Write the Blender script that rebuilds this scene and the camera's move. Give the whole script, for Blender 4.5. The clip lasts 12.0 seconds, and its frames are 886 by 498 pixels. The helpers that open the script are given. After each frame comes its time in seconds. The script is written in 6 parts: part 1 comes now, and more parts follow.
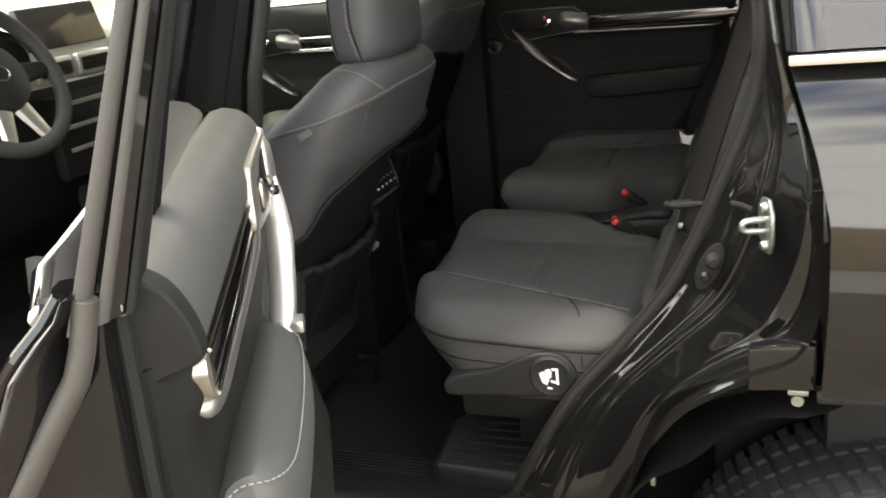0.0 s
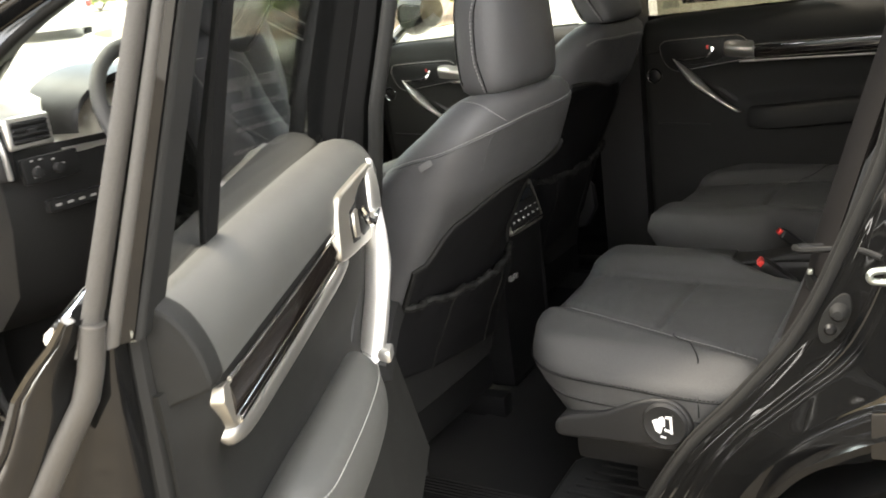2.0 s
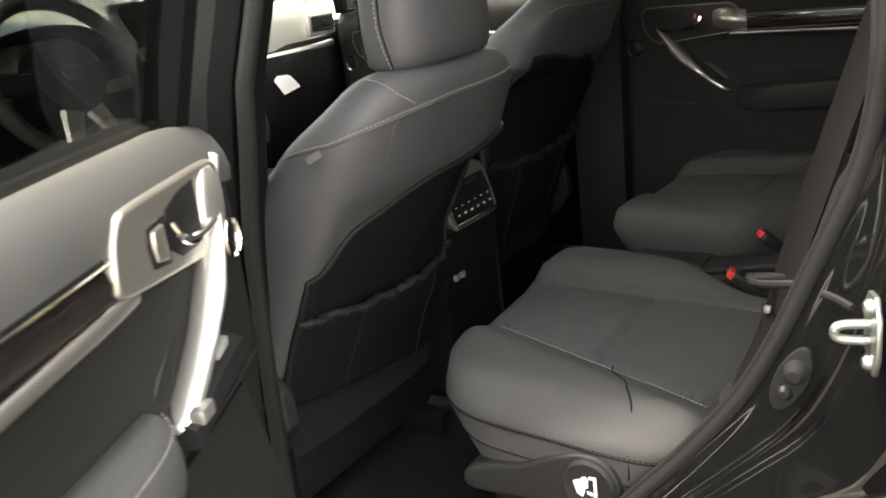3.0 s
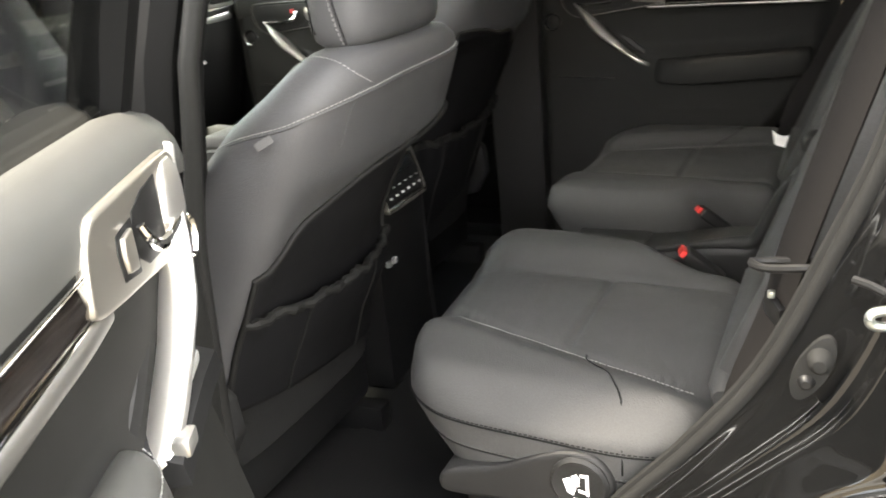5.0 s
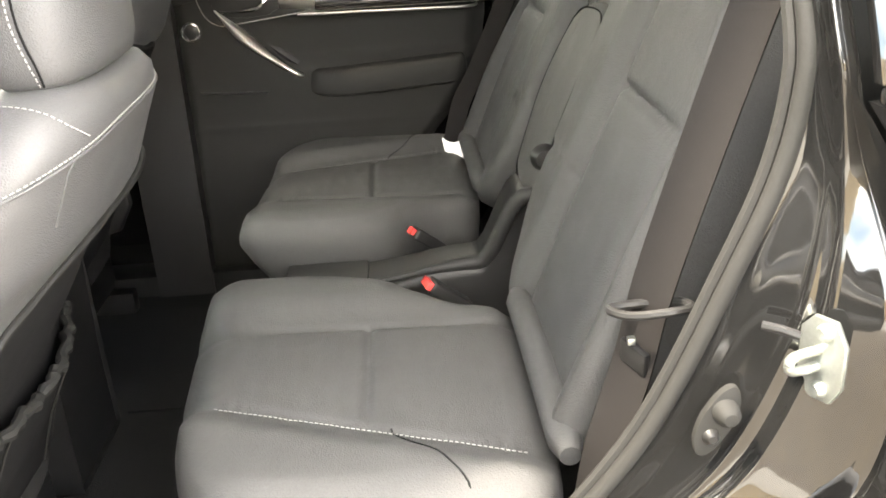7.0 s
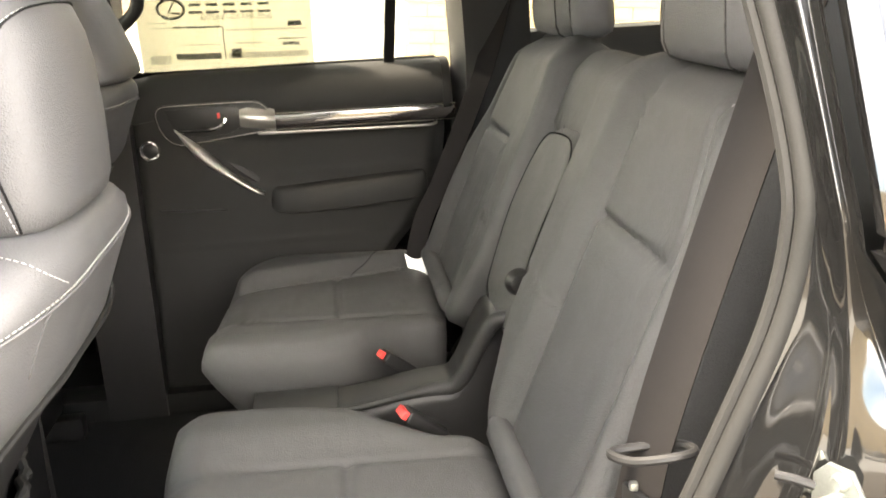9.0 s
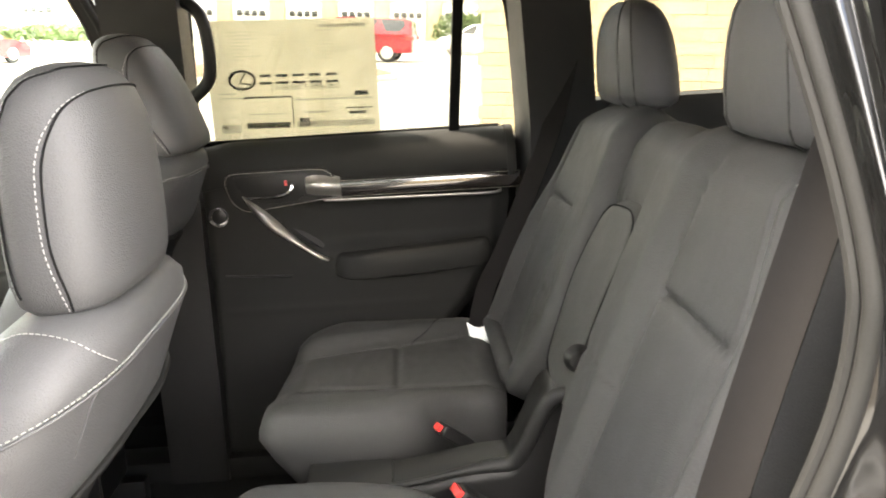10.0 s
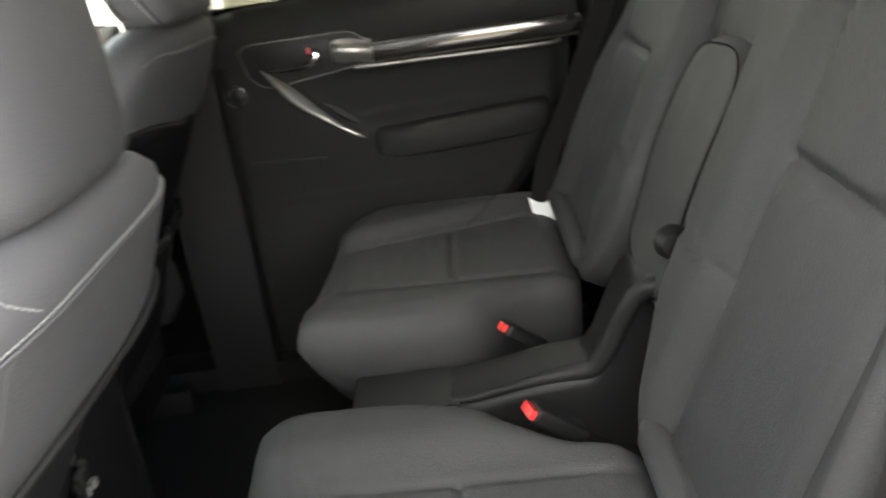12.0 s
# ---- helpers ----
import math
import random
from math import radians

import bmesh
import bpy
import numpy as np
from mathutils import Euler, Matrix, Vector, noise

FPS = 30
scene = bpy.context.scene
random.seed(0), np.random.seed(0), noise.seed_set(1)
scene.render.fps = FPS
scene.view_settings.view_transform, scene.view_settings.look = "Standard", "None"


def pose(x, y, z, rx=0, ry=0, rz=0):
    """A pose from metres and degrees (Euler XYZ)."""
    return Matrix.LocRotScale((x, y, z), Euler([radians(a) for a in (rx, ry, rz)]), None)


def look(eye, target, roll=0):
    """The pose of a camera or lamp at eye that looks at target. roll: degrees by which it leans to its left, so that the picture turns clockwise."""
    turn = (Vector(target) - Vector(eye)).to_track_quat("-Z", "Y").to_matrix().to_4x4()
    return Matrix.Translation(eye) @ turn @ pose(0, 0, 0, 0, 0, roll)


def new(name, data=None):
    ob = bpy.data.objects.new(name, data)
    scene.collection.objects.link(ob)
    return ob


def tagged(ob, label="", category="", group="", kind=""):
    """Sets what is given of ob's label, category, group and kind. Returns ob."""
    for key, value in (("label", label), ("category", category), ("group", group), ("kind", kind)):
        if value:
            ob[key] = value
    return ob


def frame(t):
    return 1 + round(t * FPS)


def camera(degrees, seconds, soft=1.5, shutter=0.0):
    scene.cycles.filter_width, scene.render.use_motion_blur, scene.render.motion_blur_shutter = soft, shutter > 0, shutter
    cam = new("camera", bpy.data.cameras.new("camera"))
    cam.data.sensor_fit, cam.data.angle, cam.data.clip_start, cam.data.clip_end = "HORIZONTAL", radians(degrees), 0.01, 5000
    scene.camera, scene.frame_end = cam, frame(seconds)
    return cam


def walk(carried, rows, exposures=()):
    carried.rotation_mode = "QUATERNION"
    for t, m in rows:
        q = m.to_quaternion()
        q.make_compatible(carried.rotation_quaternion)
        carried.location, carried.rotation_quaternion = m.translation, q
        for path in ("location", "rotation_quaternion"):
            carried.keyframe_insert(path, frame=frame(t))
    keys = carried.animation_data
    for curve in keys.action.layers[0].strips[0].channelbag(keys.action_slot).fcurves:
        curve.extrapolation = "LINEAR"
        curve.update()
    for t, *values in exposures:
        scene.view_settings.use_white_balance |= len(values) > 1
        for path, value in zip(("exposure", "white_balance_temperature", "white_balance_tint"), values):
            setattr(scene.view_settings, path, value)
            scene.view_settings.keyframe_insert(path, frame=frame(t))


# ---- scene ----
# ---- camera and its way; the car stands nose-down on a sloping lot, so its frame leans against the world's ----
CAR = pose(0, 0, 0, -1.7, -4.0, 0)
cam = camera(53.3, 12.0, soft=1.7, shutter=0.35)
PATH = [
    (0, (0.313, -1.964, 1.52), (-0.37, -0.2, 0.869), -6.4),
    (0.5, (0.38, -1.937, 1.505), (-0.519, -0.256, 0.901), -7.5),
    (1, (0.506, -1.977, 1.497), (-0.61, -0.425, 0.908), -6.5),
    (1.5, (0.526, -1.968, 1.494), (-0.655, -0.465, 0.906), -7.9),
    (2, (0.412, -1.898, 1.511), (-0.65, -0.293, 0.967), -7.7),
    (2.5, (0.361, -1.784, 1.496), (-0.608, -0.145, 0.885), -7.0),
    (3, (0.415, -1.579, 1.477), (-0.672, -0.016, 0.866), -7.0),
    (3.2, (0.438, -1.512, 1.468), (-0.7, 0.004, 0.83), -7.4),
    (4.8, (0.319, -1.524, 1.475), (-0.636, 0.087, 0.773), -5.5),
    (5, (0.269, -1.564, 1.482), (-0.57, 0.114, 0.788), -6.2),
    (5.5, (0.186, -1.579, 1.494), (-0.386, 0.184, 0.741), -8.1),
    (6, (0.121, -1.504, 1.503), (-0.245, 0.323, 0.778), -6.6),
    (6.5, (0.049, -1.445, 1.494), (-0.109, 0.388, 0.71), -4.0),
    (6.7, (0.023, -1.427, 1.505), (0.021, 0.413, 0.721), -4.8),
    (8.3, (-0.058, -1.374, 1.504), (0.113, 0.466, 0.74), -2.1),
    (8.5, (-0.055, -1.368, 1.518), (0.142, 0.493, 0.813), -2.7),
    (9, (-0.053, -1.371, 1.543), (0.168, 0.532, 0.967), -2.8),
    (9.5, (-0.047, -1.374, 1.553), (0.145, 0.547, 1.029), -3.0),
    (10, (-0.027, -1.351, 1.559), (0.04, 0.599, 1.119), -3.3),
    (10.5, (0.022, -1.307, 1.56), (-0.133, 0.637, 1.118), -5.0),
    (11, (0.062, -1.297, 1.56), (-0.253, 0.625, 1.105), -6.4),
    (11.5, (0.075, -1.253, 1.539), (-0.285, 0.639, 1.0), -6.6),
    (11.8, (0.033, -1.186, 1.525), (-0.242, 0.685, 0.873), -6.8),
    (12, (-0.011, -1.093, 1.504), (-0.11, 0.773, 0.79), -8.7),
]
EXPO = [(0.0, 1.95, 7300, 10), (0.5, 2.3, 7300, 10), (2.0, 2.35, 7300, 10), (3.2, 2.35, 7400, 10), (5.0, 3.05, 7300, 10), (5.5, 3.25, 7300, 10), (6.0, 3.85, 7500, 10), (6.5, 3.75, 7600, 10), (6.7, 4.05, 7600, 10), (8.5, 4.5, 8000, 12), (9.5, 3.9, 7600, 12), (10.0, 3.75, 7500, 12), (10.5, 3.1, 7300, 12), (11.0, 2.5, 7300, 11), (11.2, 2.35, 7300, 10), (11.6, 2.35, 7300, 10), (12.0, 3.2, 7000, 10)]
walk(cam, [(t, CAR @ look(eye, target, roll)) for t, eye, target, roll in PATH], EXPO)

# ---- light: high sun ahead of the car, sky with broken cloud ----
SUN_EL, SUN_AZ = radians(58), radians(-88)      # azimuth from +y towards +x
world = bpy.data.worlds.new("sky")
scene.world = world
world.use_nodes = True
wn, wl = world.node_tree.nodes, world.node_tree.links
bg = wn["Background"]
sky = wn.new("ShaderNodeTexSky")
sky.sky_type = "NISHITA"
sky.sun_disc = False
sky.sun_elevation = SUN_EL
sky.sun_rotation = SUN_AZ
wcoord = wn.new("ShaderNodeTexCoord")
wnoise = wn.new("ShaderNodeTexNoise")
wnoise.inputs["Scale"].default_value = 2.6
wnoise.inputs["Detail"].default_value = 7
wramp = wn.new("ShaderNodeValToRGB")
wramp.color_ramp.elements[0].position = 0.36
wramp.color_ramp.elements[1].position = 0.58
wmix = wn.new("ShaderNodeMixRGB")
wmix.inputs[2].default_value = (9.5, 9.6, 9.8, 1)
wl.new(wcoord.outputs["Generated"], wnoise.inputs["Vector"])
wl.new(wnoise.outputs["Fac"], wramp.inputs["Fac"])
wl.new(wramp.outputs["Color"], wmix.inputs[0])
wl.new(sky.outputs["Color"], wmix.inputs[1])
wl.new(wmix.outputs["Color"], bg.inputs["Color"])
bg.inputs["Strength"].default_value = 0.25
sun = new("sun", bpy.data.lights.new("sun", "SUN"))
sun.data.energy = 2.6
sun.data.angle = radians(5.0)
sun.data.color = (1.0, 0.95, 0.86)
sun_dir = Vector((math.sin(SUN_AZ) * math.cos(SUN_EL), math.cos(SUN_AZ) * math.cos(SUN_EL), math.sin(SUN_EL)))
sun.matrix_world = look(sun_dir * 60, (0, 0, 0))

# ---- materials ----
def mat(name, col, rough=0.5, metal=0.0, grain=300.0, bump=0.15, var=0.2, blotch=7.0, coat=0.0, cell=False, spec=0.5, rvar=0.12, dist=0.0006, sheen=0.0, wrinkle=0.0):
    """A surface with colour that varies at two scales, fine relief and uneven gloss."""
    m = bpy.data.materials.new(name)
    m.use_nodes = True
    n, l = m.node_tree.nodes, m.node_tree.links
    b = n["Principled BSDF"]
    b.inputs["Metallic"].default_value = metal
    b.inputs["Coat Weight"].default_value = coat
    b.inputs["Coat Roughness"].default_value = 0.03
    b.inputs["Specular IOR Level"].default_value = spec
    b.inputs["Sheen Weight"].default_value = sheen
    tc = n.new("ShaderNodeTexCoord")
    big, fine = n.new("ShaderNodeTexNoise"), n.new("ShaderNodeTexNoise")
    big.inputs["Scale"].default_value, big.inputs["Detail"].default_value = blotch, 4
    fine.inputs["Scale"].default_value, fine.inputs["Detail"].default_value = grain, 3
    for t in (big, fine):
        l.new(tc.outputs["Object"], t.inputs["Vector"])
    add = n.new("ShaderNodeMath")
    add.operation = "MULTIPLY_ADD"
    add.inputs[1].default_value = 0.5
    l.new(fine.outputs["Fac"], add.inputs[0])
    half = n.new("ShaderNodeMath")
    half.operation = "MULTIPLY"
    half.inputs[1].default_value = 0.5
    l.new(big.outputs["Fac"], half.inputs[0])
    l.new(half.outputs[0], add.inputs[2])
    ramp = n.new("ShaderNodeValToRGB")
    ramp.color_ramp.elements[0].position, ramp.color_ramp.elements[1].position = 0.3, 0.7
    ramp.color_ramp.elements[0].color = (*[c * (1 - var) for c in col], 1)
    ramp.color_ramp.elements[1].color = (*[min(1, c * (1 + var)) for c in col], 1)
    l.new(add.outputs[0], ramp.inputs["Fac"])
    l.new(ramp.outputs["Color"], b.inputs["Base Color"])
    mr = n.new("ShaderNodeMapRange")
    mr.inputs[1].default_value, mr.inputs[2].default_value = 0.3, 0.7
    mr.inputs[3].default_value, mr.inputs[4].default_value = max(0.02, rough - rvar * rough), min(1, rough + rvar * rough)
    l.new(big.outputs["Fac"], mr.inputs[0])
    l.new(mr.outputs[0], b.inputs["Roughness"])
    if bump:
        bp = n.new("ShaderNodeBump")
        bp.inputs["Strength"].default_value = bump
        bp.inputs["Distance"].default_value = dist
        if cell:
            v = n.new("ShaderNodeTexVoronoi")
            v.inputs["Scale"].default_value = grain
            l.new(tc.outputs["Object"], v.inputs["Vector"])
            l.new(v.outputs["Distance"], bp.inputs["Height"])
        else:
            l.new(fine.outputs["Fac"], bp.inputs["Height"])
        l.new(bp.outputs["Normal"], b.inputs["Normal"])
        if wrinkle:
            soft_, wb = n.new("ShaderNodeTexNoise"), n.new("ShaderNodeBump")
            soft_.inputs["Scale"].default_value, soft_.inputs["Detail"].default_value, soft_.inputs["Distortion"].default_value = 26, 3, 0.6
            wb.inputs["Strength"].default_value, wb.inputs["Distance"].default_value = wrinkle, 0.004
            l.new(tc.outputs["Object"], soft_.inputs["Vector"])
            l.new(soft_.outputs["Fac"], wb.inputs["Height"])
            l.new(wb.outputs["Normal"], bp.inputs["Normal"])
    return m


def glass(name, tint, clear=0.8, rough=0.0):
    """A thin pane: mostly clear, tinted, with the gloss of glass on top."""
    m = bpy.data.materials.new(name)
    m.use_nodes = True
    n, l = m.node_tree.nodes, m.node_tree.links
    n.remove(n["Principled BSDF"])
    out = n["Material Output"]
    tr, gl, mx, lw = n.new("ShaderNodeBsdfTransparent"), n.new("ShaderNodeBsdfGlossy"), n.new("ShaderNodeMixShader"), n.new("ShaderNodeLayerWeight")
    pw, fr = n.new("ShaderNodeMath"), n.new("ShaderNodeMath")
    tr.inputs["Color"].default_value = (*[t * clear for t in tint], 1)
    gl.inputs["Roughness"].default_value = rough
    gl.inputs["Color"].default_value = (0.95, 0.97, 1, 1)
    pw.operation, fr.operation = "POWER", "MULTIPLY_ADD"      # more gloss at a glancing angle
    pw.inputs[1].default_value, fr.inputs[1].default_value, fr.inputs[2].default_value = 5.0, 0.96, 0.04
    lw.inputs["Blend"].default_value = 0.5
    l.new(lw.outputs["Facing"], pw.inputs[0])
    l.new(pw.outputs[0], fr.inputs[0])
    l.new(fr.outputs[0], mx.inputs[0])
    l.new(tr.outputs[0], mx.inputs[1])
    l.new(gl.outputs[0], mx.inputs[2])
    l.new(mx.outputs[0], out.inputs["Surface"])
    return m


LEATHER = mat("leather_black", (0.034, 0.034, 0.0335), 0.66, spec=0.30, grain=520, bump=0.55, cell=True, var=0.22, blotch=11, dist=0.0007, wrinkle=0.22)
LEATHER_SIDE = mat("leather_side", (0.043, 0.043, 0.0445), 0.60, spec=0.42, grain=560, bump=0.5, cell=True, var=0.15, dist=0.0007, wrinkle=0.16)
# the lighter PAD and darker PANEL also tell lit from shaded door pads
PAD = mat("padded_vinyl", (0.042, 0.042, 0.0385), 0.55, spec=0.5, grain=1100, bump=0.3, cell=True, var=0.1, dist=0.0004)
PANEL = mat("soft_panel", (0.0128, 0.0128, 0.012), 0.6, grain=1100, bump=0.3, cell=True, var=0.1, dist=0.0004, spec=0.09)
PLASTIC = mat("hard_plastic", (0.013, 0.013, 0.013), 0.5, spec=0.2, grain=1500, bump=0.25, cell=True, var=0.15)
PLASTIC_DARK = mat("dark_plastic", (0.008, 0.008, 0.008), 0.45, spec=0.2, grain=900, bump=0.15, var=0.2)
CARPET = mat("carpet", (0.010, 0.010, 0.0098), 0.95, grain=420, bump=1.0, var=0.5, spec=0.05, dist=0.004, sheen=0.02)
FABRIC = mat("pocket_fabric", (0.0065, 0.0065, 0.007), 0.9, grain=1400, bump=0.6, var=0.3, spec=0.08)
WEBBING = mat("belt_webbing", (0.0088, 0.0081, 0.0079), 0.85, grain=1800, bump=0.6, var=0.2, spec=0.06)
SEALGREY = mat("grey_weatherstrip", (0.040, 0.037, 0.033), 0.55, grain=700, bump=0.25, var=0.2)
MATT = mat("matt_black_trim", (0.006, 0.006, 0.006), 0.75, spec=0.04, grain=900, bump=0.2, var=0.2)
RUBBER = mat("rubber_seal", (0.010, 0.010, 0.0095), 0.7, spec=0.15, grain=600, bump=0.2, var=0.25)
PAINT = mat("black_paint", (0.004, 0.004, 0.004), 0.035, grain=50, bump=0.0, var=0.3, rvar=0.3)
JAMB = mat("jamb_paint", (0.004, 0.004, 0.004), 0.045, grain=60, bump=0.02, var=0.3, rvar=0.5)
SILVER = mat("satin_silver", (0.56, 0.55, 0.52), 0.33, metal=0.88, grain=1500, bump=0.05, var=0.06)
SATIN = mat("satin_bezel", (0.40, 0.38, 0.335), 0.36, metal=0.92, grain=1500, bump=0.05, var=0.06)
GUNMETAL = mat("dark_satin_metal", (0.27, 0.26, 0.24), 0.34, metal=0.85, grain=1500, bump=0.05, var=0.06)
CHROME = mat("chrome", (0.82, 0.82, 0.80), 0.08, metal=1.0, grain=200, bump=0.0, var=0.04)
WOOD = mat("dark_gloss_wood", (0.010, 0.008, 0.0068), 0.1, grain=40, bump=0.0, var=0.6, coat=1.0, blotch=30)
RED = mat("red_plastic", (0.50, 0.030, 0.028), 0.4, grain=500, bump=0.05, var=0.1)
WHITE = mat("white_label", (0.78, 0.78, 0.76), 0.5, grain=300, bump=0.02, var=0.04)
THREAD = mat("grey_thread", (0.20, 0.20, 0.19), 0.7, grain=2500, bump=0.2, var=0.2)
ZINC = mat("zinc_plate", (0.30, 0.32, 0.30), 0.34, metal=0.9, grain=300, bump=0.1, var=0.12)
TYRE = mat("tyre_rubber", (0.018, 0.018, 0.018), 0.8, grain=150, bump=0.4, var=0.4, dist=0.002)
GREYBIT = mat("mid_grey", (0.2, 0.2, 0.19), 0.5, grain=200, bump=0.0)
PLUG = mat("pale_plug", (0.34, 0.34, 0.31), 0.6, grain=300, bump=0.1)
TAG = mat("woven_tag", (0.06, 0.06, 0.06), 0.8, grain=900, bump=0.2)
HEADLINER = mat("headliner", (0.34, 0.33, 0.30), 0.95, grain=500, bump=0.3, var=0.06)
DASH = mat("dash_cream", (0.42, 0.41, 0.36), 0.6, grain=900, bump=0.3, cell=True, var=0.08)
SCREEN = mat("dark_screen", (0.05, 0.045, 0.04), 0.12, grain=50, bump=0.0, var=0.05)
CONCRETE = mat("concrete", (0.30, 0.285, 0.25), 0.9, grain=60, bump=0.3, var=0.12, blotch=0.35, dist=0.004)
KERBC = mat("kerb_concrete", (0.50, 0.48, 0.42), 0.9, grain=40, bump=0.3, var=0.12, blotch=1.5, dist=0.004)
MULCH = mat("mulch", (0.16, 0.10, 0.06), 0.95, grain=14, bump=1.0, var=0.5, blotch=1.5, dist=0.05)
STONE = mat("tan_stone", (0.46, 0.37, 0.24), 0.9, grain=18, bump=0.7, var=0.22, blotch=2.2, dist=0.02)
STUCCO = mat("tan_stucco", (0.56, 0.49, 0.36), 0.9, grain=40, bump=0.3, var=0.08, blotch=0.6, dist=0.01)
WHITEP = mat("white_paint", (0.78, 0.78, 0.76), 0.5, grain=30, bump=0.05, var=0.05)
REDCAR = mat("red_paint", (0.42, 0.012, 0.02), 0.25, grain=30, bump=0.0, var=0.1, coat=1.0)
MAROON = mat("maroon_paint", (0.24, 0.008, 0.016), 0.25, grain=30, bump=0.0, var=0.1, coat=1.0)
SILVERCAR = mat("silver_paint", (0.45, 0.46, 0.47), 0.3, metal=0.4, grain=30, bump=0.0, var=0.05, coat=1.0)
DARKGLASS = mat("dark_glass", (0.01, 0.012, 0.014), 0.05, grain=30, bump=0.0, coat=1.0)
LEAF = mat("shrub_leaf", (0.16, 0.22, 0.028), 0.6, grain=9, bump=0.0, var=0.45, blotch=2.0)
LEAFD = mat("hedge_leaf", (0.07, 0.11, 0.03), 0.6, grain=6, bump=0.0, var=0.5, blotch=1.0)
BARK = mat("bark", (0.12, 0.09, 0.06), 0.9, grain=30, bump=0.6, var=0.3)
LAMP = mat("tail_lamp", (0.5, 0.03, 0.02), 0.2, grain=30, bump=0.0, coat=1.0)
TINT = glass("privacy_glass", (0.95, 0.95, 0.88), 0.52)
# same window glass as TINT, made darker to dim the cabin behind it
TINT_NEAR = glass("tinted_glass_dimmed", (0.95, 0.97, 0.93), 0.40)
TINT_DARK = glass("dark_privacy_glass", (0.9, 0.92, 0.9), 0.25)
BROWN = mat("brown_paving", (0.100, 0.083, 0.060), 0.9, grain=12, bump=0.6, var=0.4, blotch=1.2, dist=0.01)
GLASS = glass("window_glass", (0.93, 0.97, 0.93), 0.93)
def paper(name, dark, light, clear=0.10):
    """Thin printed sheet against a window: daylight comes through it, uneven with the pulp."""
    m = bpy.data.materials.new(name)
    m.use_nodes = True
    n, l = m.node_tree.nodes, m.node_tree.links
    n.remove(n["Principled BSDF"])
    lit, gap, mx = n.new("ShaderNodeBsdfTranslucent"), n.new("ShaderNodeBsdfTransparent"), n.new("ShaderNodeMixShader")
    nz, rp, tc = n.new("ShaderNodeTexNoise"), n.new("ShaderNodeValToRGB"), n.new("ShaderNodeTexCoord")
    nz.inputs["Scale"].default_value = 9.0
    rp.color_ramp.elements[0].color, rp.color_ramp.elements[1].color = (*dark, 1), (*light, 1)
    mx.inputs[0].default_value = clear
    l.new(tc.outputs["Object"], nz.inputs["Vector"])
    l.new(nz.outputs["Fac"], rp.inputs["Fac"])
    l.new(rp.outputs["Color"], lit.inputs["Color"])
    l.new(lit.outputs[0], mx.inputs[1])
    l.new(gap.outputs[0], mx.inputs[2])
    l.new(mx.outputs[0], n["Material Output"].inputs["Surface"])
    return m


PAPER = paper("sheet_paper", (0.37, 0.355, 0.295), (0.43, 0.415, 0.35))
INK = paper("grey_ink", (0.10, 0.10, 0.095), (0.16, 0.16, 0.15), 0.28)
INKL = paper("pale_ink", (0.4, 0.4, 0.37), (0.5, 0.5, 0.46), 0.55)


# ---- mesh helpers ----
BASE = {}


def thing(name, label, category, base, group="", outside=False, kind="", turn=0.0):
    """An Empty at the base of a thing; parts are given in the frame of the car (or of the world, outside)."""
    ob = new(name)
    ob.empty_display_size = 0.1
    m = Matrix.Translation(base) @ pose(0, 0, 0, 0, 0, turn)
    ob.matrix_world = m if outside else CAR @ m
    BASE[ob.name] = Vector((0, 0, 0)) if outside else Vector(base)
    return tagged(ob, label, category, group, kind)


def part(name, bm, material, parent, label="", sharp=38, kind=""):
    """Links a bmesh as one mesh object under a thing or a part."""
    base = BASE[parent.name]
    for v in bm.verts:
        v.co -= base
    bmesh.ops.recalc_face_normals(bm, faces=bm.faces)
    me = bpy.data.meshes.new(name)
    bm.to_mesh(me)
    bm.free()
    me.materials.append(material)
    me.shade_smooth()
    me.set_sharp_from_angle(angle=radians(sharp))
    ob = new(name, me)
    ob.parent = parent
    BASE[ob.name] = base
    if label:
        ob["label"] = label
    if kind:
        ob["kind"] = kind
    return ob


def solo(name, bm, material, label, category, base, group="", kind="", outside=False, sharp=38):
    """A thing of one mesh."""
    ob = thing(name + "_tmp", "", "", base, outside=outside)
    p = part(name, bm, material, ob, sharp=sharp)
    p.parent = None
    p.matrix_world = ob.matrix_world
    bpy.data.objects.remove(ob)
    BASE[p.name] = Vector(base) if not outside else Vector((0, 0, 0))
    return tagged(p, label, category, group, kind)


def mv(bm, fn):
    for v in bm.verts:
        v.co = fn(v.co)
    return bm


def merge(*bms):
    out = bmesh.new()
    for b in bms:
        me = bpy.data.meshes.new("tmp")
        b.to_mesh(me)
        out.from_mesh(me)
        bpy.data.meshes.remove(me)
        b.free()
    return out


def box(x0, x1, y0, y1, z0, z1, r=0.004, seg=2):
    bm = bmesh.new()
    bmesh.ops.create_cube(bm, size=1)
    for v in bm.verts:
        v.co = Vector(((x0 + x1) / 2 + v.co.x * (x1 - x0), (y0 + y1) / 2 + v.co.y * (y1 - y0), (z0 + z1) / 2 + v.co.z * (z1 - z0)))
    if r:
        bmesh.ops.bevel(bm, geom=bm.edges[:], offset=r, segments=seg, affect="EDGES", profile=0.6)
    return bm


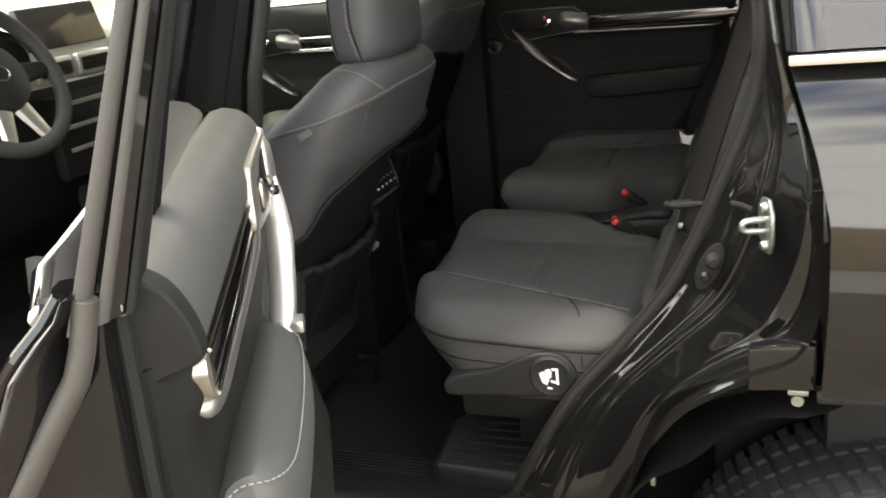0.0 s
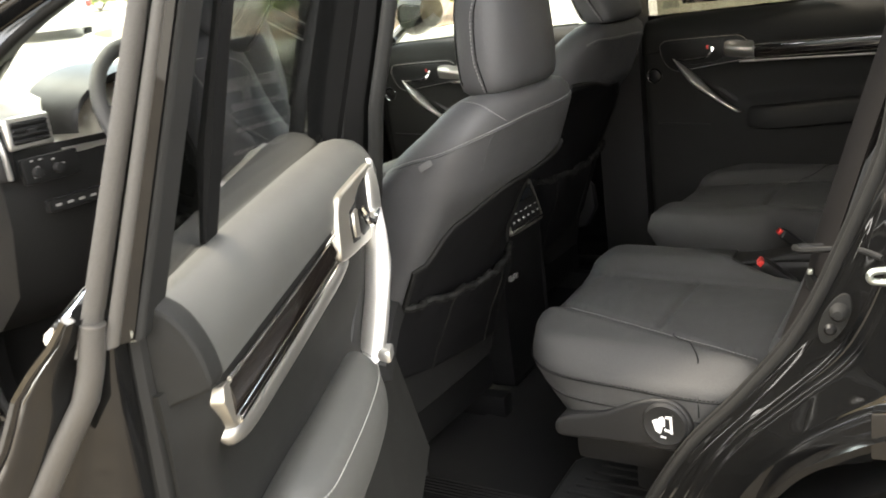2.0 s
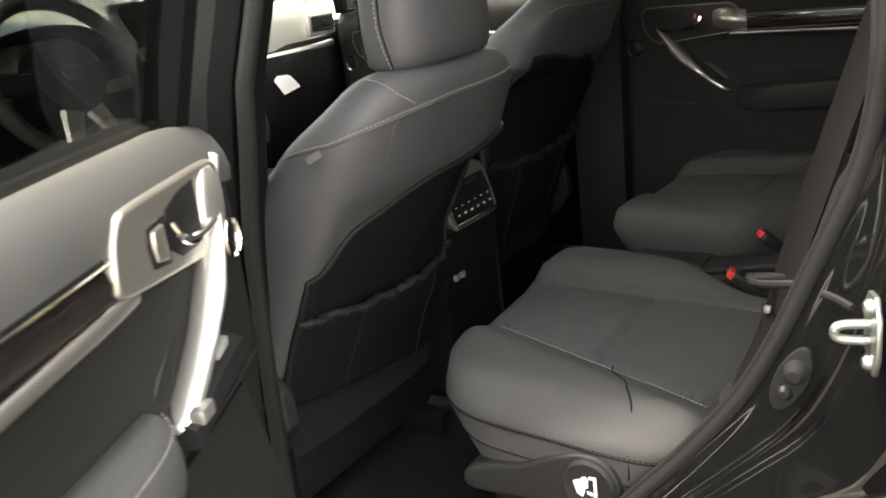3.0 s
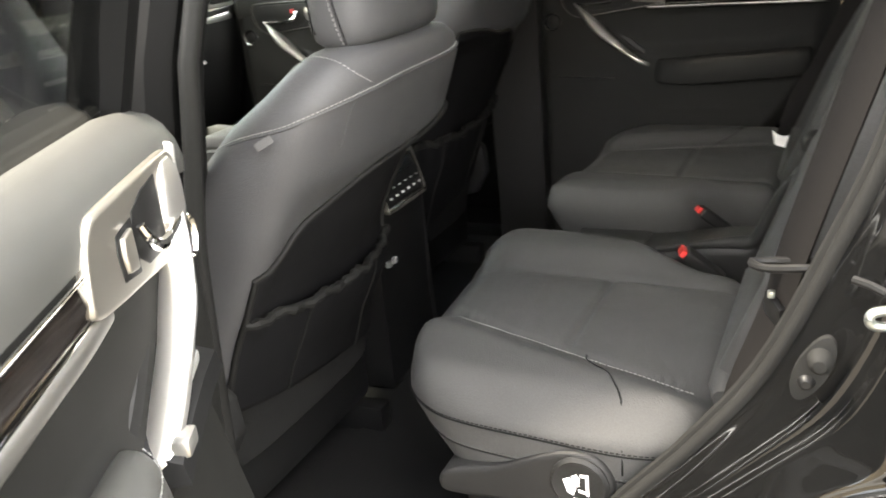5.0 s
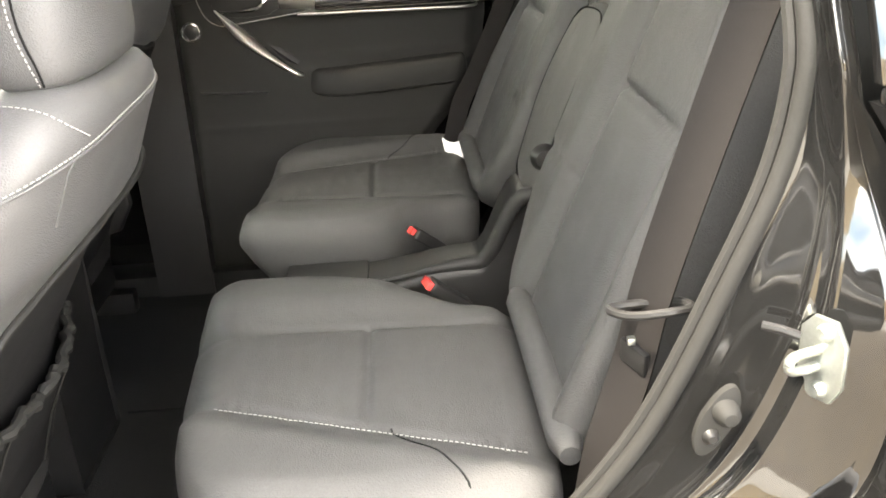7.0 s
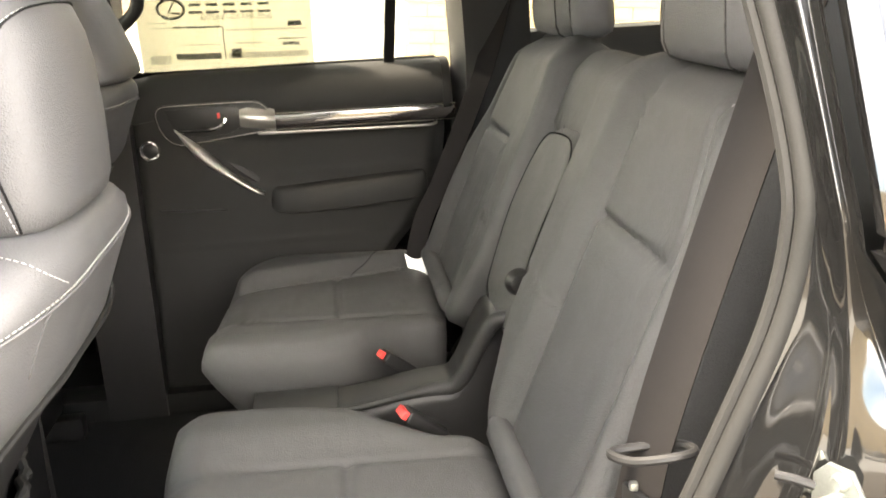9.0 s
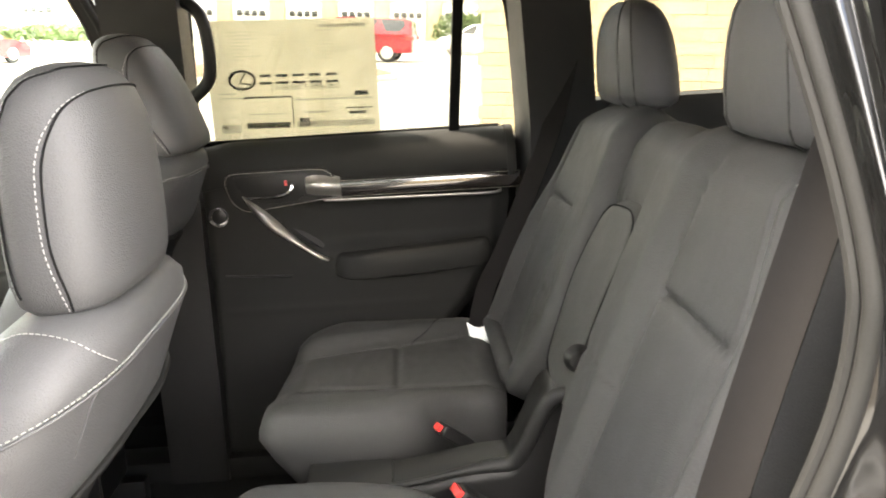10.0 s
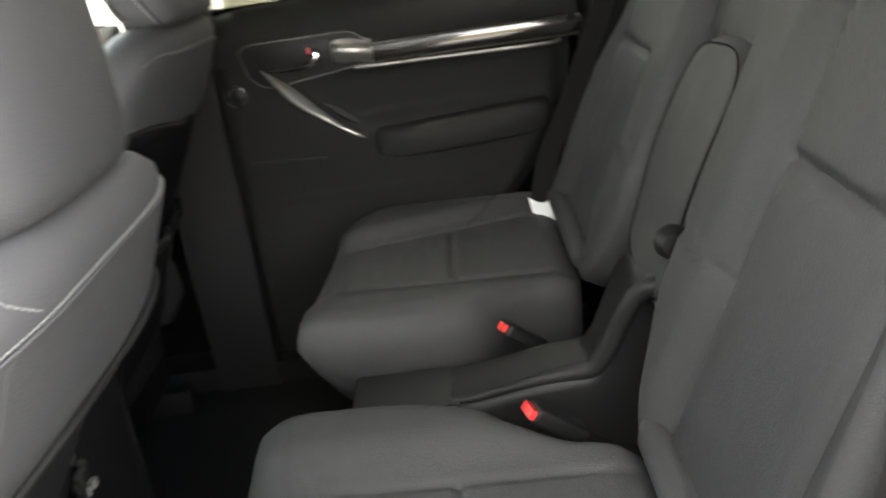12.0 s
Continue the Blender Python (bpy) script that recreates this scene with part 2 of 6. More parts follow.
def loft(rings, closed=True, caps=True):
    bm = bmesh.new()
    rows = [[bm.verts.new(p) for p in r] for r in rings]
    n = len(rings[0])
    for a, b in zip(rows, rows[1:]):
        for i in range(n if closed else n - 1):
            j = (i + 1) % n
            bm.faces.new((a[i], a[j], b[j], b[i]))
    if caps and closed:
        bm.faces.new(rows[0])
        bm.faces.new(rows[-1][::-1])
    return bm


def grid(fn, nu, nv, thick=0.0, axis=(0, 0, 1)):
    """A sheet fn(u, v) over the unit square, with a thickness along axis."""
    rows = [[Vector(fn(i / nu, j / nv)) for j in range(nv + 1)] for i in range(nu + 1)]
    if not thick:
        return loft(rows, closed=False)
    off = Vector(axis) * thick
    return loft([r + [p - off for p in reversed(r)] for r in rows])


def curve(pts, n=40, closed=False):
    """Catmull-Rom through the points, evenly sampled by parameter."""
    P = [Vector(p) for p in pts]
    m = len(P)
    out = []
    segs = m if closed else m - 1
    for k in range(n if closed else n + 1):
        t = k / n * segs
        i = min(int(t), segs - 1)
        f = t - i
        g = (lambda q: P[q % m]) if closed else (lambda q: P[max(0, min(m - 1, q))])
        a, b, c, d = g(i - 1), g(i), g(i + 1), g(i + 2)
        out.append(0.5 * ((2 * b) + (c - a) * f + (2 * a - 5 * b + 4 * c - d) * f * f + (3 * b - a - 3 * c + d) * f ** 3))
    return out


def tube(path, r, n=8, closed=False, up=(0, 0, 1), flat=1.0):
    """A tube along a path; r a radius or one a point; flat squeezes it along its second axis."""
    P = [Vector(p) for p in path]
    m = len(P)
    rings = []
    for i, p in enumerate(P):
        a = P[(i - 1) % m] if closed else P[max(0, i - 1)]
        b = P[(i + 1) % m] if closed else P[min(m - 1, i + 1)]
        t = (b - a).normalized()
        s = t.cross(Vector(up))
        if s.length < 1e-4:
            s = t.cross(Vector((1, 0, 0.3)))
        s.normalize()
        w = s.cross(t).normalized()
        rr = r[i] if isinstance(r, (list, tuple)) else r
        rings.append([p + (s * math.cos(q) + w * math.sin(q) * flat) * rr for q in (2 * math.pi * k / n for k in range(n))])
    if closed:
        rings.append(rings[0])
        return loft(rings, caps=False)
    return loft(rings)


def strap(path, across, width, thick=0.0015):
    """A flat band along a path, across given by a vector or one a point."""
    P = [Vector(p) for p in path]
    rings = []
    for i, p in enumerate(P):
        s = Vector(across[i] if isinstance(across, list) else across).normalized() * width / 2
        t = (P[min(len(P) - 1, i + 1)] - P[max(0, i - 1)]).normalized()
        w = s.normalized().cross(t).normalized() * thick
        rings.append([p - s - w, p + s - w, p + s + w, p - s + w])
    return loft(rings)


def stitches(path, dash=0.0042, gap=0.0024, r=0.00075):
    """Thread dashes along a path."""
    P = [Vector(p) for p in path]
    lens = [0]
    for a, b in zip(P, P[1:]):
        lens.append(lens[-1] + (b - a).length)

    def at(s):
        for i in range(len(P) - 1):
            if lens[i + 1] >= s:
                return P[i].lerp(P[i + 1], (s - lens[i]) / max(1e-9, lens[i + 1] - lens[i]))
        return P[-1]
    bm = bmesh.new()
    s = 0
    while s + dash < lens[-1]:
        a, b = at(s), at(s + dash)
        t = (b - a).normalized()
        u = t.orthogonal().normalized() * r
        w = t.cross(u).normalized() * r
        ra = [bm.verts.new(a + q) for q in (u, w, -u, -w)]
        rb = [bm.verts.new(b + q) for q in (u, w, -u, -w)]
        for i in range(4):
            bm.faces.new((ra[i], ra[(i + 1) % 4], rb[(i + 1) % 4], rb[i]))
        bm.faces.new(ra)
        bm.faces.new(rb[::-1])
        s += dash + gap
    return bm


def prism(outline, a, b, r=0.003, seg=2):
    """A closed outline (u, v) drawn out from w = a to b, edges rounded. Gives (u, v, w)."""
    bm = bmesh.new()
    f = bm.faces.new([bm.verts.new((p[0], p[1], a)) for p in outline])
    got = bmesh.ops.extrude_face_region(bm, geom=[f])
    for v in got["geom"]:
        if isinstance(v, bmesh.types.BMVert):
            v.co.z = b
    if r:
        bmesh.ops.recalc_face_normals(bm, faces=bm.faces)
        es = [e for e in bm.edges if len(e.link_faces) == 2 and e.calc_face_angle() > 0.6]
        bmesh.ops.bevel(bm, geom=es, offset=r, segments=seg, affect="EDGES", profile=0.6)
    return bm


def inset(outline, d):
    """A closed 2D outline moved inwards by d."""
    n = len(outline)
    area = sum(outline[i][0] * outline[(i + 1) % n][1] - outline[(i + 1) % n][0] * outline[i][1] for i in range(n))
    sgn = 1 if area > 0 else -1
    out = []
    for i in range(n):
        a, b = outline[i - 1], outline[(i + 1) % n]
        tx, ty = b[0] - a[0], b[1] - a[1]
        q = math.hypot(tx, ty) or 1
        out.append((outline[i][0] - sgn * ty / q * d, outline[i][1] + sgn * tx / q * d))
    return out


def pad(outline, side, top, rings=16, centre=None):
    """A cushion: side = (inset, height) from the underside up, then a top surface top(u, v). Gives (u, v, height)."""
    cx = centre[0] if centre else sum(p[0] for p in outline) / len(outline)
    cy = centre[1] if centre else sum(p[1] for p in outline) / len(outline)
    R = []
    for d, z in side:
        o = inset(outline, d)
        R.append([Vector((u, v, z(u, v) if callable(z) else z)) for u, v in o])
    last = [(p.x, p.y) for p in R[-1]]
    for k in range(1, rings):
        s = 1 - k / rings
        R.append([Vector((cx + (u - cx) * s, cy + (v - cy) * s, top(cx + (u - cx) * s, cy + (v - cy) * s))) for u, v in last])
    return loft(R)


def step(a, b, x):
    t = max(0.0, min(1.0, (x - a) / (b - a)))
    return t * t * (3 - 2 * t)


def groove(x, at, w, d):
    return -d * math.exp(-((x - at) / w) ** 2)


def lathe(prof, n=32, axis="y"):
    """Profile of (radius, along) turned round an axis."""
    rings = []
    for r, a in prof:
        ring = []
        for k in range(n):
            q = 2 * math.pi * k / n
            c, s = r * math.cos(q), r * math.sin(q)
            ring.append(Vector((c, a, s)) if axis == "y" else Vector((a, c, s)) if axis == "x" else Vector((c, s, a)))
        rings.append(ring)
    return loft(rings)


def shifted(bm, x, y, z):
    return mv(bm, lambda c: c + Vector((x, y, z)))


def letters(text, size):
    cu = bpy.data.curves.new("letters", "FONT")
    cu.body, cu.size, cu.align_x, cu.extrude = text, size, "CENTER", 0.0003
    ob = new("letters", cu)
    me = bpy.data.meshes.new_from_object(ob)
    bpy.data.objects.remove(ob)
    bm = bmesh.new()
    bm.from_mesh(me)
    bpy.data.meshes.remove(me)
    return bm

# ---- the car's body ----
# rear edge of the near rear door opening: inner seal line and outer cut line, as (x, z)
SEAL = [(0.252, 1.66), (0.284, 1.53), (0.304, 1.43), (0.309, 1.35), (0.297, 1.27), (0.262, 1.176), (0.2, 1.035), (0.122, 0.925), (0.03, 0.815), (-0.05, 0.68), (-0.085, 0.615)]
CUT = [(0.285, 1.68), (0.305, 1.54), (0.319, 1.43), (0.334, 1.335), (0.364, 1.24), (0.381, 1.16), (0.381, 1.06), (0.355, 0.985), (0.285, 0.948), (0.205, 0.89), (0.155, 0.80), (0.125, 0.69), (0.11, 0.59)]
seal_c, cut_c = curve([(x, 0, z) for x, z in SEAL], 48), curve([(x, 0, z) for x, z in CUT], 48)


def lean(z):
    """How far the side windows lean inwards above the belt."""
    return 0.26 * max(0.0, z - 1.36)


# sections of the painted step, from the seal out: flange, beads, striker face, outer step; below and at the belt line
JLOW = curve([(f_, y_, 0) for f_, y_ in ((0.0, -0.742), (0.06, -0.747), (0.14, -0.758), (0.24, -0.767), (0.30, -0.773), (0.33, -0.780), (0.36, -0.781), (0.41, -0.785), (0.44, -0.793), (0.47, -0.795), (0.56, -0.802), (0.70, -0.812), (0.78, -0.817), (0.84, -0.819), (0.90, -0.822), (0.94, -0.828))], 75)
JTOP = curve([(f_, y_, 0) for f_, y_ in ((0.0, -0.742), (0.14, -0.746), (0.30, -0.756), (0.42, -0.766), (0.48, -0.7685), (0.60, -0.7690), (0.78, -0.7690), (0.88, -0.7690), (0.94, -0.773))], 75)


def skin_y(z):
    """The outer skin behind the door opening, rounding inwards at the shoulder."""
    z = min(z, 1.335)
    return -0.912 + 0.9 * max(0, min(z, 1.15) - 1.03) ** 2 + 0.216 * max(0, z - 1.15) + 3.3 * max(0, z - 1.2) ** 2 + 0.35 * max(0, 1.05 - z) ** 2


def section(prof, f):
    for a, b in zip(prof, prof[1:]):
        if f <= b.x + 1e-9:
            return a.y + (b.y - a.y) * (f - a.x) / (b.x - a.x)
    return prof[-1].y


def jamb_at(f, v):
    """The painted step of the door opening: f from the seal to the outer cut, v down its length."""
    i = v * 48
    k = min(47, int(i))
    a, b = seal_c[k].lerp(seal_c[k + 1], i - k), cut_c[k].lerp(cut_c[k + 1], i - k)
    p = a.lerp(b, f)
    w = step(1.14, 1.30, p.z)
    y = (1 - w) * section(JLOW, f) + w * section(JTOP, f)
    if f > 0.93:
        y += (skin_y(p.z) + 0.016 - y) * ((f - 0.93) / 0.07) ** 0.7
    return Vector((p.x, y + lean(p.z), p.z))


suv = thing("suv", "black sport utility vehicle with its near doors open", "car", (0.0, 0.0, 0.0))
part("door_jamb", grid(lambda u, v: jamb_at(u, v), 72, 120), JAMB, suv, "glossy black painted door jamb", sharp=80)
part("door_seal", tube([Vector((p.x + 0.001, -0.738 + lean(p.z), p.z)) for p in seal_c], 0.0085, 10, up=(0, 1, 0)), RUBBER, suv, "thick black rubber weatherstrip")
part("seal_lip", tube([Vector((p.x - 0.0075, -0.727 + lean(p.z), p.z)) for p in seal_c], 0.0065, 8, up=(0, 1, 0)), RUBBER, suv)


def quarter(u, v):
    z = 0.935 + (1.335 - 0.935) * v
    x0 = 0.39
    for (xa, za), (xb, zb) in zip(CUT[:7] + [(0.376, 0.93)], CUT[1:7] + [(0.376, 0.93)]):
        if zb <= z <= za:
            x0 = xa + (xb - xa) * (z - za) / (zb - za) + 0.006
    x = x0 + (1.75 - x0) * u
    return Vector((x, skin_y(z) + 0.10 * max(0, x - 1.0) ** 2, z))


part("quarter_panel", grid(quarter, 40, 24, 0.02, (0, -1, 0)), PAINT, suv, "glossy black rear quarter panel")
WX, WZ, WR = 0.56, 0.40, 0.535


ARCH = curve([(0.03, 0, 0.50), (0.055, 0, 0.62), (0.085, 0, 0.72), (0.125, 0, 0.805), (0.175, 0, 0.877), (0.23, 0, 0.917), (0.295, 0, 0.937)], 40)
part("wheel_arch_flange", grid(lambda u, v: (lambda p: p + Vector((0.020 * v * step(1.0, 0.6, u), -0.868 + 0.012 * v, -0.026 * v + 0.008 * (1 - v))))(ARCH[min(40, int(u * 40))]), 40, 4, 0.006, (0, -1, 0)), JAMB, suv, "rolled wheel-arch flange")
part("arch_corner", mv(prism([(0.296, 0.990), (0.330, 0.997), (0.378, 0.999), (0.378, 0.936), (0.296, 0.930)], 0.860, 0.884, 0.004), lambda c: Vector((c.x, -c.z, c.y))), PAINT, suv, "painted arch corner")
part("arch_lip", box(0.378, 1.0, -0.908, -0.885, 0.930, 0.942, 0.004), PLASTIC_DARK, suv)
part("arch_edge", tube(curve([(0.27, -0.80, 0.885), (0.31, -0.82, 0.905), (0.37, -0.84, 0.918), (0.50, -0.85, 0.920), (0.7, -0.85, 0.905)], 24), 0.0035, 6), RUBBER, suv)
part("arch_liner", grid(lambda u, v: Vector((WX + (WR + 0.005) * math.cos(radians(182 - 184 * u)), -0.88 + 0.35 * v, WZ + (WR + 0.005 + 0.012 * math.sin(u * 60)) * math.sin(radians(182 - 184 * u)))), 60, 8), PLASTIC_DARK, suv, "dark ribbed plastic wheel-arch liner")
part("arch_inner_wall", grid(lambda u, v: Vector((0.24 + 0.9 * u, -0.60, 0.25 + 0.62 * v)), 4, 4), PLASTIC_DARK, suv)
part("arch_bracket", merge(box(0.345, 0.370, -0.866, -0.85, 0.917, 0.925, 0.002), shifted(lathe([(0.002, -0.004), (0.008, -0.004), (0.008, 0.004), (0.002, 0.004)], 10), 0.357, -0.862, 0.909)), ZINC, suv, "small zinc bracket with a bolt")
part("arch_clip", box(0.156, 0.163, -0.80, -0.79, 0.71, 0.732, 0.002), ZINC, suv)
part("quarter_chrome_strip", box(0.338, 1.7, -0.822, -0.795, 1.337, 1.350, 0.003), CHROME, suv, "bright chrome belt strip")
part("quarter_glass", grid(lambda u, v: Vector((0.375 + 1.2 * u - 0.05 * v, -0.803 + lean(1.355 + 0.36 * v), 1.352 + 0.36 * v)), 2, 2, 0.004, (0, -1, 0)), TINT_DARK, suv, "tinted quarter window")
part("c_pillar_skin", grid(lambda u, v: Vector((0.336 - 0.047 * v + 0.045 * u, -0.803 + lean(1.352 + 0.37 * v) - 0.006 * math.sin(math.pi * u), 1.352 + 0.37 * v)), 8, 12, 0.012, (0, -1, 0)), PAINT, suv)
# inside trim behind the opening, and the near rear side wall
part("quarter_trim", grid(lambda u, v: (lambda p: Vector((p.x + 0.012 + 0.16 * u, -0.735 + 0.06 * u + lean(p.z), p.z)))(seal_c[min(48, int(v * 48))]), 8, 48), PLASTIC, suv, "black plastic pillar trim")
part("side_wall", merge(box(0.40, 1.85, -0.76, -0.70, 0.55, 1.0, 0.01), box(0.44, 1.85, -0.76, -0.70, 0.98, 1.36, 0.02)), PLASTIC, suv)
part("load_floor", box(0.35, 1.85, -0.72, 0.72, 0.62, 0.70, 0.01), CARPET, suv)
part("tailgate", box(1.8, 1.88, -0.74, 0.74, 0.55, 1.36, 0.02), PLASTIC, suv)
part("roof", merge(grid(lambda u, v: Vector((-1.32 + 3.17 * u, -0.66 + 1.32 * v, 1.845 - 0.05 * (2 * v - 1) ** 2 - 0.04 * (2 * u - 1) ** 4)), 20, 12, 0.04)), PAINT, suv, "glossy black roof")
# lining out of view, added pale so it bounces light into the cabin
part("roof_lining", grid(lambda u, v: Vector((-1.25 + 3.0 * u, -0.60 + 1.20 * v, 1.785 - 0.03 * (2 * v - 1) ** 2 - 0.02 * (2 * u - 1) ** 4)), 20, 12, 0.008), HEADLINER, suv, "pale woven roof lining, unseen, added to bounce light")
for s in (-1, 1):
    part("roof_rail", tube([Vector((-1.6, s * 0.70, 1.45)), Vector((-1.35, s * 0.65, 1.66)), Vector((-1.1, s * 0.63, 1.75)), Vector((0.4, s * 0.635, 1.78)), Vector((1.7, s * 0.63, 1.72))], 0.035, 10), PAINT, suv)
    part("d_pillar", tube([Vector((1.75, s * 0.74, 1.34)), Vector((1.62, s * 0.66, 1.72))], 0.06, 8), PLASTIC, suv)
    part("a_pillar", tube([Vector((-2.2, s * 0.82, 1.17)), Vector((-1.68, s * 0.765, 1.45)), Vector((-1.42, s * 0.735, 1.59)), Vector((-1.1, s * 0.655, 1.70))], 0.045, 10), PAINT, suv)
# floor, sill, tunnel
part("floor_pan", merge(box(-2.0, 0.4, -0.72, 0.74, 0.50, 0.545, 0.01)), CARPET, suv)
part("firewall", box(-2.02, -1.96, -0.74, 0.74, 0.45, 1.20, 0.01), CARPET, suv, "dark footwell wall")
part("rocker", grid(lambda u, v: Vector((-1.6 + 1.75 * u, (-0.69, -0.72, -0.80, -0.85, -0.875, -0.87, -0.82)[int(round(v * 6))], (0.56, 0.60, 0.602, 0.585, 0.54, 0.45, 0.38)[int(round(v * 6))])), 10, 6, 0.01), JAMB, suv, "black painted sill under the door opening")
part("sill_plate", merge(prism([(-0.47, -0.845), (-0.16, -0.845), (-0.13, -0.80), (-0.09, -0.735), (-0.12, -0.705), (-0.5, -0.705)], 0.598, 0.618, 0.005)), MATT, suv, "black ribbed plastic scuff plate")
part("sill_light", mv(box(-0.435, -0.415, -0.8, -0.785, 0.617, 0.622, 0.001), lambda c: c), RED, suv, "small red courtesy reflector")
for i in range(7):
    y = -0.63 - 0.011 * i
    part("scuff_rib", box(-0.58, -0.22, y - 0.003, y + 0.003, 0.586, 0.600 + 0.001 * i, 0.0015), PLASTIC_DARK, suv)
part("scuff_base", box(-0.62, -0.20, -0.72, -0.615, 0.55, 0.590, 0.006), PLASTIC_DARK, suv)
part("sill_end_cap", mv(prism([(-0.135, -0.815), (-0.085, -0.742), (-0.055, -0.752), (-0.10, -0.83)], 0.600, 0.632, 0.004), lambda c: c), PLASTIC_DARK, suv, "small moulded sill end cap")
part("seat_rail_cover", merge(prism([(-0.235, -0.72), (-0.03, -0.735), (0.02, -0.66), (0.02, -0.5), (-0.2, -0.5), (-0.245, -0.56)], 0.54, 0.655, 0.014, 3)), PLASTIC_DARK, suv, "black plastic seat rail cover with a ribbed top")
for i in range(6):
    part("cover_rib", box(-0.215 + 0.006 * i, 0.0, -0.70 + 0.026 * i, -0.694 + 0.026 * i, 0.653, 0.659, 0.0015), PLASTIC_DARK, suv)
# B pillar of the near side
bp = curve([(-0.56, 0, 0.55), (-0.555, 0, 0.88), (-0.53, 0, 1.03), (-0.497, 0, 1.24), (-0.457, 0, 1.44), (-0.42, 0, 1.72)], 30)
bs = curve([(-0.505, 0, 0.55), (-0.495, 0, 0.84), (-0.475, 0, 1.12), (-0.447, 0, 1.27), (-0.412, 0, 1.46), (-0.37, 0, 1.72)], 30)
part("b_pillar", loft([[Vector((p.x + 0.012, -0.735 + lean(p.z), p.z)), Vector((p.x + 0.02, -0.765 + lean(p.z), p.z)), Vector((p.x + 0.0, -0.79 + lean(p.z), p.z)), Vector((p.x - 0.12, -0.79 + lean(p.z), p.z)), Vector((p.x - 0.12, -0.67 + lean(p.z), p.z)), Vector((p.x - 0.01, -0.67 + lean(p.z), p.z))] for p in bp]), MATT, suv, "black pillar trim between the doors", sharp=25)
part("b_pillar_seal", tube([Vector((p.x, -0.762 + lean(p.z), p.z)) for p in bs], 0.012, 10, up=(0, 1, 0)), RUBBER, suv)
part("front_opening_seal", tube(curve([(-0.60, -0.76, 0.62), (-0.59, -0.76, 1.0), (-0.55, -0.74, 1.4), (-0.5, -0.65, 1.7)], 20), 0.012, 8, up=(0, 1, 0)), RUBBER, suv)

# striker, bump stop and latch bits on the jamb
SA, SN, SC = Vector((0.36, -0.93, 0)), Vector((-0.93, -0.36, 0)), Vector((0.318, -0.803, 1.131))
SP = lambda a, n, z: SC + SA * a + SN * n + Vector((0, 0, z))
st = mv(prism([(-0.022, -0.030), (-0.006, -0.038), (0.014, -0.036), (0.024, -0.018), (0.024, 0.020), (0.012, 0.038), (-0.010, 0.036), (-0.022, 0.022)], 0.0, 0.005, 0.0015), lambda c: SP(c.x, c.z, c.y))
striker = part("striker_plate", st, ZINC, suv, "zinc-plated door striker")
part("striker_loop", tube(curve([SP(-0.002, 0.004, 0.0075), SP(-0.003, 0.020, 0.0075), SP(-0.004, 0.030, 0.0055), SP(-0.004, 0.033, 0.0), SP(-0.004, 0.030, -0.0055), SP(-0.003, 0.020, -0.0075), SP(-0.002, 0.004, -0.0075)], 28), 0.0044, 10), ZINC, striker)
for dz in (-0.026, 0.026):
    part("striker_bolt", mv(lathe([(0.0005, 0.008), (0.005, 0.0075), (0.0075, 0.004), (0.0075, 0.0)], 14, "z"), lambda c: SP(0.004 + c.x, 0.004 + c.z, dz + c.y)), ZINC, striker, "round bolt head")
part("bump_plate", mv(prism([(0.016 * math.cos(a) * (1 if abs(math.sin(a)) < 0.5 else 0.95), 0.034 * math.sin(a)) for a in np.linspace(0, 2 * math.pi, 24, endpoint=False)], -0.004, 0.004, 0.0015), lambda c: Vector((0.243 + c.x + 0.35 * c.y, -0.778 - c.z, 1.062 + c.y))), RUBBER, suv)
part("bump_stop", shifted(lathe([(0.0005, -0.016), (0.006, -0.0155), (0.010, -0.011), (0.012, 0.0)], 18), 0.249, -0.782, 1.073), RUBBER, suv, "round black rubber bump stop")
part("bump_screw", shifted(lathe([(0.0005, -0.006), (0.004, -0.006), (0.007, -0.003), (0.008, 0.0)], 14), 0.238, -0.782, 1.048), PLASTIC_DARK, suv)
part("lock_stay", tube([(0.272, -0.786, 1.156), (0.285, -0.794, 1.155), (0.298, -0.800, 1.151)], 0.0040, 8), PLASTIC_DARK, suv)

# far side: pillars, belt line, quarter window
part("far_sill_trim", box(-1.9, 0.3, 0.70, 0.81, 0.50, 0.60, 0.015), PLASTIC_DARK, suv, "black plastic sill trim")
part("far_side_wall", merge(box(-2.0, 1.85, 0.80, 0.88, 0.45, 1.345, 0.01)), PAINT, suv)
part("far_b_pillar", loft([[Vector((x0, 0.79 - lean(z), z)), Vector((x1, 0.79 - lean(z), z)), Vector((x1, 0.69 - lean(z), z)), Vector((x0, 0.69 - lean(z), z))] for x0, x1, z in ((-0.66, -0.52, 0.50), (-0.66, -0.515, 1.0), (-0.665, -0.512, 1.36), (-0.66, -0.49, 1.74))]), PLASTIC, suv, "black pillar trim", sharp=25)
part("far_c_pillar", loft([[Vector((x0, 0.80 - lean(z), z)), Vector((x1, 0.80 - lean(z), z)), Vector((x1 - 0.01, 0.69 - lean(z), z)), Vector((x0 + 0.02, 0.675 - lean(z), z))] for x0, x1, z in ((0.24, 0.50, 0.6), (0.235, 0.46, 1.2), (0.238, 0.425, 1.38), (0.225, 0.41, 1.55), (0.21, 0.39, 1.74))]), PLASTIC, suv, "black pillar trim", sharp=25)
part("far_quarter_trim", box(0.40, 1.8, 0.69, 0.80, 0.6, 1.43, 0.02), PLASTIC, suv)
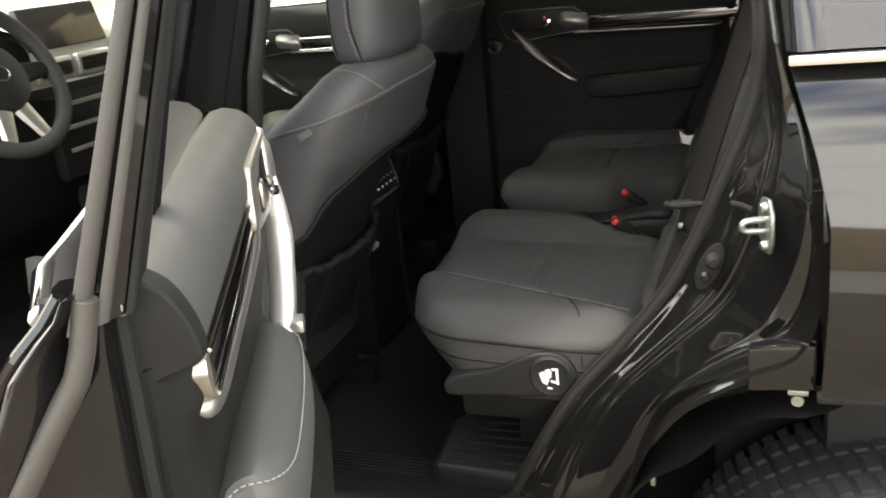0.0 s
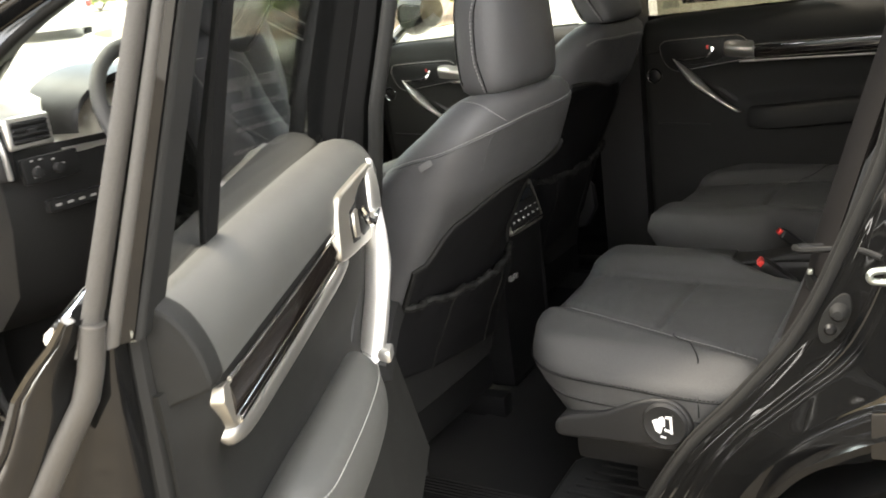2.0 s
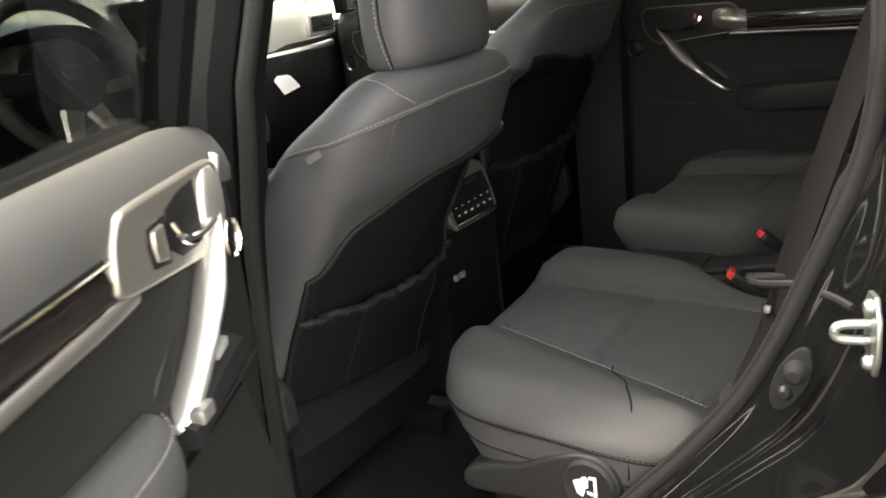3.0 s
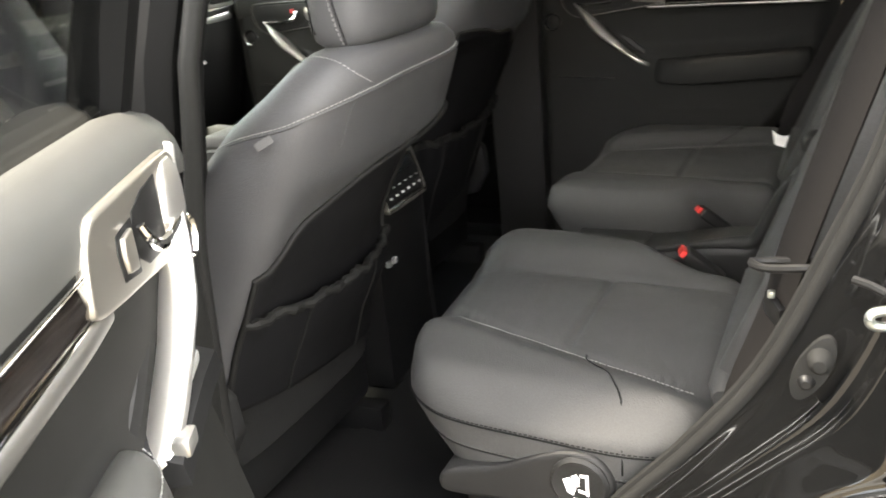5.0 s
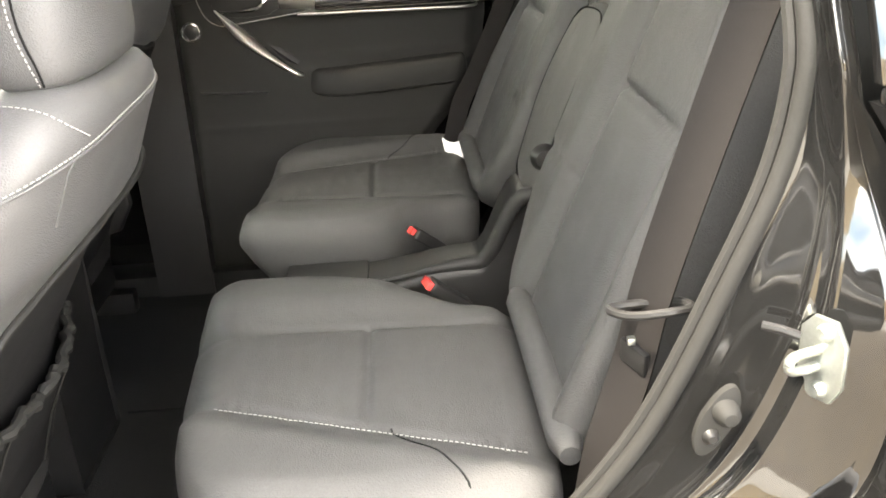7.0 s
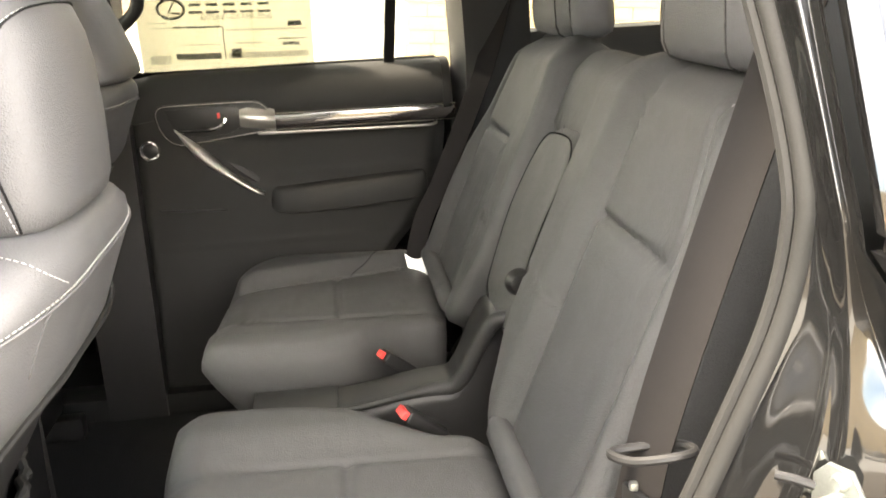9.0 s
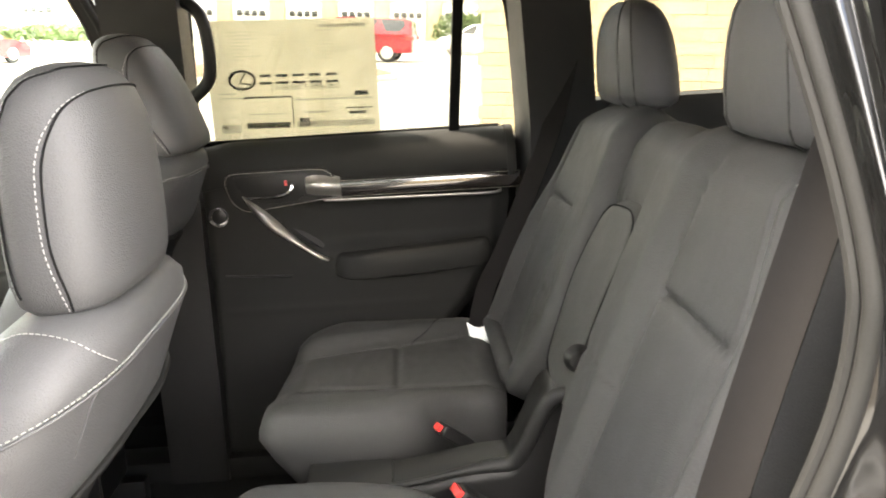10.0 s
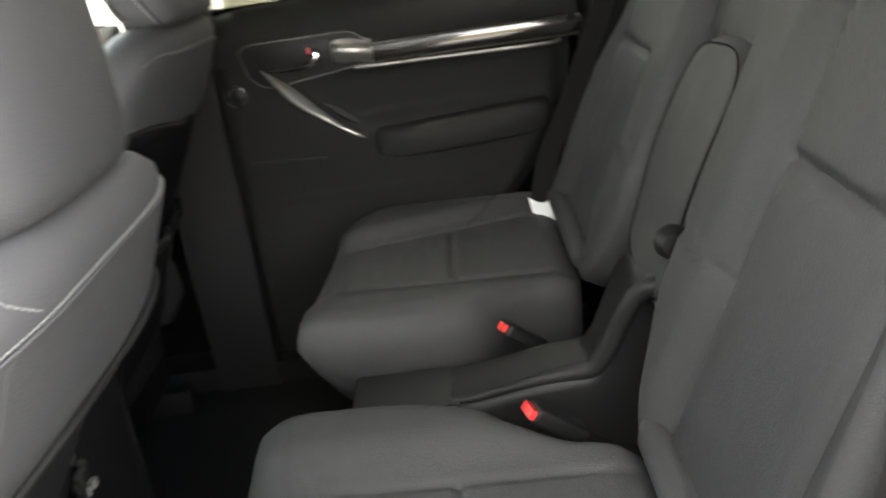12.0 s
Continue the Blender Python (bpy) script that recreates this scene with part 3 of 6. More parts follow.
part("far_quarter_glass", grid(lambda u, v: Vector((0.40 + 1.3 * u, 0.755 - 0.1 * v, 1.42 + 0.33 * v)), 2, 2, 0.004, (0, 1, 0)), TINT, suv, "tinted quarter window")
part("rear_window", grid(lambda u, v: Vector((1.82 - 0.16 * v, -0.72 + 1.44 * u, 1.35 + 0.38 * v)), 2, 2, 0.004, (1, 0, 0)), TINT_DARK, suv, "dark tinted rear window")
part("belt_guide", merge(box(0.335, 0.365, 0.655, 0.685, 1.47, 1.56, 0.008)), PLASTIC_DARK, suv)
part("grab_handle", tube(curve([(-0.53, 0.665, 1.70), (-0.475, 0.645, 1.685), (-0.447, 0.635, 1.64), (-0.447, 0.65, 1.54), (-0.475, 0.67, 1.50), (-0.53, 0.68, 1.465)], 30), [0.019] * 4 + [0.014] * 23 + [0.019] * 4, 10), PLASTIC_DARK, suv, "black grab handle on the pillar")
part("windscreen", grid(lambda u, v: Vector((-2.15 + 0.88 * v + 0.1 * (2 * u - 1) ** 2, -0.74 + 1.48 * u, 1.17 + 0.53 * v)), 10, 4, 0.004, (0, 0, 1)), GLASS, suv)
part("cowl", box(-3.0, -2.02, -0.80, 0.80, 0.75, 1.16, 0.06, 3), PAINT, suv, "black bonnet")
fo = curve([(-1.05, -0.66, 1.66), (-1.22, -0.70, 1.61), (-1.363, -0.735, 1.548), (-1.488, -0.75, 1.48), (-1.600, -0.755, 1.400), (-1.672, -0.755, 1.293), (-1.72, -0.755, 1.18), (-1.752, -0.755, 1.064), (-1.775, -0.755, 0.9), (-1.79, -0.755, 0.68), (-1.74, -0.755, 0.60)], 44)
part("front_seal", tube(fo, 0.013, 10, up=(0, 1, 0)), RUBBER, suv, "rubber weatherstrip of the front opening")
part("hinge_pillar", grid(lambda u, v: (lambda p: p + Vector((-0.16 * u, -0.015 - 0.10 * step(0.2, 1.0, u), 0.05 * u * step(1.3, 1.45, p.z))))(fo[min(44, int(v * 44))]), 12, 44), JAMB, suv, "black painted hinge pillar")
part("kick_trim", grid(lambda u, v: (lambda p: p + Vector((-0.01 - 0.03 * u, 0.012 + 0.06 * u, 0.0)))(fo[min(44, int(v * 44))]), 6, 44), PLASTIC_DARK, suv)
for z, x in ((0.82, -1.86), (1.13, -1.80), (1.26, -1.77)):
    part("door_hinge", merge(box(x - 0.03, x + 0.02, -0.86, -0.80, z, z + 0.05, 0.006), shifted(lathe([(0.010, 0), (0.010, 0.07)], 12, "z"), x + 0.012, -0.845, z - 0.01)), JAMB, suv)

# rear wheel
wheel = new("wheel")
wheel.parent = suv
wheel["label"] = "black rubber tyre with blocky tread on a dark alloy rim"
BASE[wheel.name] = BASE[suv.name]
TR = 0.405
prof = [(0.27, -0.93), (0.31, -0.945), (0.365, -0.94), (0.394, -0.925), (TR, -0.90), (TR + 0.002, -0.79), (TR, -0.69), (0.394, -0.665), (0.34, -0.655), (0.27, -0.66)]
part("tyre", shifted(lathe(prof, 72), WX, 0, WZ), TYRE, wheel, "worn black tyre")
blocks = []
for k in range(96):
    q = 2 * math.pi * k / 96
    for j, y in enumerate((-0.905, -0.865, -0.815, -0.765, -0.715, -0.68)):
        qq = q + (0.03 if j % 2 else 0.0)
        b = box(-0.0085, 0.0085, -0.017, 0.017, -0.006, 0.007, 0.0)
        c, s = math.cos(qq), math.sin(qq)
        rr = TR - (0.004 if j in (0, 5) else 0)
        mv(b, lambda p: Vector((WX + rr * c + p.z * c - (p.x + 0.2 * p.y) * s, y + p.y, WZ + rr * s + p.z * s + (p.x + 0.2 * p.y) * c)))
        blocks.append(b)
part("tread", merge(*blocks), TYRE, wheel, kind="stuff")
part("rim", shifted(lathe([(0.27, -0.925), (0.255, -0.93), (0.245, -0.90), (0.1, -0.87), (0.06, -0.89), (0.002, -0.89)], 48), WX, 0, WZ), SILVER, wheel)

# the rest of the body, away from the open door
part("front_fender", merge(box(-3.15, -1.96, 0.70, 0.88, 0.42, 1.10, 0.05, 3), box(-3.15, -1.98, -0.88, -0.72, 0.74, 1.10, 0.05, 3), box(-3.22, -3.05, -0.86, 0.86, 0.38, 0.95, 0.06, 3)), PAINT, suv, "black front wings and bumper")
part("rear_lower_body", merge(box(1.02, 1.90, -0.88, -0.70, 0.42, 0.95, 0.04, 3), box(1.02, 1.95, 0.70, 0.88, 0.42, 1.0, 0.04, 3), box(1.84, 1.98, -0.86, 0.86, 0.40, 0.80, 0.05, 3)), PAINT, suv, "black rear bumper and sides")
for wx, sy in ((-2.42, -1), (-2.42, 1), (WX, 1)):
    w2 = part("wheel", mv(lathe(prof, 56), lambda c: Vector((wx + c.x, sy * -c.y if sy > 0 else c.y, WZ + c.z))), TYRE, suv, "black tyre")
    part("rim", mv(lathe([(0.27, -0.925), (0.255, -0.93), (0.1, -0.87), (0.002, -0.89)], 32), lambda c: Vector((wx + c.x, sy * -c.y if sy > 0 else c.y, WZ + c.z))), SILVER, w2)

# ---- doors: one design in (u along from the hinge side, w inwards, z) ----
DOOR_REAR = [(0.748, 1.37), (0.752, 1.28), (0.752, 1.20), (0.742, 1.12), (0.71, 1.04), (0.66, 0.965), (0.59, 0.885), (0.51, 0.79), (0.46, 0.69), (0.44, 0.62)]


def rear_u(z, out=0.0):
    for (ua, za), (ub, zb) in zip(DOOR_REAR, DOOR_REAR[1:]):
        if zb <= z <= za:
            return ua + (ub - ua) * (za - z) / (za - zb) + out
    return (DOOR_REAR[0][0] if z > 1 else DOOR_REAR[-1][0]) + out


def build_door(door, to, full, divider=True):
    """Fills a rear door: to(u, w, z) lays it into the car. full: its shell, edge and window frame are in view; closed
    doors take darker pads and handle surround for shade.
    """
    M = lambda bm: mv(bm, lambda c: to(c.x, c.y, c.z))
    P = lambda bm: mv(bm, lambda c: to(c.x, c.z, c.y))      # prisms drawn in (u, z), thick along w
    # lower trim panel
    def panel(u, v):
        z = 0.60 + 0.68 * v
        a, b = -0.01, rear_u(z) + (0.014 if full else -0.01)
        uu = a + (b - a) * u
        w = 0.045 + 0.012 * step(0.93, 1.1, z) - 0.028 * step(0.94, 1.0, u) - 0.03 * step(0.06, 0.0, u)
        w -= 0.02 * step(1.09, 1.14, z) * step(1.25, 1.2, z) * step(0.2, 0.35, uu) * step(0.78, 0.7, uu)
        w += 0.002 * math.exp(-((z - 0.965) / 0.006) ** 2)
        return Vector((uu, w, z))
    part("trim_panel", M(grid(panel, 60, 90, 0.04, (0, 1, 0))), PANEL, door, "black moulded door trim")
    if full:
     part("pocket_panel", M(grid(lambda u, v: Vector((0.10 + 0.42 * u - 0.10 * u * v, 0.058 + 0.035 * (1 - v) + 0.004 * math.sin(math.pi * u), 0.865 + 0.175 * v)), 24, 12, 0.012, (0, 1, 0))), PANEL, door, "sloping grey plastic pocket panel")
     # flat dark sheet in place of the shaded pocket opening
     part("pocket_shade", M(grid(lambda u, v: Vector((0.10 + 0.40 * u, 0.066 + 0.004 * v, 0.775 + 0.088 * v)), 8, 4, 0.01, (0, 1, 0))), PLASTIC_DARK, door, "flat dark sheet for the shade in the door pocket")
     part("map_pocket", M(grid(lambda u, v: Vector((0.06 + 0.42 * u, 0.052 + 0.045 * math.sin(math.pi * u) ** 0.6 * (1 - 0.2 * v) + 0.004, 0.62 + 0.16 * v)), 24, 8, 0.01, (0, 1, 0))), PLASTIC, door, "hard plastic door pocket")
    # padded upper roll
    sec = [(-0.012, 1.30), (-0.006, 1.333), (0.003, 1.341), (0.018, 1.3435), (0.034, 1.339), (0.047, 1.328), (0.057, 1.311), (0.062, 1.292), (0.06, 1.276), (0.045, 1.270), (-0.012, 1.270)] if full else [(-0.035, 1.36), (-0.02, 1.372), (0.004, 1.372), (0.026, 1.362), (0.044, 1.343), (0.052, 1.330), (0.056, 1.318), (0.062, 1.292), (0.06, 1.276), (0.045, 1.270), (-0.03, 1.270)]
    def roll(u):
        k = 1.0 - 0.5 * step(0.03, -0.015, u) ** 2
        up = 0.012 * step(0.1, 0.0, u)
        sl = 0.02 * step(0.5, 0.75, u) if full else 0.0
        return [Vector((u, -0.03 + (w + 0.03) * k + sl * step(0.05, 0.0, w), z - up)) for w, z in sec]
    # one door-top pad in two materials: closed doors get the shaded one
    part("upper_pad", M(loft([roll(-0.02 + 0.764 * i / 40) for i in range(41)])), PAD if full else PANEL, door, "soft grey padded door top" if full else "soft door top, darker copy for shade", sharp=50)
    cap = [(0.022, 1.30), (0.026, 1.334), (0.032, 1.342), (0.040, 1.339), (0.050, 1.330), (0.059, 1.313), (0.0645, 1.293), (0.063, 1.278), (0.04, 1.270), (0.018, 1.264)] if full else [(-0.035, 1.36), (-0.02, 1.374), (0.006, 1.374), (0.029, 1.364), (0.047, 1.345), (0.059, 1.320), (0.064, 1.292), (0.062, 1.262), (0.03, 1.262), (-0.03, 1.262)]
    part("pad_end_cap", M(loft([[Vector((u, 0.03 + (w - 0.03) * k, 1.30 + (z - 1.30) * k)) for w, z in [(q.x, q.y) for q in curve([(a, b, 0) for a, b in cap], 44, True)]] for u, k in ((0.738, 1.0), (0.752, 1.0), (0.758, 0.97), (0.760, 0.9))])), PANEL, door, "dark moulded end cap")
    # trim strip
    part("wood_strip", M(loft([[Vector((u, 0.05, 1.234 + 0.002)), Vector((u, 0.060, 1.237)), Vector((u, 0.063, 1.252)), Vector((u, 0.060, 1.267)), Vector((u, 0.05, 1.269))] for u in (0.335, 0.45, 0.6, 0.72 if full else 0.765)])), WOOD, door, "dark glossy wood inlay")
    part("strip_chrome_top", M(tube([(0.33, 0.062, 1.271), (0.53, 0.064, 1.271), (0.722 if full else 0.765, 0.062, 1.270)], 0.0018 if full else 0.0028, 8)), CHROME, door, "bright chrome line")
    part("strip_chrome_bottom", M(tube([(0.33, 0.061, 1.234), (0.53, 0.062, 1.234), (0.715 if full else 0.765, 0.061, 1.233)], 0.0018, 8)), CHROME, door)
    if full:
        part("strip_end", P(prism([(0.712, 1.267), (0.731, 1.268), (0.735, 1.257), (0.727, 1.238), (0.719, 1.230), (0.711, 1.231)], 0.045, 0.0605, 0.002)), SATIN, door, "satin metal end piece")
    part("strip_lower_bead", M(tube(curve([(0.722, 0.046, 1.226), (0.70, 0.057, 1.222), (0.6, 0.060, 1.223), (0.45, 0.062, 1.226), (0.36, 0.062, 1.227), (0.30, 0.059, 1.228)], 24), [0.004, 0.006, 0.0075] + [0.0085] * 22 if full else [0.0035] * 25, 12, up=(0, 1, 0), flat=0.55)), GUNMETAL, door, "broad satin band under the inlay" if full else "satin metal bead")
    # inner handle bezel
    bez = [(0.072, 1.288), (0.084, 1.303), (0.11, 1.3065), (0.2, 1.307), (0.285, 1.3065), (0.308, 1.303), (0.325, 1.290), (0.334, 1.270), (0.338, 1.250), (0.332, 1.236), (0.29, 1.228), (0.22, 1.220), (0.15, 1.212), (0.115, 1.212), (0.088, 1.232), (0.075, 1.262)]
    # same satin surround on every door; closed doors take dark plastic for shade
    bz = part("handle_bezel", P(prism([(q.x, q.y) for q in curve([(a, b, 0) for a, b in bez], 56, True)], 0.05, 0.0665, 0.005, 3)), SATIN if full else PLASTIC_DARK, door, "satin silver handle surround" if full else "handle surround, darkened for the shaded far side")
    if not full:
        part("bezel_edge", M(tube([(u, 0.0675, z) for u, z in inset([(q.x, q.y) for q in curve([(a, b, 0) for a, b in bez], 70, True)], 0.003)], 0.0008, 6, True, up=(0, 1, 0))), GUNMETAL, bz, "thin bright edge")
    lw = 0.096
    mouth = [(0.148, 1.297), (0.19, 1.294), (0.224, 1.285), (0.233, 1.272), (0.231, 1.247), (0.206, 1.232), (0.165, 1.230), (0.150, 1.240)] if full else [(lw, 1.295), (0.2, 1.298), (0.262, 1.296), (0.272, 1.28), (0.266, 1.249), (0.235, 1.232), (0.170, 1.228), (lw + 0.03, 1.236), (lw + 0.005, 1.27)]
    part("handle_recess", P(prism(mouth, 0.06, 0.0680, 0.002)), PLASTIC_DARK, bz, "dark recess of the door handle")
    band = [(0.108, 1.300, 0.012), (0.108, 1.290, 0.026), (0.110, 1.272, 0.031), (0.113, 1.254, 0.032), (0.118, 1.236, 0.029), (0.125, 1.220, 0.022), (0.135, 1.209, 0.013)]
    if full:
        # flat dark plate paints the shadow line round the lock tab
        part("lock_tab_shade", P(prism([(0.230, 1.282), (0.270, 1.279), (0.274, 1.262), (0.270, 1.240), (0.230, 1.234)], 0.06, 0.0677, 0.001)), PLASTIC_DARK, bz, "dark plate for the shadow line round the lock tab")
        part("lock_tab", P(prism([(0.241, 1.277), (0.264, 1.275), (0.267, 1.261), (0.264, 1.245), (0.241, 1.241)], 0.062, 0.0715, 0.003, 3)), SATIN, bz, "satin lock tab")
        part("bezel_front_band", M(tube([(u, 0.066, z) for u, z, r in band], [r for u, z, r in band], 16, up=(0, 1, 0), flat=0.34)), SILVER, bz, "broad rounded satin band")
    part("handle_lever", M(tube(curve([(0.125, 0.074, 1.246), (0.165, 0.078, 1.245), (0.205, 0.080, 1.248), (0.225, 0.079, 1.258), (0.232, 0.075, 1.275)], 16), [0.004] * 6 + [0.0055] * 6 + [0.004] * 5, 8)), CHROME, bz, "chrome inside door lever")
    if not full:
        part("lock_knob", P(prism([(0.212, 1.270), (0.218, 1.270), (0.218, 1.282), (0.212, 1.282)], 0.066, 0.0705, 0.001)), RED, bz, "small red lock marker")
    if not full:
        part("bezel_shoulder", M(loft([[Vector((u, 0.05 + h * math.sin(math.pi * t), 1.231 + 0.072 * t + d)) for t in np.linspace(0, 1, 10)] + [Vector((u, 0.04, 1.231 + 0.072 * t + d)) for t in (0.9, 0.5, 0.1)] for u, h, d in ((0.262, 0.026, 0.0), (0.28, 0.033, 0.0), (0.30, 0.034, -0.002), (0.322, 0.030, -0.006), (0.342, 0.022, -0.010))])), GUNMETAL, bz, "rounded satin silver cap")
    # pull handle
    pull = curve([(0.060, 0.052, 1.303), (0.098, 0.058, 1.264), (0.135, 0.066, 1.224), (0.170, 0.071, 1.187), (0.210, 0.072, 1.150), (0.250, 0.070, 1.117), (0.282, 0.065, 1.093), (0.300, 0.058, 1.084)], 36)
    def grip(cs, rs):
        bm = tube([(c.x, 0.0, c.z) for c in cs], rs, 14, up=(0, 1, 0))
        mid = lambda z: min(cs, key=lambda c: abs(c.z - z)).y
        return mv(bm, lambda c: Vector((c.x, mid(c.z) + c.y * 1.8, c.z)))
    part("upper_grip", M(grip(pull[:15], [(0.0075 if full else 0.003) + (0.003 if full else 0.008) * step(0 if full else 6, 14, i) for i in range(15)])), SILVER, door, "satin upper end of the handle")
    taper = [0.0095, 0.0105, 0.011, 0.011, 0.0108, 0.0105, 0.010] + [0.0098] * 13 + [0.0095, 0.009, 0.008, 0.006]
    part("pull_handle", M(grip(pull[13:], taper if full else [r * (1.15 - 0.62 * step(3, 14, i)) for i, r in enumerate(taper)])), SILVER, door, "bright satin metal pull handle")
    part("handle_back", M(tube([c + Vector((0.024, -0.030, 0.004)) for c in pull], 0.014, 8, up=(0, 1, 0))), PLASTIC_DARK, door)
    # armrest
    arm = curve([(0.305, 0.03), (0.318, 0.072), (0.36, 0.096), (0.46, 0.104), (0.59, 0.104), (0.65, 0.099), (0.682, 0.082), (0.692, 0.058), (0.692, 0.03), (0.5, 0.01), (0.34, 0.01)], 72, True)
    arm2 = [(p.x, p.y) for p in [Vector((q[0], q[1], 0)) for q in arm]]
    za = 1.112 if full else 1.088
    zt = lambda u, w: za + 0.018 * step(0.3, 0.72, u) - 0.02 * step(0.07, 0.0, w) + 0.012 * math.sin(math.pi * step(0.0, 0.11, w))
    # on closed doors the armrest takes the darker material to stand for shade
    rest = part("armrest", M(mv(pad(arm2, [(0.010, lambda u, w: zt(u, w) - 0.060), (0.002, lambda u, w: zt(u, w) - 0.055), (0.0, lambda u, w: zt(u, w) - 0.045), (0, lambda u, w: zt(u, w) - 0.03), (0.004, lambda u, w: zt(u, w) - 0.008), (0.012, lambda u, w: zt(u, w) - 0.001)], zt, 8), lambda c: Vector((c.x, c.y if full else 0.03 + (c.y - 0.03) * 0.72, c.z)))), PAD if full else PANEL, door, "padded leather armrest with pale stitching" if full else "padded armrest, darker copy for shade")
    sl = inset(arm2, 0.004)[6:52]
    if full:
        part("stitching", M(stitches([Vector((u, w, zt(u, w) - 0.004)) for u, w in sl])), THREAD, rest)
    if full:
        part("switch_panel", M(loft([[Vector((u + a, w, z + e)) for a, w, e in ((-0.004, 0.05, 0.012), (0.0, 0.088, 0.0), (0.006, 0.094, -0.016), (0.006, 0.05, -0.02))] for u, z in ((0.145, 1.116), (0.19, 1.114), (0.235, 1.106), (0.275, 1.096), (0.30, 1.088))])), PLASTIC_DARK, door, "dark sloping switch panel", sharp=30)
    if full:
        part("window_switch", M(mv(box(-0.017, 0.017, -0.010, 0.010, -0.005, 0.006, 0.003), lambda c: Vector((0.185 + c.x, 0.070 + c.y, 1.121 + c.z - 0.16 * c.x)))), GREYBIT, door, "grey window switch")
    if full:
        part("switch_trim", M(box(0.262, 0.292, 0.078, 0.094, 1.088, 1.104, 0.004)), SILVER, door, "small silver trim tip")
    part("speaker_ring", P(mv(lathe([(0.0215, 0.0), (0.0245, 0.0), (0.0245, 0.011), (0.023, 0.013), (0.0215, 0.009)], 36, "z"), lambda c: Vector((0.05 + c.x, 1.203 + c.y, 0.048 + c.z)))), CHROME, door, "round tweeter with a chrome ring")
    part("speaker_grille", P(mv(lathe([(0.0005, 0.012), (0.012, 0.011), (0.0218, 0.007), (0.0218, 0.0)], 28, "z"), lambda c: Vector((0.05 + c.x, 1.203 + c.y, 0.048 + c.z)))), PLASTIC_DARK, door)
    part("pocket_lip", M(tube([(0.05, 0.058, 1.058), (0.12, 0.062, 1.055), (0.21, 0.062, 1.050)], 0.003, 6)), PLASTIC, door)
    # window frame, divider and glass
    fr = (lambda z: 0.33 * max(0.0, z - 1.345)) if full else (lambda z: 0.25 * max(0.0, z - 1.36))
    g0 = -0.012 if full else -0.014
    def bar(pts, u0, u1, w0, w1):
        return loft([[Vector((u + a, b + fr(z), z)) for a, b in ((u0, w0), (u1, w0), (u1, w1), (u0, w1))] for u, z in pts])
    if full:
        zz = [1.325 + 0.40 * i / 16 for i in range(17)]
        def strip(f0, f1, proud, z):
            k = (z - 1.345) / 0.16
            a, b = Vector((0.796 - 0.020 * k, 0.003 + 0.056 * k)), Vector((0.768 - 0.024 * k, 0.038 + 0.048 * k))
            p, q = a.lerp(b, f0), a.lerp(b, f1)
            n = Vector((0.78, 0.62)) * proud
            pts = [p + n * 0.5, p.lerp(q, 0.2) + n, p.lerp(q, 0.8) + n, q + n * 0.5, q - Vector((0.03, 0.0)), p - Vector((0.03, 0.0))]
            return [Vector((c.x, c.y, z)) for c in pts]
        for nm, f0, f1, pr, m, lb in (("frame_outer_rubber", 0.02, 0.30, 0.004, SEALGREY, "thick grey rubber weatherstrip"), ("window_frame", 0.28, 0.44, -0.004, PAINT, "black window frame"), ("frame_inner_rubber", 0.42, 0.62, 0.003, SEALGREY, "rubber weatherstrip"), ("frame_gloss_strip", 0.62, 0.86, 0.0, PAINT, "glossy black frame strip"), ("glass_run", 0.85, 1.0, 0.003, RUBBER, "")):
            part(nm, M(loft([strip(f0, f1, pr, z) for z in zz])), m, door, lb, sharp=50)
    else:
        frame_rear = [(0.775, 1.35), (0.765, 1.50), (0.745, 1.65), (0.72, 1.72)]
        part("window_frame", M(bar(frame_rear, 0.008, 0.05, -0.035, -0.004)), PLASTIC_DARK, door, "black window frame", sharp=25)
        part("glass_run", M(tube([(u + 0.006, -0.012 + fr(z), z) for u, z in frame_rear], 0.008, 8, up=(0, 1, 0))), RUBBER, door)
        part("frame_inner_rubber", M(tube([(u + 0.034, -0.002 + fr(z), z) for u, z in frame_rear], 0.009, 10, up=(0, 1, 0))), RUBBER, door, "rubber weatherstrip")
    if divider:
        part("window_divider", M(bar([(0.578, 1.33), (0.592, 1.50), (0.60, 1.72)], 0.0, 0.030, -0.008, 0.016) if full else bar([(0.605, 1.35), (0.630, 1.70)], 0.0, 0.024, -0.03, 0.006)), MATT, door, "black window divider bar", sharp=25)
    part("front_frame", M(bar([(0.0, 1.33), (0.02, 1.72)], 0.0, 0.038, -0.03, 0.012) if full else bar([(-0.03, 1.36), (0.0, 1.72)], 0.0, 0.035, -0.06, 0.0)), MATT, door, sharp=25)
    part("top_frame", M(tube([(0.0, 0.115, 1.72), (0.3, 0.12, 1.735), (0.71, 0.13, 1.72)] if full else [(0.0, 0.07, 1.765), (0.3, 0.085, 1.785), (0.76, 0.08, 1.765)], 0.025, 8)), PLASTIC_DARK, door)
    part("belt_rubber", M(tube([(-0.02, -0.014, 1.338), (0.4, -0.012, 1.341), (0.6, -0.008, 1.341), (0.755, 0.012, 1.341)] if full else [(-0.02, -0.022, 1.368), (0.4, -0.022, 1.370), (0.73, -0.022, 1.370)], 0.008, 8)), RUBBER, door)
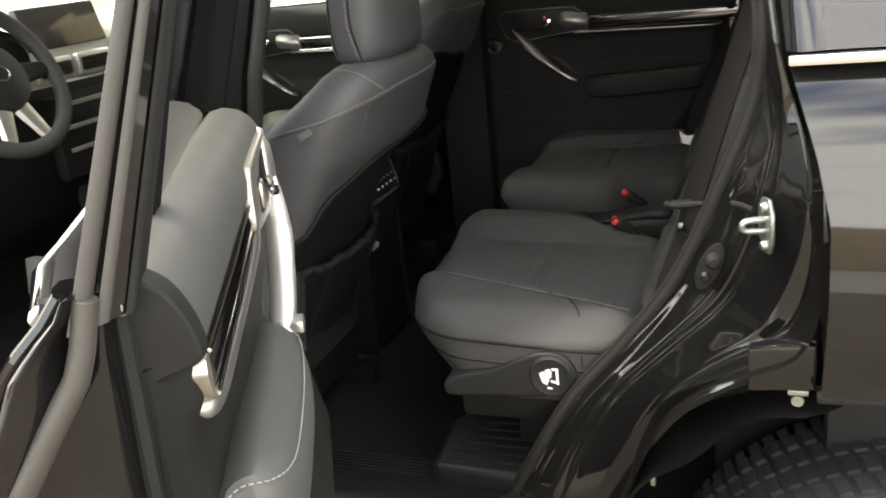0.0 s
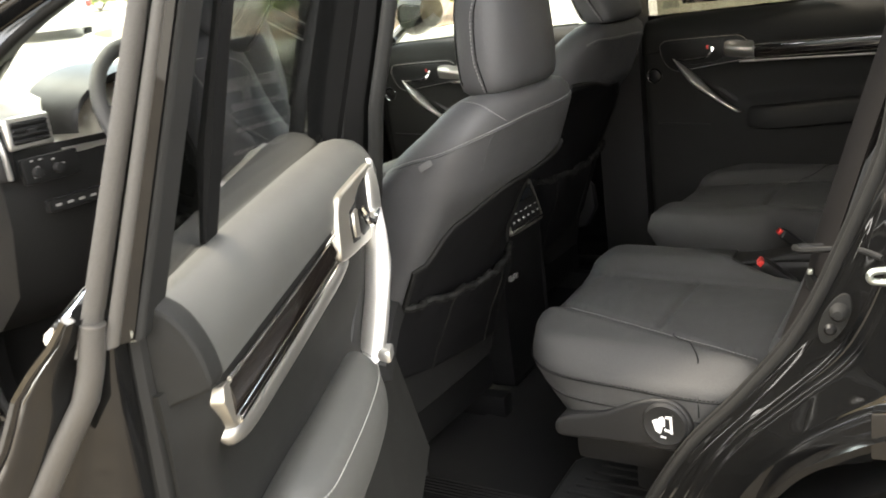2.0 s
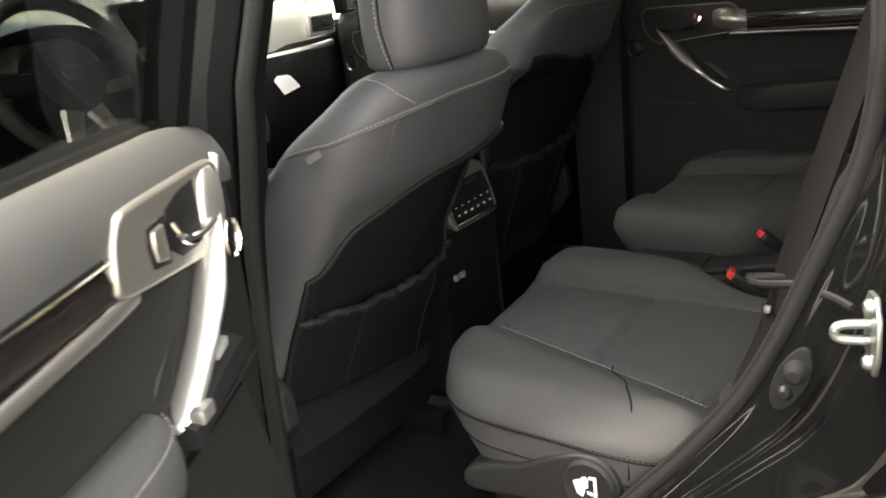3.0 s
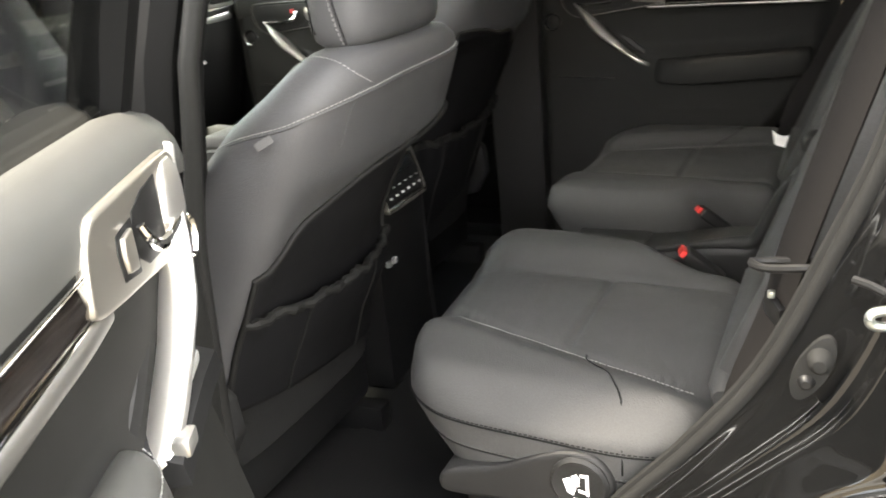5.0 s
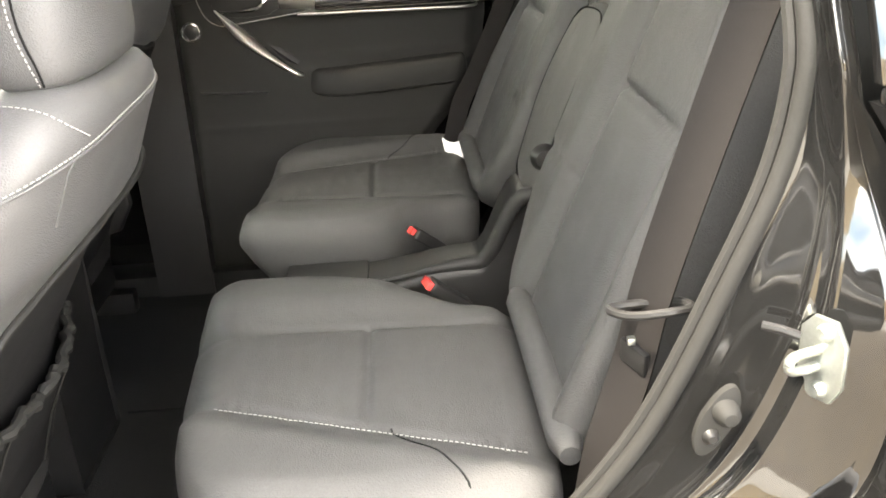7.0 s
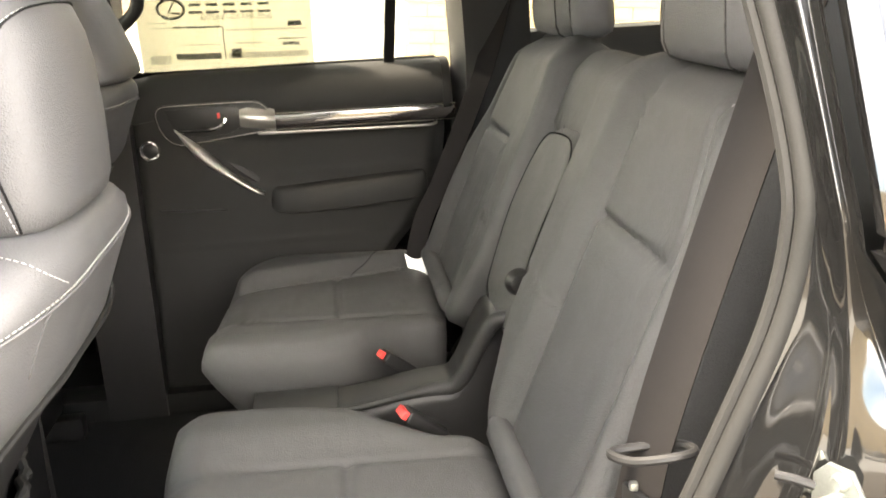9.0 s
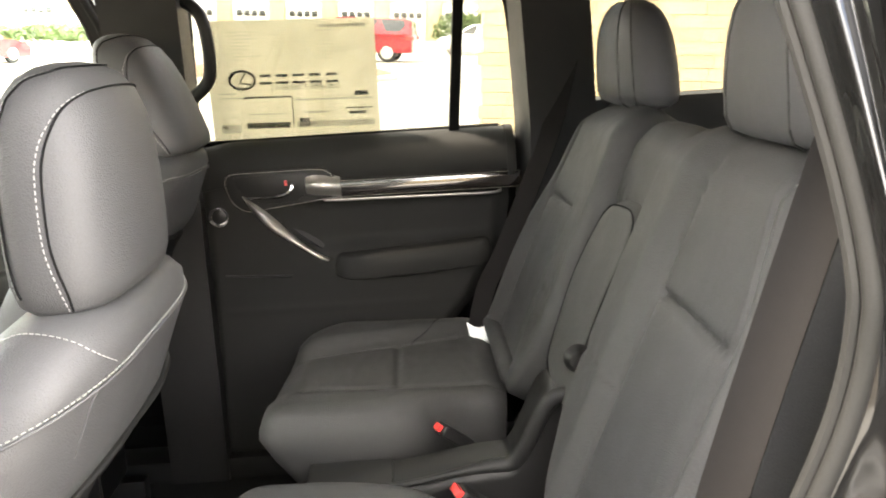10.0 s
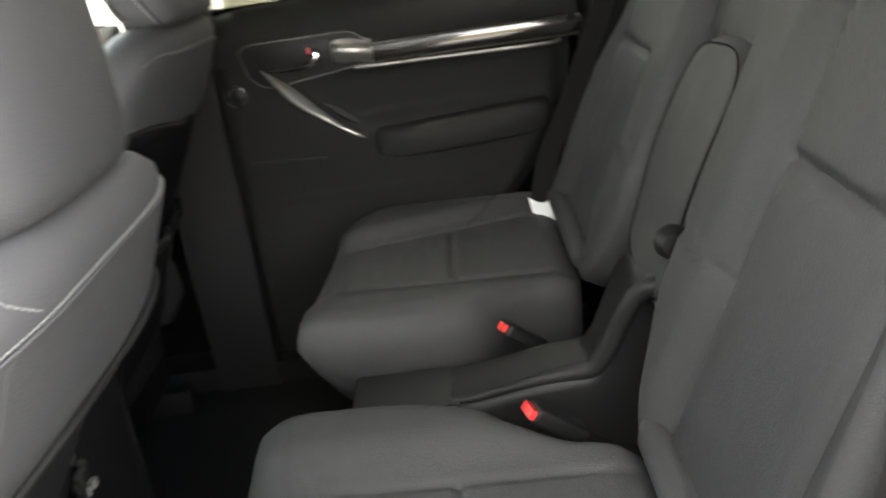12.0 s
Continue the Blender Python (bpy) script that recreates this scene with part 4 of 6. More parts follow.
    pane = part("window_pane", M(grid(lambda u, v: Vector(((0.02 if full else -0.02) + (0.74 if full else 0.81) * u, g0 + 0.030 * full * u + fr(1.32 + 0.4 * v), 1.32 + 0.4 * v)), 4, 4, 0.004, (0, 1, 0))), TINT_NEAR if full else TINT if divider else GLASS, door, "lightly tinted window glass" if divider else "clear window glass")
    pane.visible_shadow = False
    if not full:
        return
    # shell and edge of the open door
    PROF = [(1.345, 0.0), (1.325, -0.023), (1.305, -0.043), (1.272, -0.060), (1.234, -0.090), (1.184, -0.134), (1.15, -0.152), (1.08, -0.166), (0.95, -0.172), (0.5, -0.165)]
    def w_out(z):
        for (za, wa), (zb, wb) in zip(PROF, PROF[1:]):
            if z >= zb:
                return wa + (wb - wa) * min(1.0, max(0.0, (za - z) / (za - zb)))
        return -0.165
    def shell(u, v):
        z = 0.50 + 0.845 * v
        b = rear_u(max(z, 0.62), 0.046)
        uu = -0.03 + (b + 0.03) * u
        return Vector((uu, w_out(z) - 0.022 * step(1.27, 1.345, z) * step(0.8, 0.6, uu), z))
    part("outer_skin", M(grid(shell, 40, 60, 0.008, (0, -1, 0))), PAINT, door, "glossy black outer door skin")
    def edge(u, v):
        z = 0.54 + 0.81 * (1 - v)
        w = w_out(z) + (0.022 - w_out(z)) * u
        out = 0.058 + 0.012 * math.sin(math.pi * min(1.0, u / 0.42)) - 0.006 * step(0.1, 0.25, u) - 0.010 * step(0.42, 0.6, u) - 0.034 * step(0.84, 1.0, u)
        return Vector((rear_u(max(z, 0.62), out - 0.008), w, z))
    part("door_edge", M(grid(edge, 30, 70)), JAMB, door, "black painted door edge", sharp=60)
    SEALW = [(1.36, 0.016), (1.339, 0.010), (1.318, 0.005), (1.295, -0.004), (1.256, -0.032), (1.22, -0.057), (1.18, -0.070), (1.14, -0.077), (1.08, -0.080), (0.5, -0.078)]
    def seal_pt(v, dw, du):
        z = 0.54 + 0.805 * (1 - v)
        for (za, wa), (zb, wb) in zip(SEALW, SEALW[1:]):
            if zb <= z <= za:
                w = wa + (wb - wa) * (za - z) / (za - zb) + dw
        return Vector((rear_u(max(z, 0.62), 0.044 + du), w, z))
    part("edge_seal", M(tube([seal_pt(v / 80, 0, 0) for v in range(81)], [0.0098 + 0.003 * step(0, 20, v) for v in range(81)], 12, up=(0, 1, 0), flat=0.8)), SEALGREY, door, "thick grey rubber door seal")
    part("edge_groove", M(tube([seal_pt(v / 80, -0.021 - 0.004 * step(0, 20, v), -0.004) for v in range(81)], 0.0065, 8, up=(0, 1, 0))), RUBBER, door)
    part("belt_moulding", M(tube([(-0.02, -0.052, 1.330), (0.4, -0.052, 1.332), (0.7, -0.040, 1.332), (0.79, -0.016, 1.336)], [0.010, 0.010, 0.010, 0.008], 10)), CHROME, door, "chrome belt moulding")
    part("outer_belt_rubber", M(tube([(-0.02, -0.032, 1.340), (0.4, -0.032, 1.343), (0.7, -0.020, 1.343), (0.77, -0.004, 1.341)], 0.011, 10)), MATT, door, "black outer belt weatherstrip")
    part("trim_seal", M(tube([edge(0.95, v / 50) + Vector((0.002, 0, 0)) for v in range(51)], 0.008, 8, up=(0, 1, 0))), RUBBER, door)
    part("edge_lip", M(tube([edge(0.0, v / 50) for v in range(51)], 0.005, 8, up=(0, 1, 0))), PAINT, door)
    for w, z in ((-0.012, 1.185), (-0.035, 1.128), (0.004, 1.124)):
        part("edge_plug", M(shifted(lathe([(0.0005, 0.005), (0.0038, 0.004), (0.0054, 0.0), (0.0054, -0.004)], 18, "x"), rear_u(z, 0.036), w - 0.012, z)), PLUG, door, "round pale plug")
    part("latch_slot", M(merge(tube(curve([(0.790, -0.055, 1.162), (0.789, -0.052, 1.152), (0.787, -0.02, 1.150), (0.786, 0.004, 1.156), (0.786, 0.012, 1.172)], 16), 0.0018, 8), tube(curve([(0.790, -0.055, 1.162), (0.788, -0.02, 1.166), (0.787, 0.004, 1.170)], 12), 0.002, 8))), CHROME, door, "chrome-edged latch slot")
    # black block stands for the shaded hole inside the latch slot
    part("latch_hole_shade", M(box(0.76, 0.7915, -0.050, 0.006, 1.154, 1.164, 0.003)), FABRIC, door)
    part("edge_label", M(box(0.776, 0.7815, 0.012, 0.026, 1.138, 1.165, 0.001)), WHITE, door, "small white paper label")
    part("edge_screw", M(shifted(lathe([(0.0005, 0.008), (0.004, 0.008), (0.008, 0.002), (0.008, 0)], 14, "x"), 0.772, 0.024, 1.118), ), ZINC, door)
    part("corner_screw", M(merge(shifted(lathe([(0.0005, 0.012), (0.005, 0.011), (0.007, 0.0)], 12, "x"), 0.765, 0.022, 1.330), box(0.748, 0.770, 0.006, 0.026, 1.322, 1.326, 0.001))), ZINC, door)


DU, DW = Vector((0.449, -0.893, 0)).normalized(), Vector((0.893, 0.449, 0)).normalized()
near_o = Vector((-0.43, -0.88, 0))
near_door = thing("open_rear_door", "open black rear car door with grey padded trim and wood inlay", "car door", (-0.43, -0.88, 0.55), "car doors")
build_door(near_door, lambda u, w, z: near_o + DU * u + DW * w + Vector((0, 0, z)), True)
far_door = thing("far_rear_door", "closed rear car door with black trim and chrome line", "car door", (-0.1, 0.75, 0.6), "car doors")
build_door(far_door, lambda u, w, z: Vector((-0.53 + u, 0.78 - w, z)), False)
far_front = thing("far_front_door", "closed front car door with black trim and silver handle", "car door", (-1.1, 0.75, 0.6), "car doors")
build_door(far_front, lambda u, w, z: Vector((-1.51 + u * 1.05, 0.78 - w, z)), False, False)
FU, FW = Vector((0.5, -0.866, 0)), Vector((0.866, 0.5, 0))
front_o = Vector((-1.80, -0.885, 0))
FM = lambda bm: mv(bm, lambda c: front_o + FU * c.x + FW * c.y + Vector((0, 0, c.z)))
front_door = thing("open_front_door", "open black front car door with dark trim", "car door", (-1.80, -0.885, 0.5), "car doors")
part("outer_skin", FM(grid(lambda u, v: Vector((0.02 + 1.0 * u, -0.13 - 0.03 * math.sin(3 * v), 0.48 + 0.86 * v)), 10, 10, 0.012, (0, -1, 0))), PAINT, front_door)
part("trim_panel", FM(grid(lambda u, v: Vector((0.02 + 0.98 * u, 0.0 + 0.04 * math.sin(math.pi * u) ** 0.5 + 0.02 * step(0.5, 0.8, v), 0.52 + 0.84 * v)), 24, 24, 0.10, (0, 1, 0))), PANEL, front_door)
part("speaker_cover", FM(mv(lathe([(0.0005, 0.02), (0.06, 0.018), (0.085, 0.008), (0.09, 0.0)], 32, "z"), lambda c: Vector((0.17 + c.x, 0.035 + c.z, 0.72 + c.y)))), PLASTIC, front_door)
part("window_frame", FM(merge(tube([(0.05, -0.03, 1.35), (0.3, 0.04, 1.62), (0.5, 0.06, 1.70)], 0.02, 8))), PLASTIC_DARK, front_door)

# price sheet on the far window
def on_glass(x, z, off=0.0):
    return Vector((x, 0.803 - 0.25 * (z - 1.36) - off, z))


sheet = thing("price_sheet", "large cream price sheet taped inside the window", "sticker", (-0.28, 0.77, 1.38))
SH = [(-0.472, 1.652), (-0.083, 1.640), (-0.088, 1.366), (-0.484, 1.374)]


def sh(u, v, off=0.0):
    a = Vector((*SH[0], 0)).lerp(Vector((*SH[1], 0)), u)
    b = Vector((*SH[3], 0)).lerp(Vector((*SH[2], 0)), u)
    p = b.lerp(a, v)
    return on_glass(p.x, p.y, off)


part("plastic_sleeve", grid(lambda u, v: sh(u, v), 6, 6, 0.0008, (0, 1, 0)), PAPER, sheet, "clear plastic sleeve")
def bar_on(u0, u1, v0, v1, m, nm):
    part(nm, grid(lambda u, v: sh(u0 + (u1 - u0) * u, v0 + (v1 - v0) * v, 0.003), 2, 1, 0.0006, (0, 1, 0)), m, sheet)
ring = [sh(0.20 + 0.075 * math.cos(a), 0.515 + 0.075 * math.sin(a), 0.003) for a in np.linspace(0, 2 * math.pi, 32, endpoint=False)]
part("emblem", merge(tube(ring, 0.0035, 6, True, up=(0, 1, 0)), tube([sh(0.22, 0.57, 0.003), sh(0.185, 0.49, 0.003), sh(0.25, 0.48, 0.003)], 0.003, 6, up=(0, 1, 0))), INK, sheet, "grey oval emblem")
for i in range(5):
    bar_on(0.30 + 0.098 * i, 0.376 + 0.098 * i, 0.475, 0.497, INK, "emblem_bar")
    bar_on(0.305 + 0.098 * i, 0.37 + 0.098 * i, 0.535, 0.557, INK, "emblem_bar")
tx = letters("EXPERIENCE AMAZING", 0.016)
part("slogan", mv(tx, lambda c: sh(0.57 + c.x / 0.40, 0.425 + c.y / 0.27, 0.003)), INK, sheet, "grey printed slogan")
rnd = random.Random(4)
for i in range(9):
    for k in range(3):
        u0 = 0.13 + 0.25 * k + rnd.uniform(0, 0.03)
        bar_on(u0, u0 + rnd.uniform(0.08, 0.2), 0.68 + 0.028 * i, 0.686 + 0.028 * i, INKL, "printed_line")
bar_on(0.68, 0.95, 0.93, 0.955, INKL, "printed_line")
for u0, u1, v0, v1, m in ((0.05, 0.16, 0.40, 0.41, INKL), (0.05, 0.2, 0.36, 0.37, INKL), (0.2, 0.48, 0.36, 0.375, INK), (0.22, 0.46, 0.22, 0.228, INKL), (0.2, 0.46, 0.10, 0.15, INK), (0.5, 0.97, 0.33, 0.345, INKL), (0.5, 0.97, 0.10, 0.15, INKL), (0.8, 0.97, 0.25, 0.26, INK), (0.86, 0.94, 0.36, 0.40, INK), (0.82, 0.92, 0.2, 0.225, INK), (0.52, 0.58, 0.1, 0.18, INK), (0.55, 0.7, 0.22, 0.235, INKL), (0.05, 0.17, 0.07, 0.14, INKL), (0.48, 0.486, 0.1, 0.36, INK)):
    bar_on(u0, u1, v0, v1, m, "printed_block")

# ---- rear seats: s = -1 the near one, +1 the far one ----
def bolster_line(x):
    """Where the seam between the middle and the outer bolster runs."""
    return 0.538 + 0.34 * (max(-0.29, min(0.11, x)) + 0.067)


def ztop(x, ay):
    """Top of a rear cushion; ay is the distance from the car's middle line."""
    z = 0.917 - 0.03 * x
    sb = bolster_line(x)
    z += 0.024 * step(sb, sb + 0.07, ay) + 0.024 * step(0.285, 0.20, ay)
    z += groove(ay, sb - 0.004, 0.006, 0.006) + groove(ay, 0.283, 0.007, 0.004)
    if 0.28 < ay < sb:
        z += groove(x, -0.075, 0.007, 0.005) + 0.004 * math.sin(math.pi * (ay - 0.283) / 0.24) * step(-0.3, -0.2, x)
    z -= 0.022 * step(0.645, 0.71, ay) + 0.012 * step(-0.27, -0.335, x)
    return z + 0.0014 * noise.noise(Vector((x * 14, ay * 14, 3))) + 0.0007 * noise.noise(Vector((x * 45, ay * 30, 8)))


CUSH = curve([(-0.325, 0.14, 0), (-0.330, 0.20, 0), (-0.322, 0.32, 0), (-0.313, 0.44, 0), (-0.300, 0.55, 0), (-0.268, 0.635, 0), (-0.208, 0.69, 0), (-0.12, 0.71, 0), (0.0, 0.715, 0), (0.08, 0.705, 0), (0.125, 0.675, 0), (0.14, 0.60, 0), (0.143, 0.45, 0), (0.14, 0.30, 0), (0.12, 0.235, 0), (0.05, 0.215, 0), (0.0, 0.185, 0), (-0.05, 0.14, 0), (-0.14, 0.115, 0), (-0.27, 0.113, 0)], 160, True)
CUSH = [(p.x, p.y) for p in CUSH]
BUP, BFR, BO = Vector((0.387, 0, 0.922)), Vector((-0.922, 0, 0.387)), Vector((0.147, 0, 0.93))


def back_at(ay, s, c):
    return BO + BUP * s + BFR * c + Vector((0, ay, 0))


def cback(ay, s):
    c = 0.0
    ti = 0.288
    to = 0.532 - 0.05 * step(0.35, 0.55, s)
    c += 0.022 * step(to, to + 0.06, ay) + 0.018 * step(ti, ti - 0.06, ay)
    c += groove(ay, to, 0.005, 0.007) + groove(ay, ti, 0.005, 0.007)
    if ti < ay < to:
        c += groove(s, 0.344, 0.006, 0.009) + (0.006 * step(0.342, 0.30, s) * step(0.0, 0.12, s) * step(ti, ti + 0.03, ay) * step(to, to - 0.03, ay))
    if ay < ti:
        c += groove(s, 0.205 + 0.02 * (ti - ay), 0.005, 0.006)
    c -= 0.03 * step(0.50, 0.57, s)
    return c


BACK = [(p.x, p.y) for p in curve([(0.20, 0.0, 0), (0.16, 0.06, 0), (0.128, 0.13, 0), (0.124, 0.25, 0), (0.126, 0.40, 0), (0.135, 0.50, 0), (0.165, 0.555, 0), (0.23, 0.572, 0), (0.38, 0.57, 0), (0.46, 0.56, 0), (0.505, 0.53, 0), (0.54, 0.46, 0), (0.58, 0.34, 0), (0.612, 0.20, 0), (0.622, 0.08, 0), (0.60, -0.02, 0), (0.45, -0.05, 0), (0.28, -0.04, 0)], 160, True)]


def head_ring(h, hw, hd, e=2.6, n=40):
    out = []
    for k in range(n):
        q = 2 * math.pi * k / n
        c, s = math.cos(q), math.sin(q)
        out.append((hd * math.copysign(abs(c) ** (2 / e), c), hw * math.copysign(abs(s) ** (2 / e), s), h))
    return out


HT = (0.0, 0.012, 0.05, 0.13, 0.28, 0.45, 0.62, 0.76, 0.87, 0.945, 0.985, 1.0)
HW = (0.80, 0.91, 0.975, 1.0, 0.99, 0.955, 0.90, 0.82, 0.70, 0.53, 0.34, 0.15)
HD = (0.30, 0.65, 0.90, 1.0, 1.0, 0.98, 0.93, 0.84, 0.70, 0.51, 0.30, 0.12)
HWF = (0.80, 0.91, 0.975, 1.0, 0.995, 0.97, 0.93, 0.87, 0.78, 0.63, 0.43, 0.2)
HDF = (0.32, 0.68, 0.92, 1.02, 1.05, 1.06, 1.04, 0.97, 0.83, 0.62, 0.38, 0.15)


def headrest_mesh(cx, cy, cz, hh, hw, hd, lean_x, e=2.7, full=False):
    """A padded headrest, as rings from its foot to its crown."""
    rows = []
    for t, kw, kd in zip(HT, HWF if full else HW, HDF if full else HD):
        rows.append([Vector((cx + x + lean_x * (t - 0.5), cy + y, cz - hh + 2 * hh * t)) for x, y, _ in head_ring(0, hw * kw, hd * kd, e)])
    return rows


def rear_seat(s):
    near = s < 0
    seat = thing("passenger_seat", "black leather rear seat with raised bolsters" + (" beside the open door" if near else " beside the closed door"), "car seat", (0.0, s * 0.41, 0.56), "rear seats")
    Y = lambda bm: mv(bm, lambda c: Vector((c.x, s * c.y, c.z)))
    zb = lambda z: (lambda x, ay: z)
    def cushion():
        side = [(0.02, 0.785), (0.004, 0.80), (0.0, 0.85), (0.0, 0.888), (0.003, lambda x, a: min(0.902, ztop(x, a) - 0.018)), (0.012, lambda x, a: ztop(x, a) - 0.013), (0.024, lambda x, a: ztop(x, a) - 0.006), (0.036, lambda x, a: ztop(x, a) - 0.002), (0.048, ztop)]
        bm = pad(CUSH, side, ztop, 56, (-0.08, 0.41))
        for v in bm.verts:                                  # the front tucks in below
            k = step(0.90, 0.785, v.co.z) * step(-0.12, -0.26, v.co.x)
            v.co.x += 0.06 * k
        return bm
    cu = part("cushion", Y(cushion()), LEATHER, seat, "black leather seat cushion, gently creased", sharp=70)
    o0, o1 = inset(CUSH, 0.0), inset(CUSH, 0.050)
    i0 = min(range(160), key=lambda i: abs(o1[i][0] + 0.29) + abs(o1[i][1] - 0.2))
    run = [(i0 + k) % 160 for k in range(76)]
    run = [i for i in run if o1[i][1] > 0.15 and not (o1[i][0] > 0.10 and o1[i][1] < 0.62)]
    tuck = lambda x, z: x + 0.06 * step(0.90, 0.785, z) * step(-0.12, -0.26, x)
    for zs_, m_ in ((0.893, FABRIC), (0.858, LEATHER_SIDE)):
        low = [Vector((tuck(o0[i][0], zs_), o0[i][1], zs_ - 0.010 * step(-0.1, 0.1, o0[i][0]))) for i in run]
        part("lower_seam", Y(tube(low, 0.0011, 6)), FABRIC, cu)
        part("lower_stitching", Y(stitches([p_ + Vector((0, 0.0005, 0.0035)) for p_ in low])), m_, cu)
    part("bolster_stitching", Y(stitches([Vector((x, bolster_line(x) + 0.002, ztop(x, bolster_line(x) + 0.002) + 0.001)) for x in np.linspace(-0.262, 0.11, 40)])), THREAD if near else LEATHER, cu)
    branch = [(-0.047 + 0.05 * step(0.535, 0.62, a) + 0.035 * step(0.60, 0.69, a), a) for a in np.linspace(0.535, 0.668, 18)]
    part("bolster_seam", Y(tube([Vector((x, a, ztop(x, a) + 0.0003)) for x, a in branch] + [(0.040, 0.690, 0.908), (0.043, 0.7105, 0.892), (0.043, 0.713, 0.860)], 0.0013, 6)), FABRIC, cu)
    part("rear_roll", Y(tube([Vector((0.144, y, 0.938 - 0.02 * abs(y - 0.43))) for y in np.linspace(0.24, 0.64, 14)], [0.012] + [0.021] * 12 + [0.012], 12)), LEATHER, seat)
    part("seat_base", Y(merge(box(-0.19, 0.12, 0.18, 0.66, 0.72, 0.80, 0.015), box(-0.1, 0.10, 0.22, 0.62, 0.55, 0.73, 0.01))), PLASTIC_DARK, seat)
    cover = curve([(-0.192, 0.800, 0), (-0.192, 0.822, 0), (-0.165, 0.836, 0), (-0.11, 0.849, 0), (-0.06, 0.872, 0), (-0.02, 0.885, 0), (0.015, 0.881, 0), (0.034, 0.855, 0), (0.032, 0.828, 0), (0.01, 0.810, 0), (-0.04, 0.803, 0), (-0.12, 0.799, 0), (-0.17, 0.796, 0)], 60, True)
    side = part("side_cover", Y(mv(prism([(p.x, p.y) for p in cover], 0.66, 0.722, 0.008, 3), lambda c: Vector((c.x, c.z, c.y)))), PLASTIC, seat, "black plastic recliner cover")
    part("recliner_dial", Y(shifted(lathe([(0.036, 0.0), (0.036, 0.008), (0.032, 0.012), (0.027, 0.010), (0.001, 0.010)], 32), -0.006, 0.716, 0.846)), PLASTIC, side, "round lever boss")
    if near:
        ic = merge(mv(prism([(-0.019, 0.006), (-0.010, 0.010), (-0.002, -0.006), (-0.006, -0.016), (-0.014, -0.012)], 0, 0.001, 0), lambda c: c),
                   prism([(-0.008, 0.012), (-0.001, 0.016), (0.003, 0.010), (0.002, -0.002), (-0.003, -0.002)], 0, 0.001, 0),
                   prism([(0.004, 0.017), (0.015, 0.017), (0.015, -0.014), (0.011, -0.014), (0.011, 0.013), (0.004, 0.013)], 0, 0.001, 0),
                   prism([(0.001, -0.006), (0.010, -0.008), (0.010, -0.012), (0.001, -0.010)], 0, 0.001, 0),
                   prism([(-0.006, -0.02), (0.003, -0.021), (0.003, -0.024), (-0.006, -0.023)], 0, 0.001, 0))
        part("fold_symbol", Y(mv(ic, lambda c: Vector((-0.007 + c.x * 0.92, 0.7275 + c.z, 0.847 + c.y * 0.92)))), WHITE, side, "white seat-folding symbol")
    # backrest
    sd = [(0.035, -0.125), (0.008, -0.11), (0.0, -0.07), (0.0, -0.035), (0.004, lambda a, q: cback(a, q) - 0.016), (0.013, lambda a, q: cback(a, q) - 0.005), (0.024, cback)]
    bm = pad(BACK, sd, cback, 60, (0.40, 0.27))
    bk = part("backrest", mv(bm, lambda c: (lambda p: Vector((p.x, s * p.y, p.z)))(back_at(c.x, c.y, c.z))), LEATHER, seat, "black leather backrest", sharp=70)
    pts = [back_at(0.535 - 0.05 * step(0.35, 0.55, q), q, cback(0.535 - 0.05 * step(0.35, 0.55, q), q) + 0.001) for q in np.linspace(0.08, 0.53, 40)]
    part("back_stitching", Y(stitches([p + Vector((0, 0.008, 0)) for p in pts])), THREAD if near else LEATHER_SIDE, bk)
    # headrest
    hr = part("headrest", Y(loft(headrest_mesh(0.420, 0.362, 1.532, 0.098, 0.160, 0.060, -0.01))), LEATHER_SIDE, seat, "rounded leather headrest", sharp=70)
    rows = headrest_mesh(0.420, 0.362, 1.532, 0.100, 0.1615, 0.0612, -0.01)
    for k in (14, 17, 23, 26):
        part("headrest_seam", Y(tube([r[k] + Vector((0.0006, 0, 0)) for r in rows[1:-1]], 0.0014, 6)), LEATHER, hr)
    for dy in (-0.06, 0.06):
        part("headrest_post", Y(tube([(0.395, 0.372 + dy, 1.40), (0.428, 0.372 + dy, 1.47)], 0.006, 10)), CHROME, seat)
    return seat


rear_seat(-1)
far_seat = rear_seat(1)
# middle section and folded armrest of the far seat
mid = [(p.x, p.y) for p in curve([(-0.10, 0.02, 0), (-0.118, 0.2, 0), (-0.118, 0.42, 0), (-0.11, 0.525, 0), (-0.07, 0.558, 0), (0.0, 0.562, 0), (0.09, 0.56, 0), (0.135, 0.53, 0), (0.14, 0.3, 0), (0.135, 0.03, 0), (0.05, 0.01, 0)], 80, True)]
cm = lambda y, q: -0.018 - 0.02 * step(0.5, 0.56, q) - 0.02 * step(0.415, 0.39, q)
part("middle_back", mv(pad(mid, [(0.03, -0.12), (0.0, -0.08), (0.003, lambda a, q: cm(a, q) - 0.016), (0.012, lambda a, q: cm(a, q) - 0.004), (0.022, cm)], cm, 14, (0.0, 0.3)), lambda c: back_at(c.x, c.y, c.z)), LEATHER, far_seat, "leather middle section", sharp=70)
armo = [(p.x, p.y) for p in curve([(-0.112, 0.12, 0), (-0.116, 0.28, 0), (-0.108, 0.37, 0), (-0.06, 0.415, 0), (0.02, 0.418, 0), (0.09, 0.40, 0), (0.115, 0.34, 0), (0.115, 0.2, 0), (0.10, 0.10, 0), (0.0, 0.075, 0), (-0.09, 0.08, 0)], 80, True)]
ca = lambda y, q: -0.004 + 0.010 * math.sin(math.pi * step(0.06, 0.45, q))
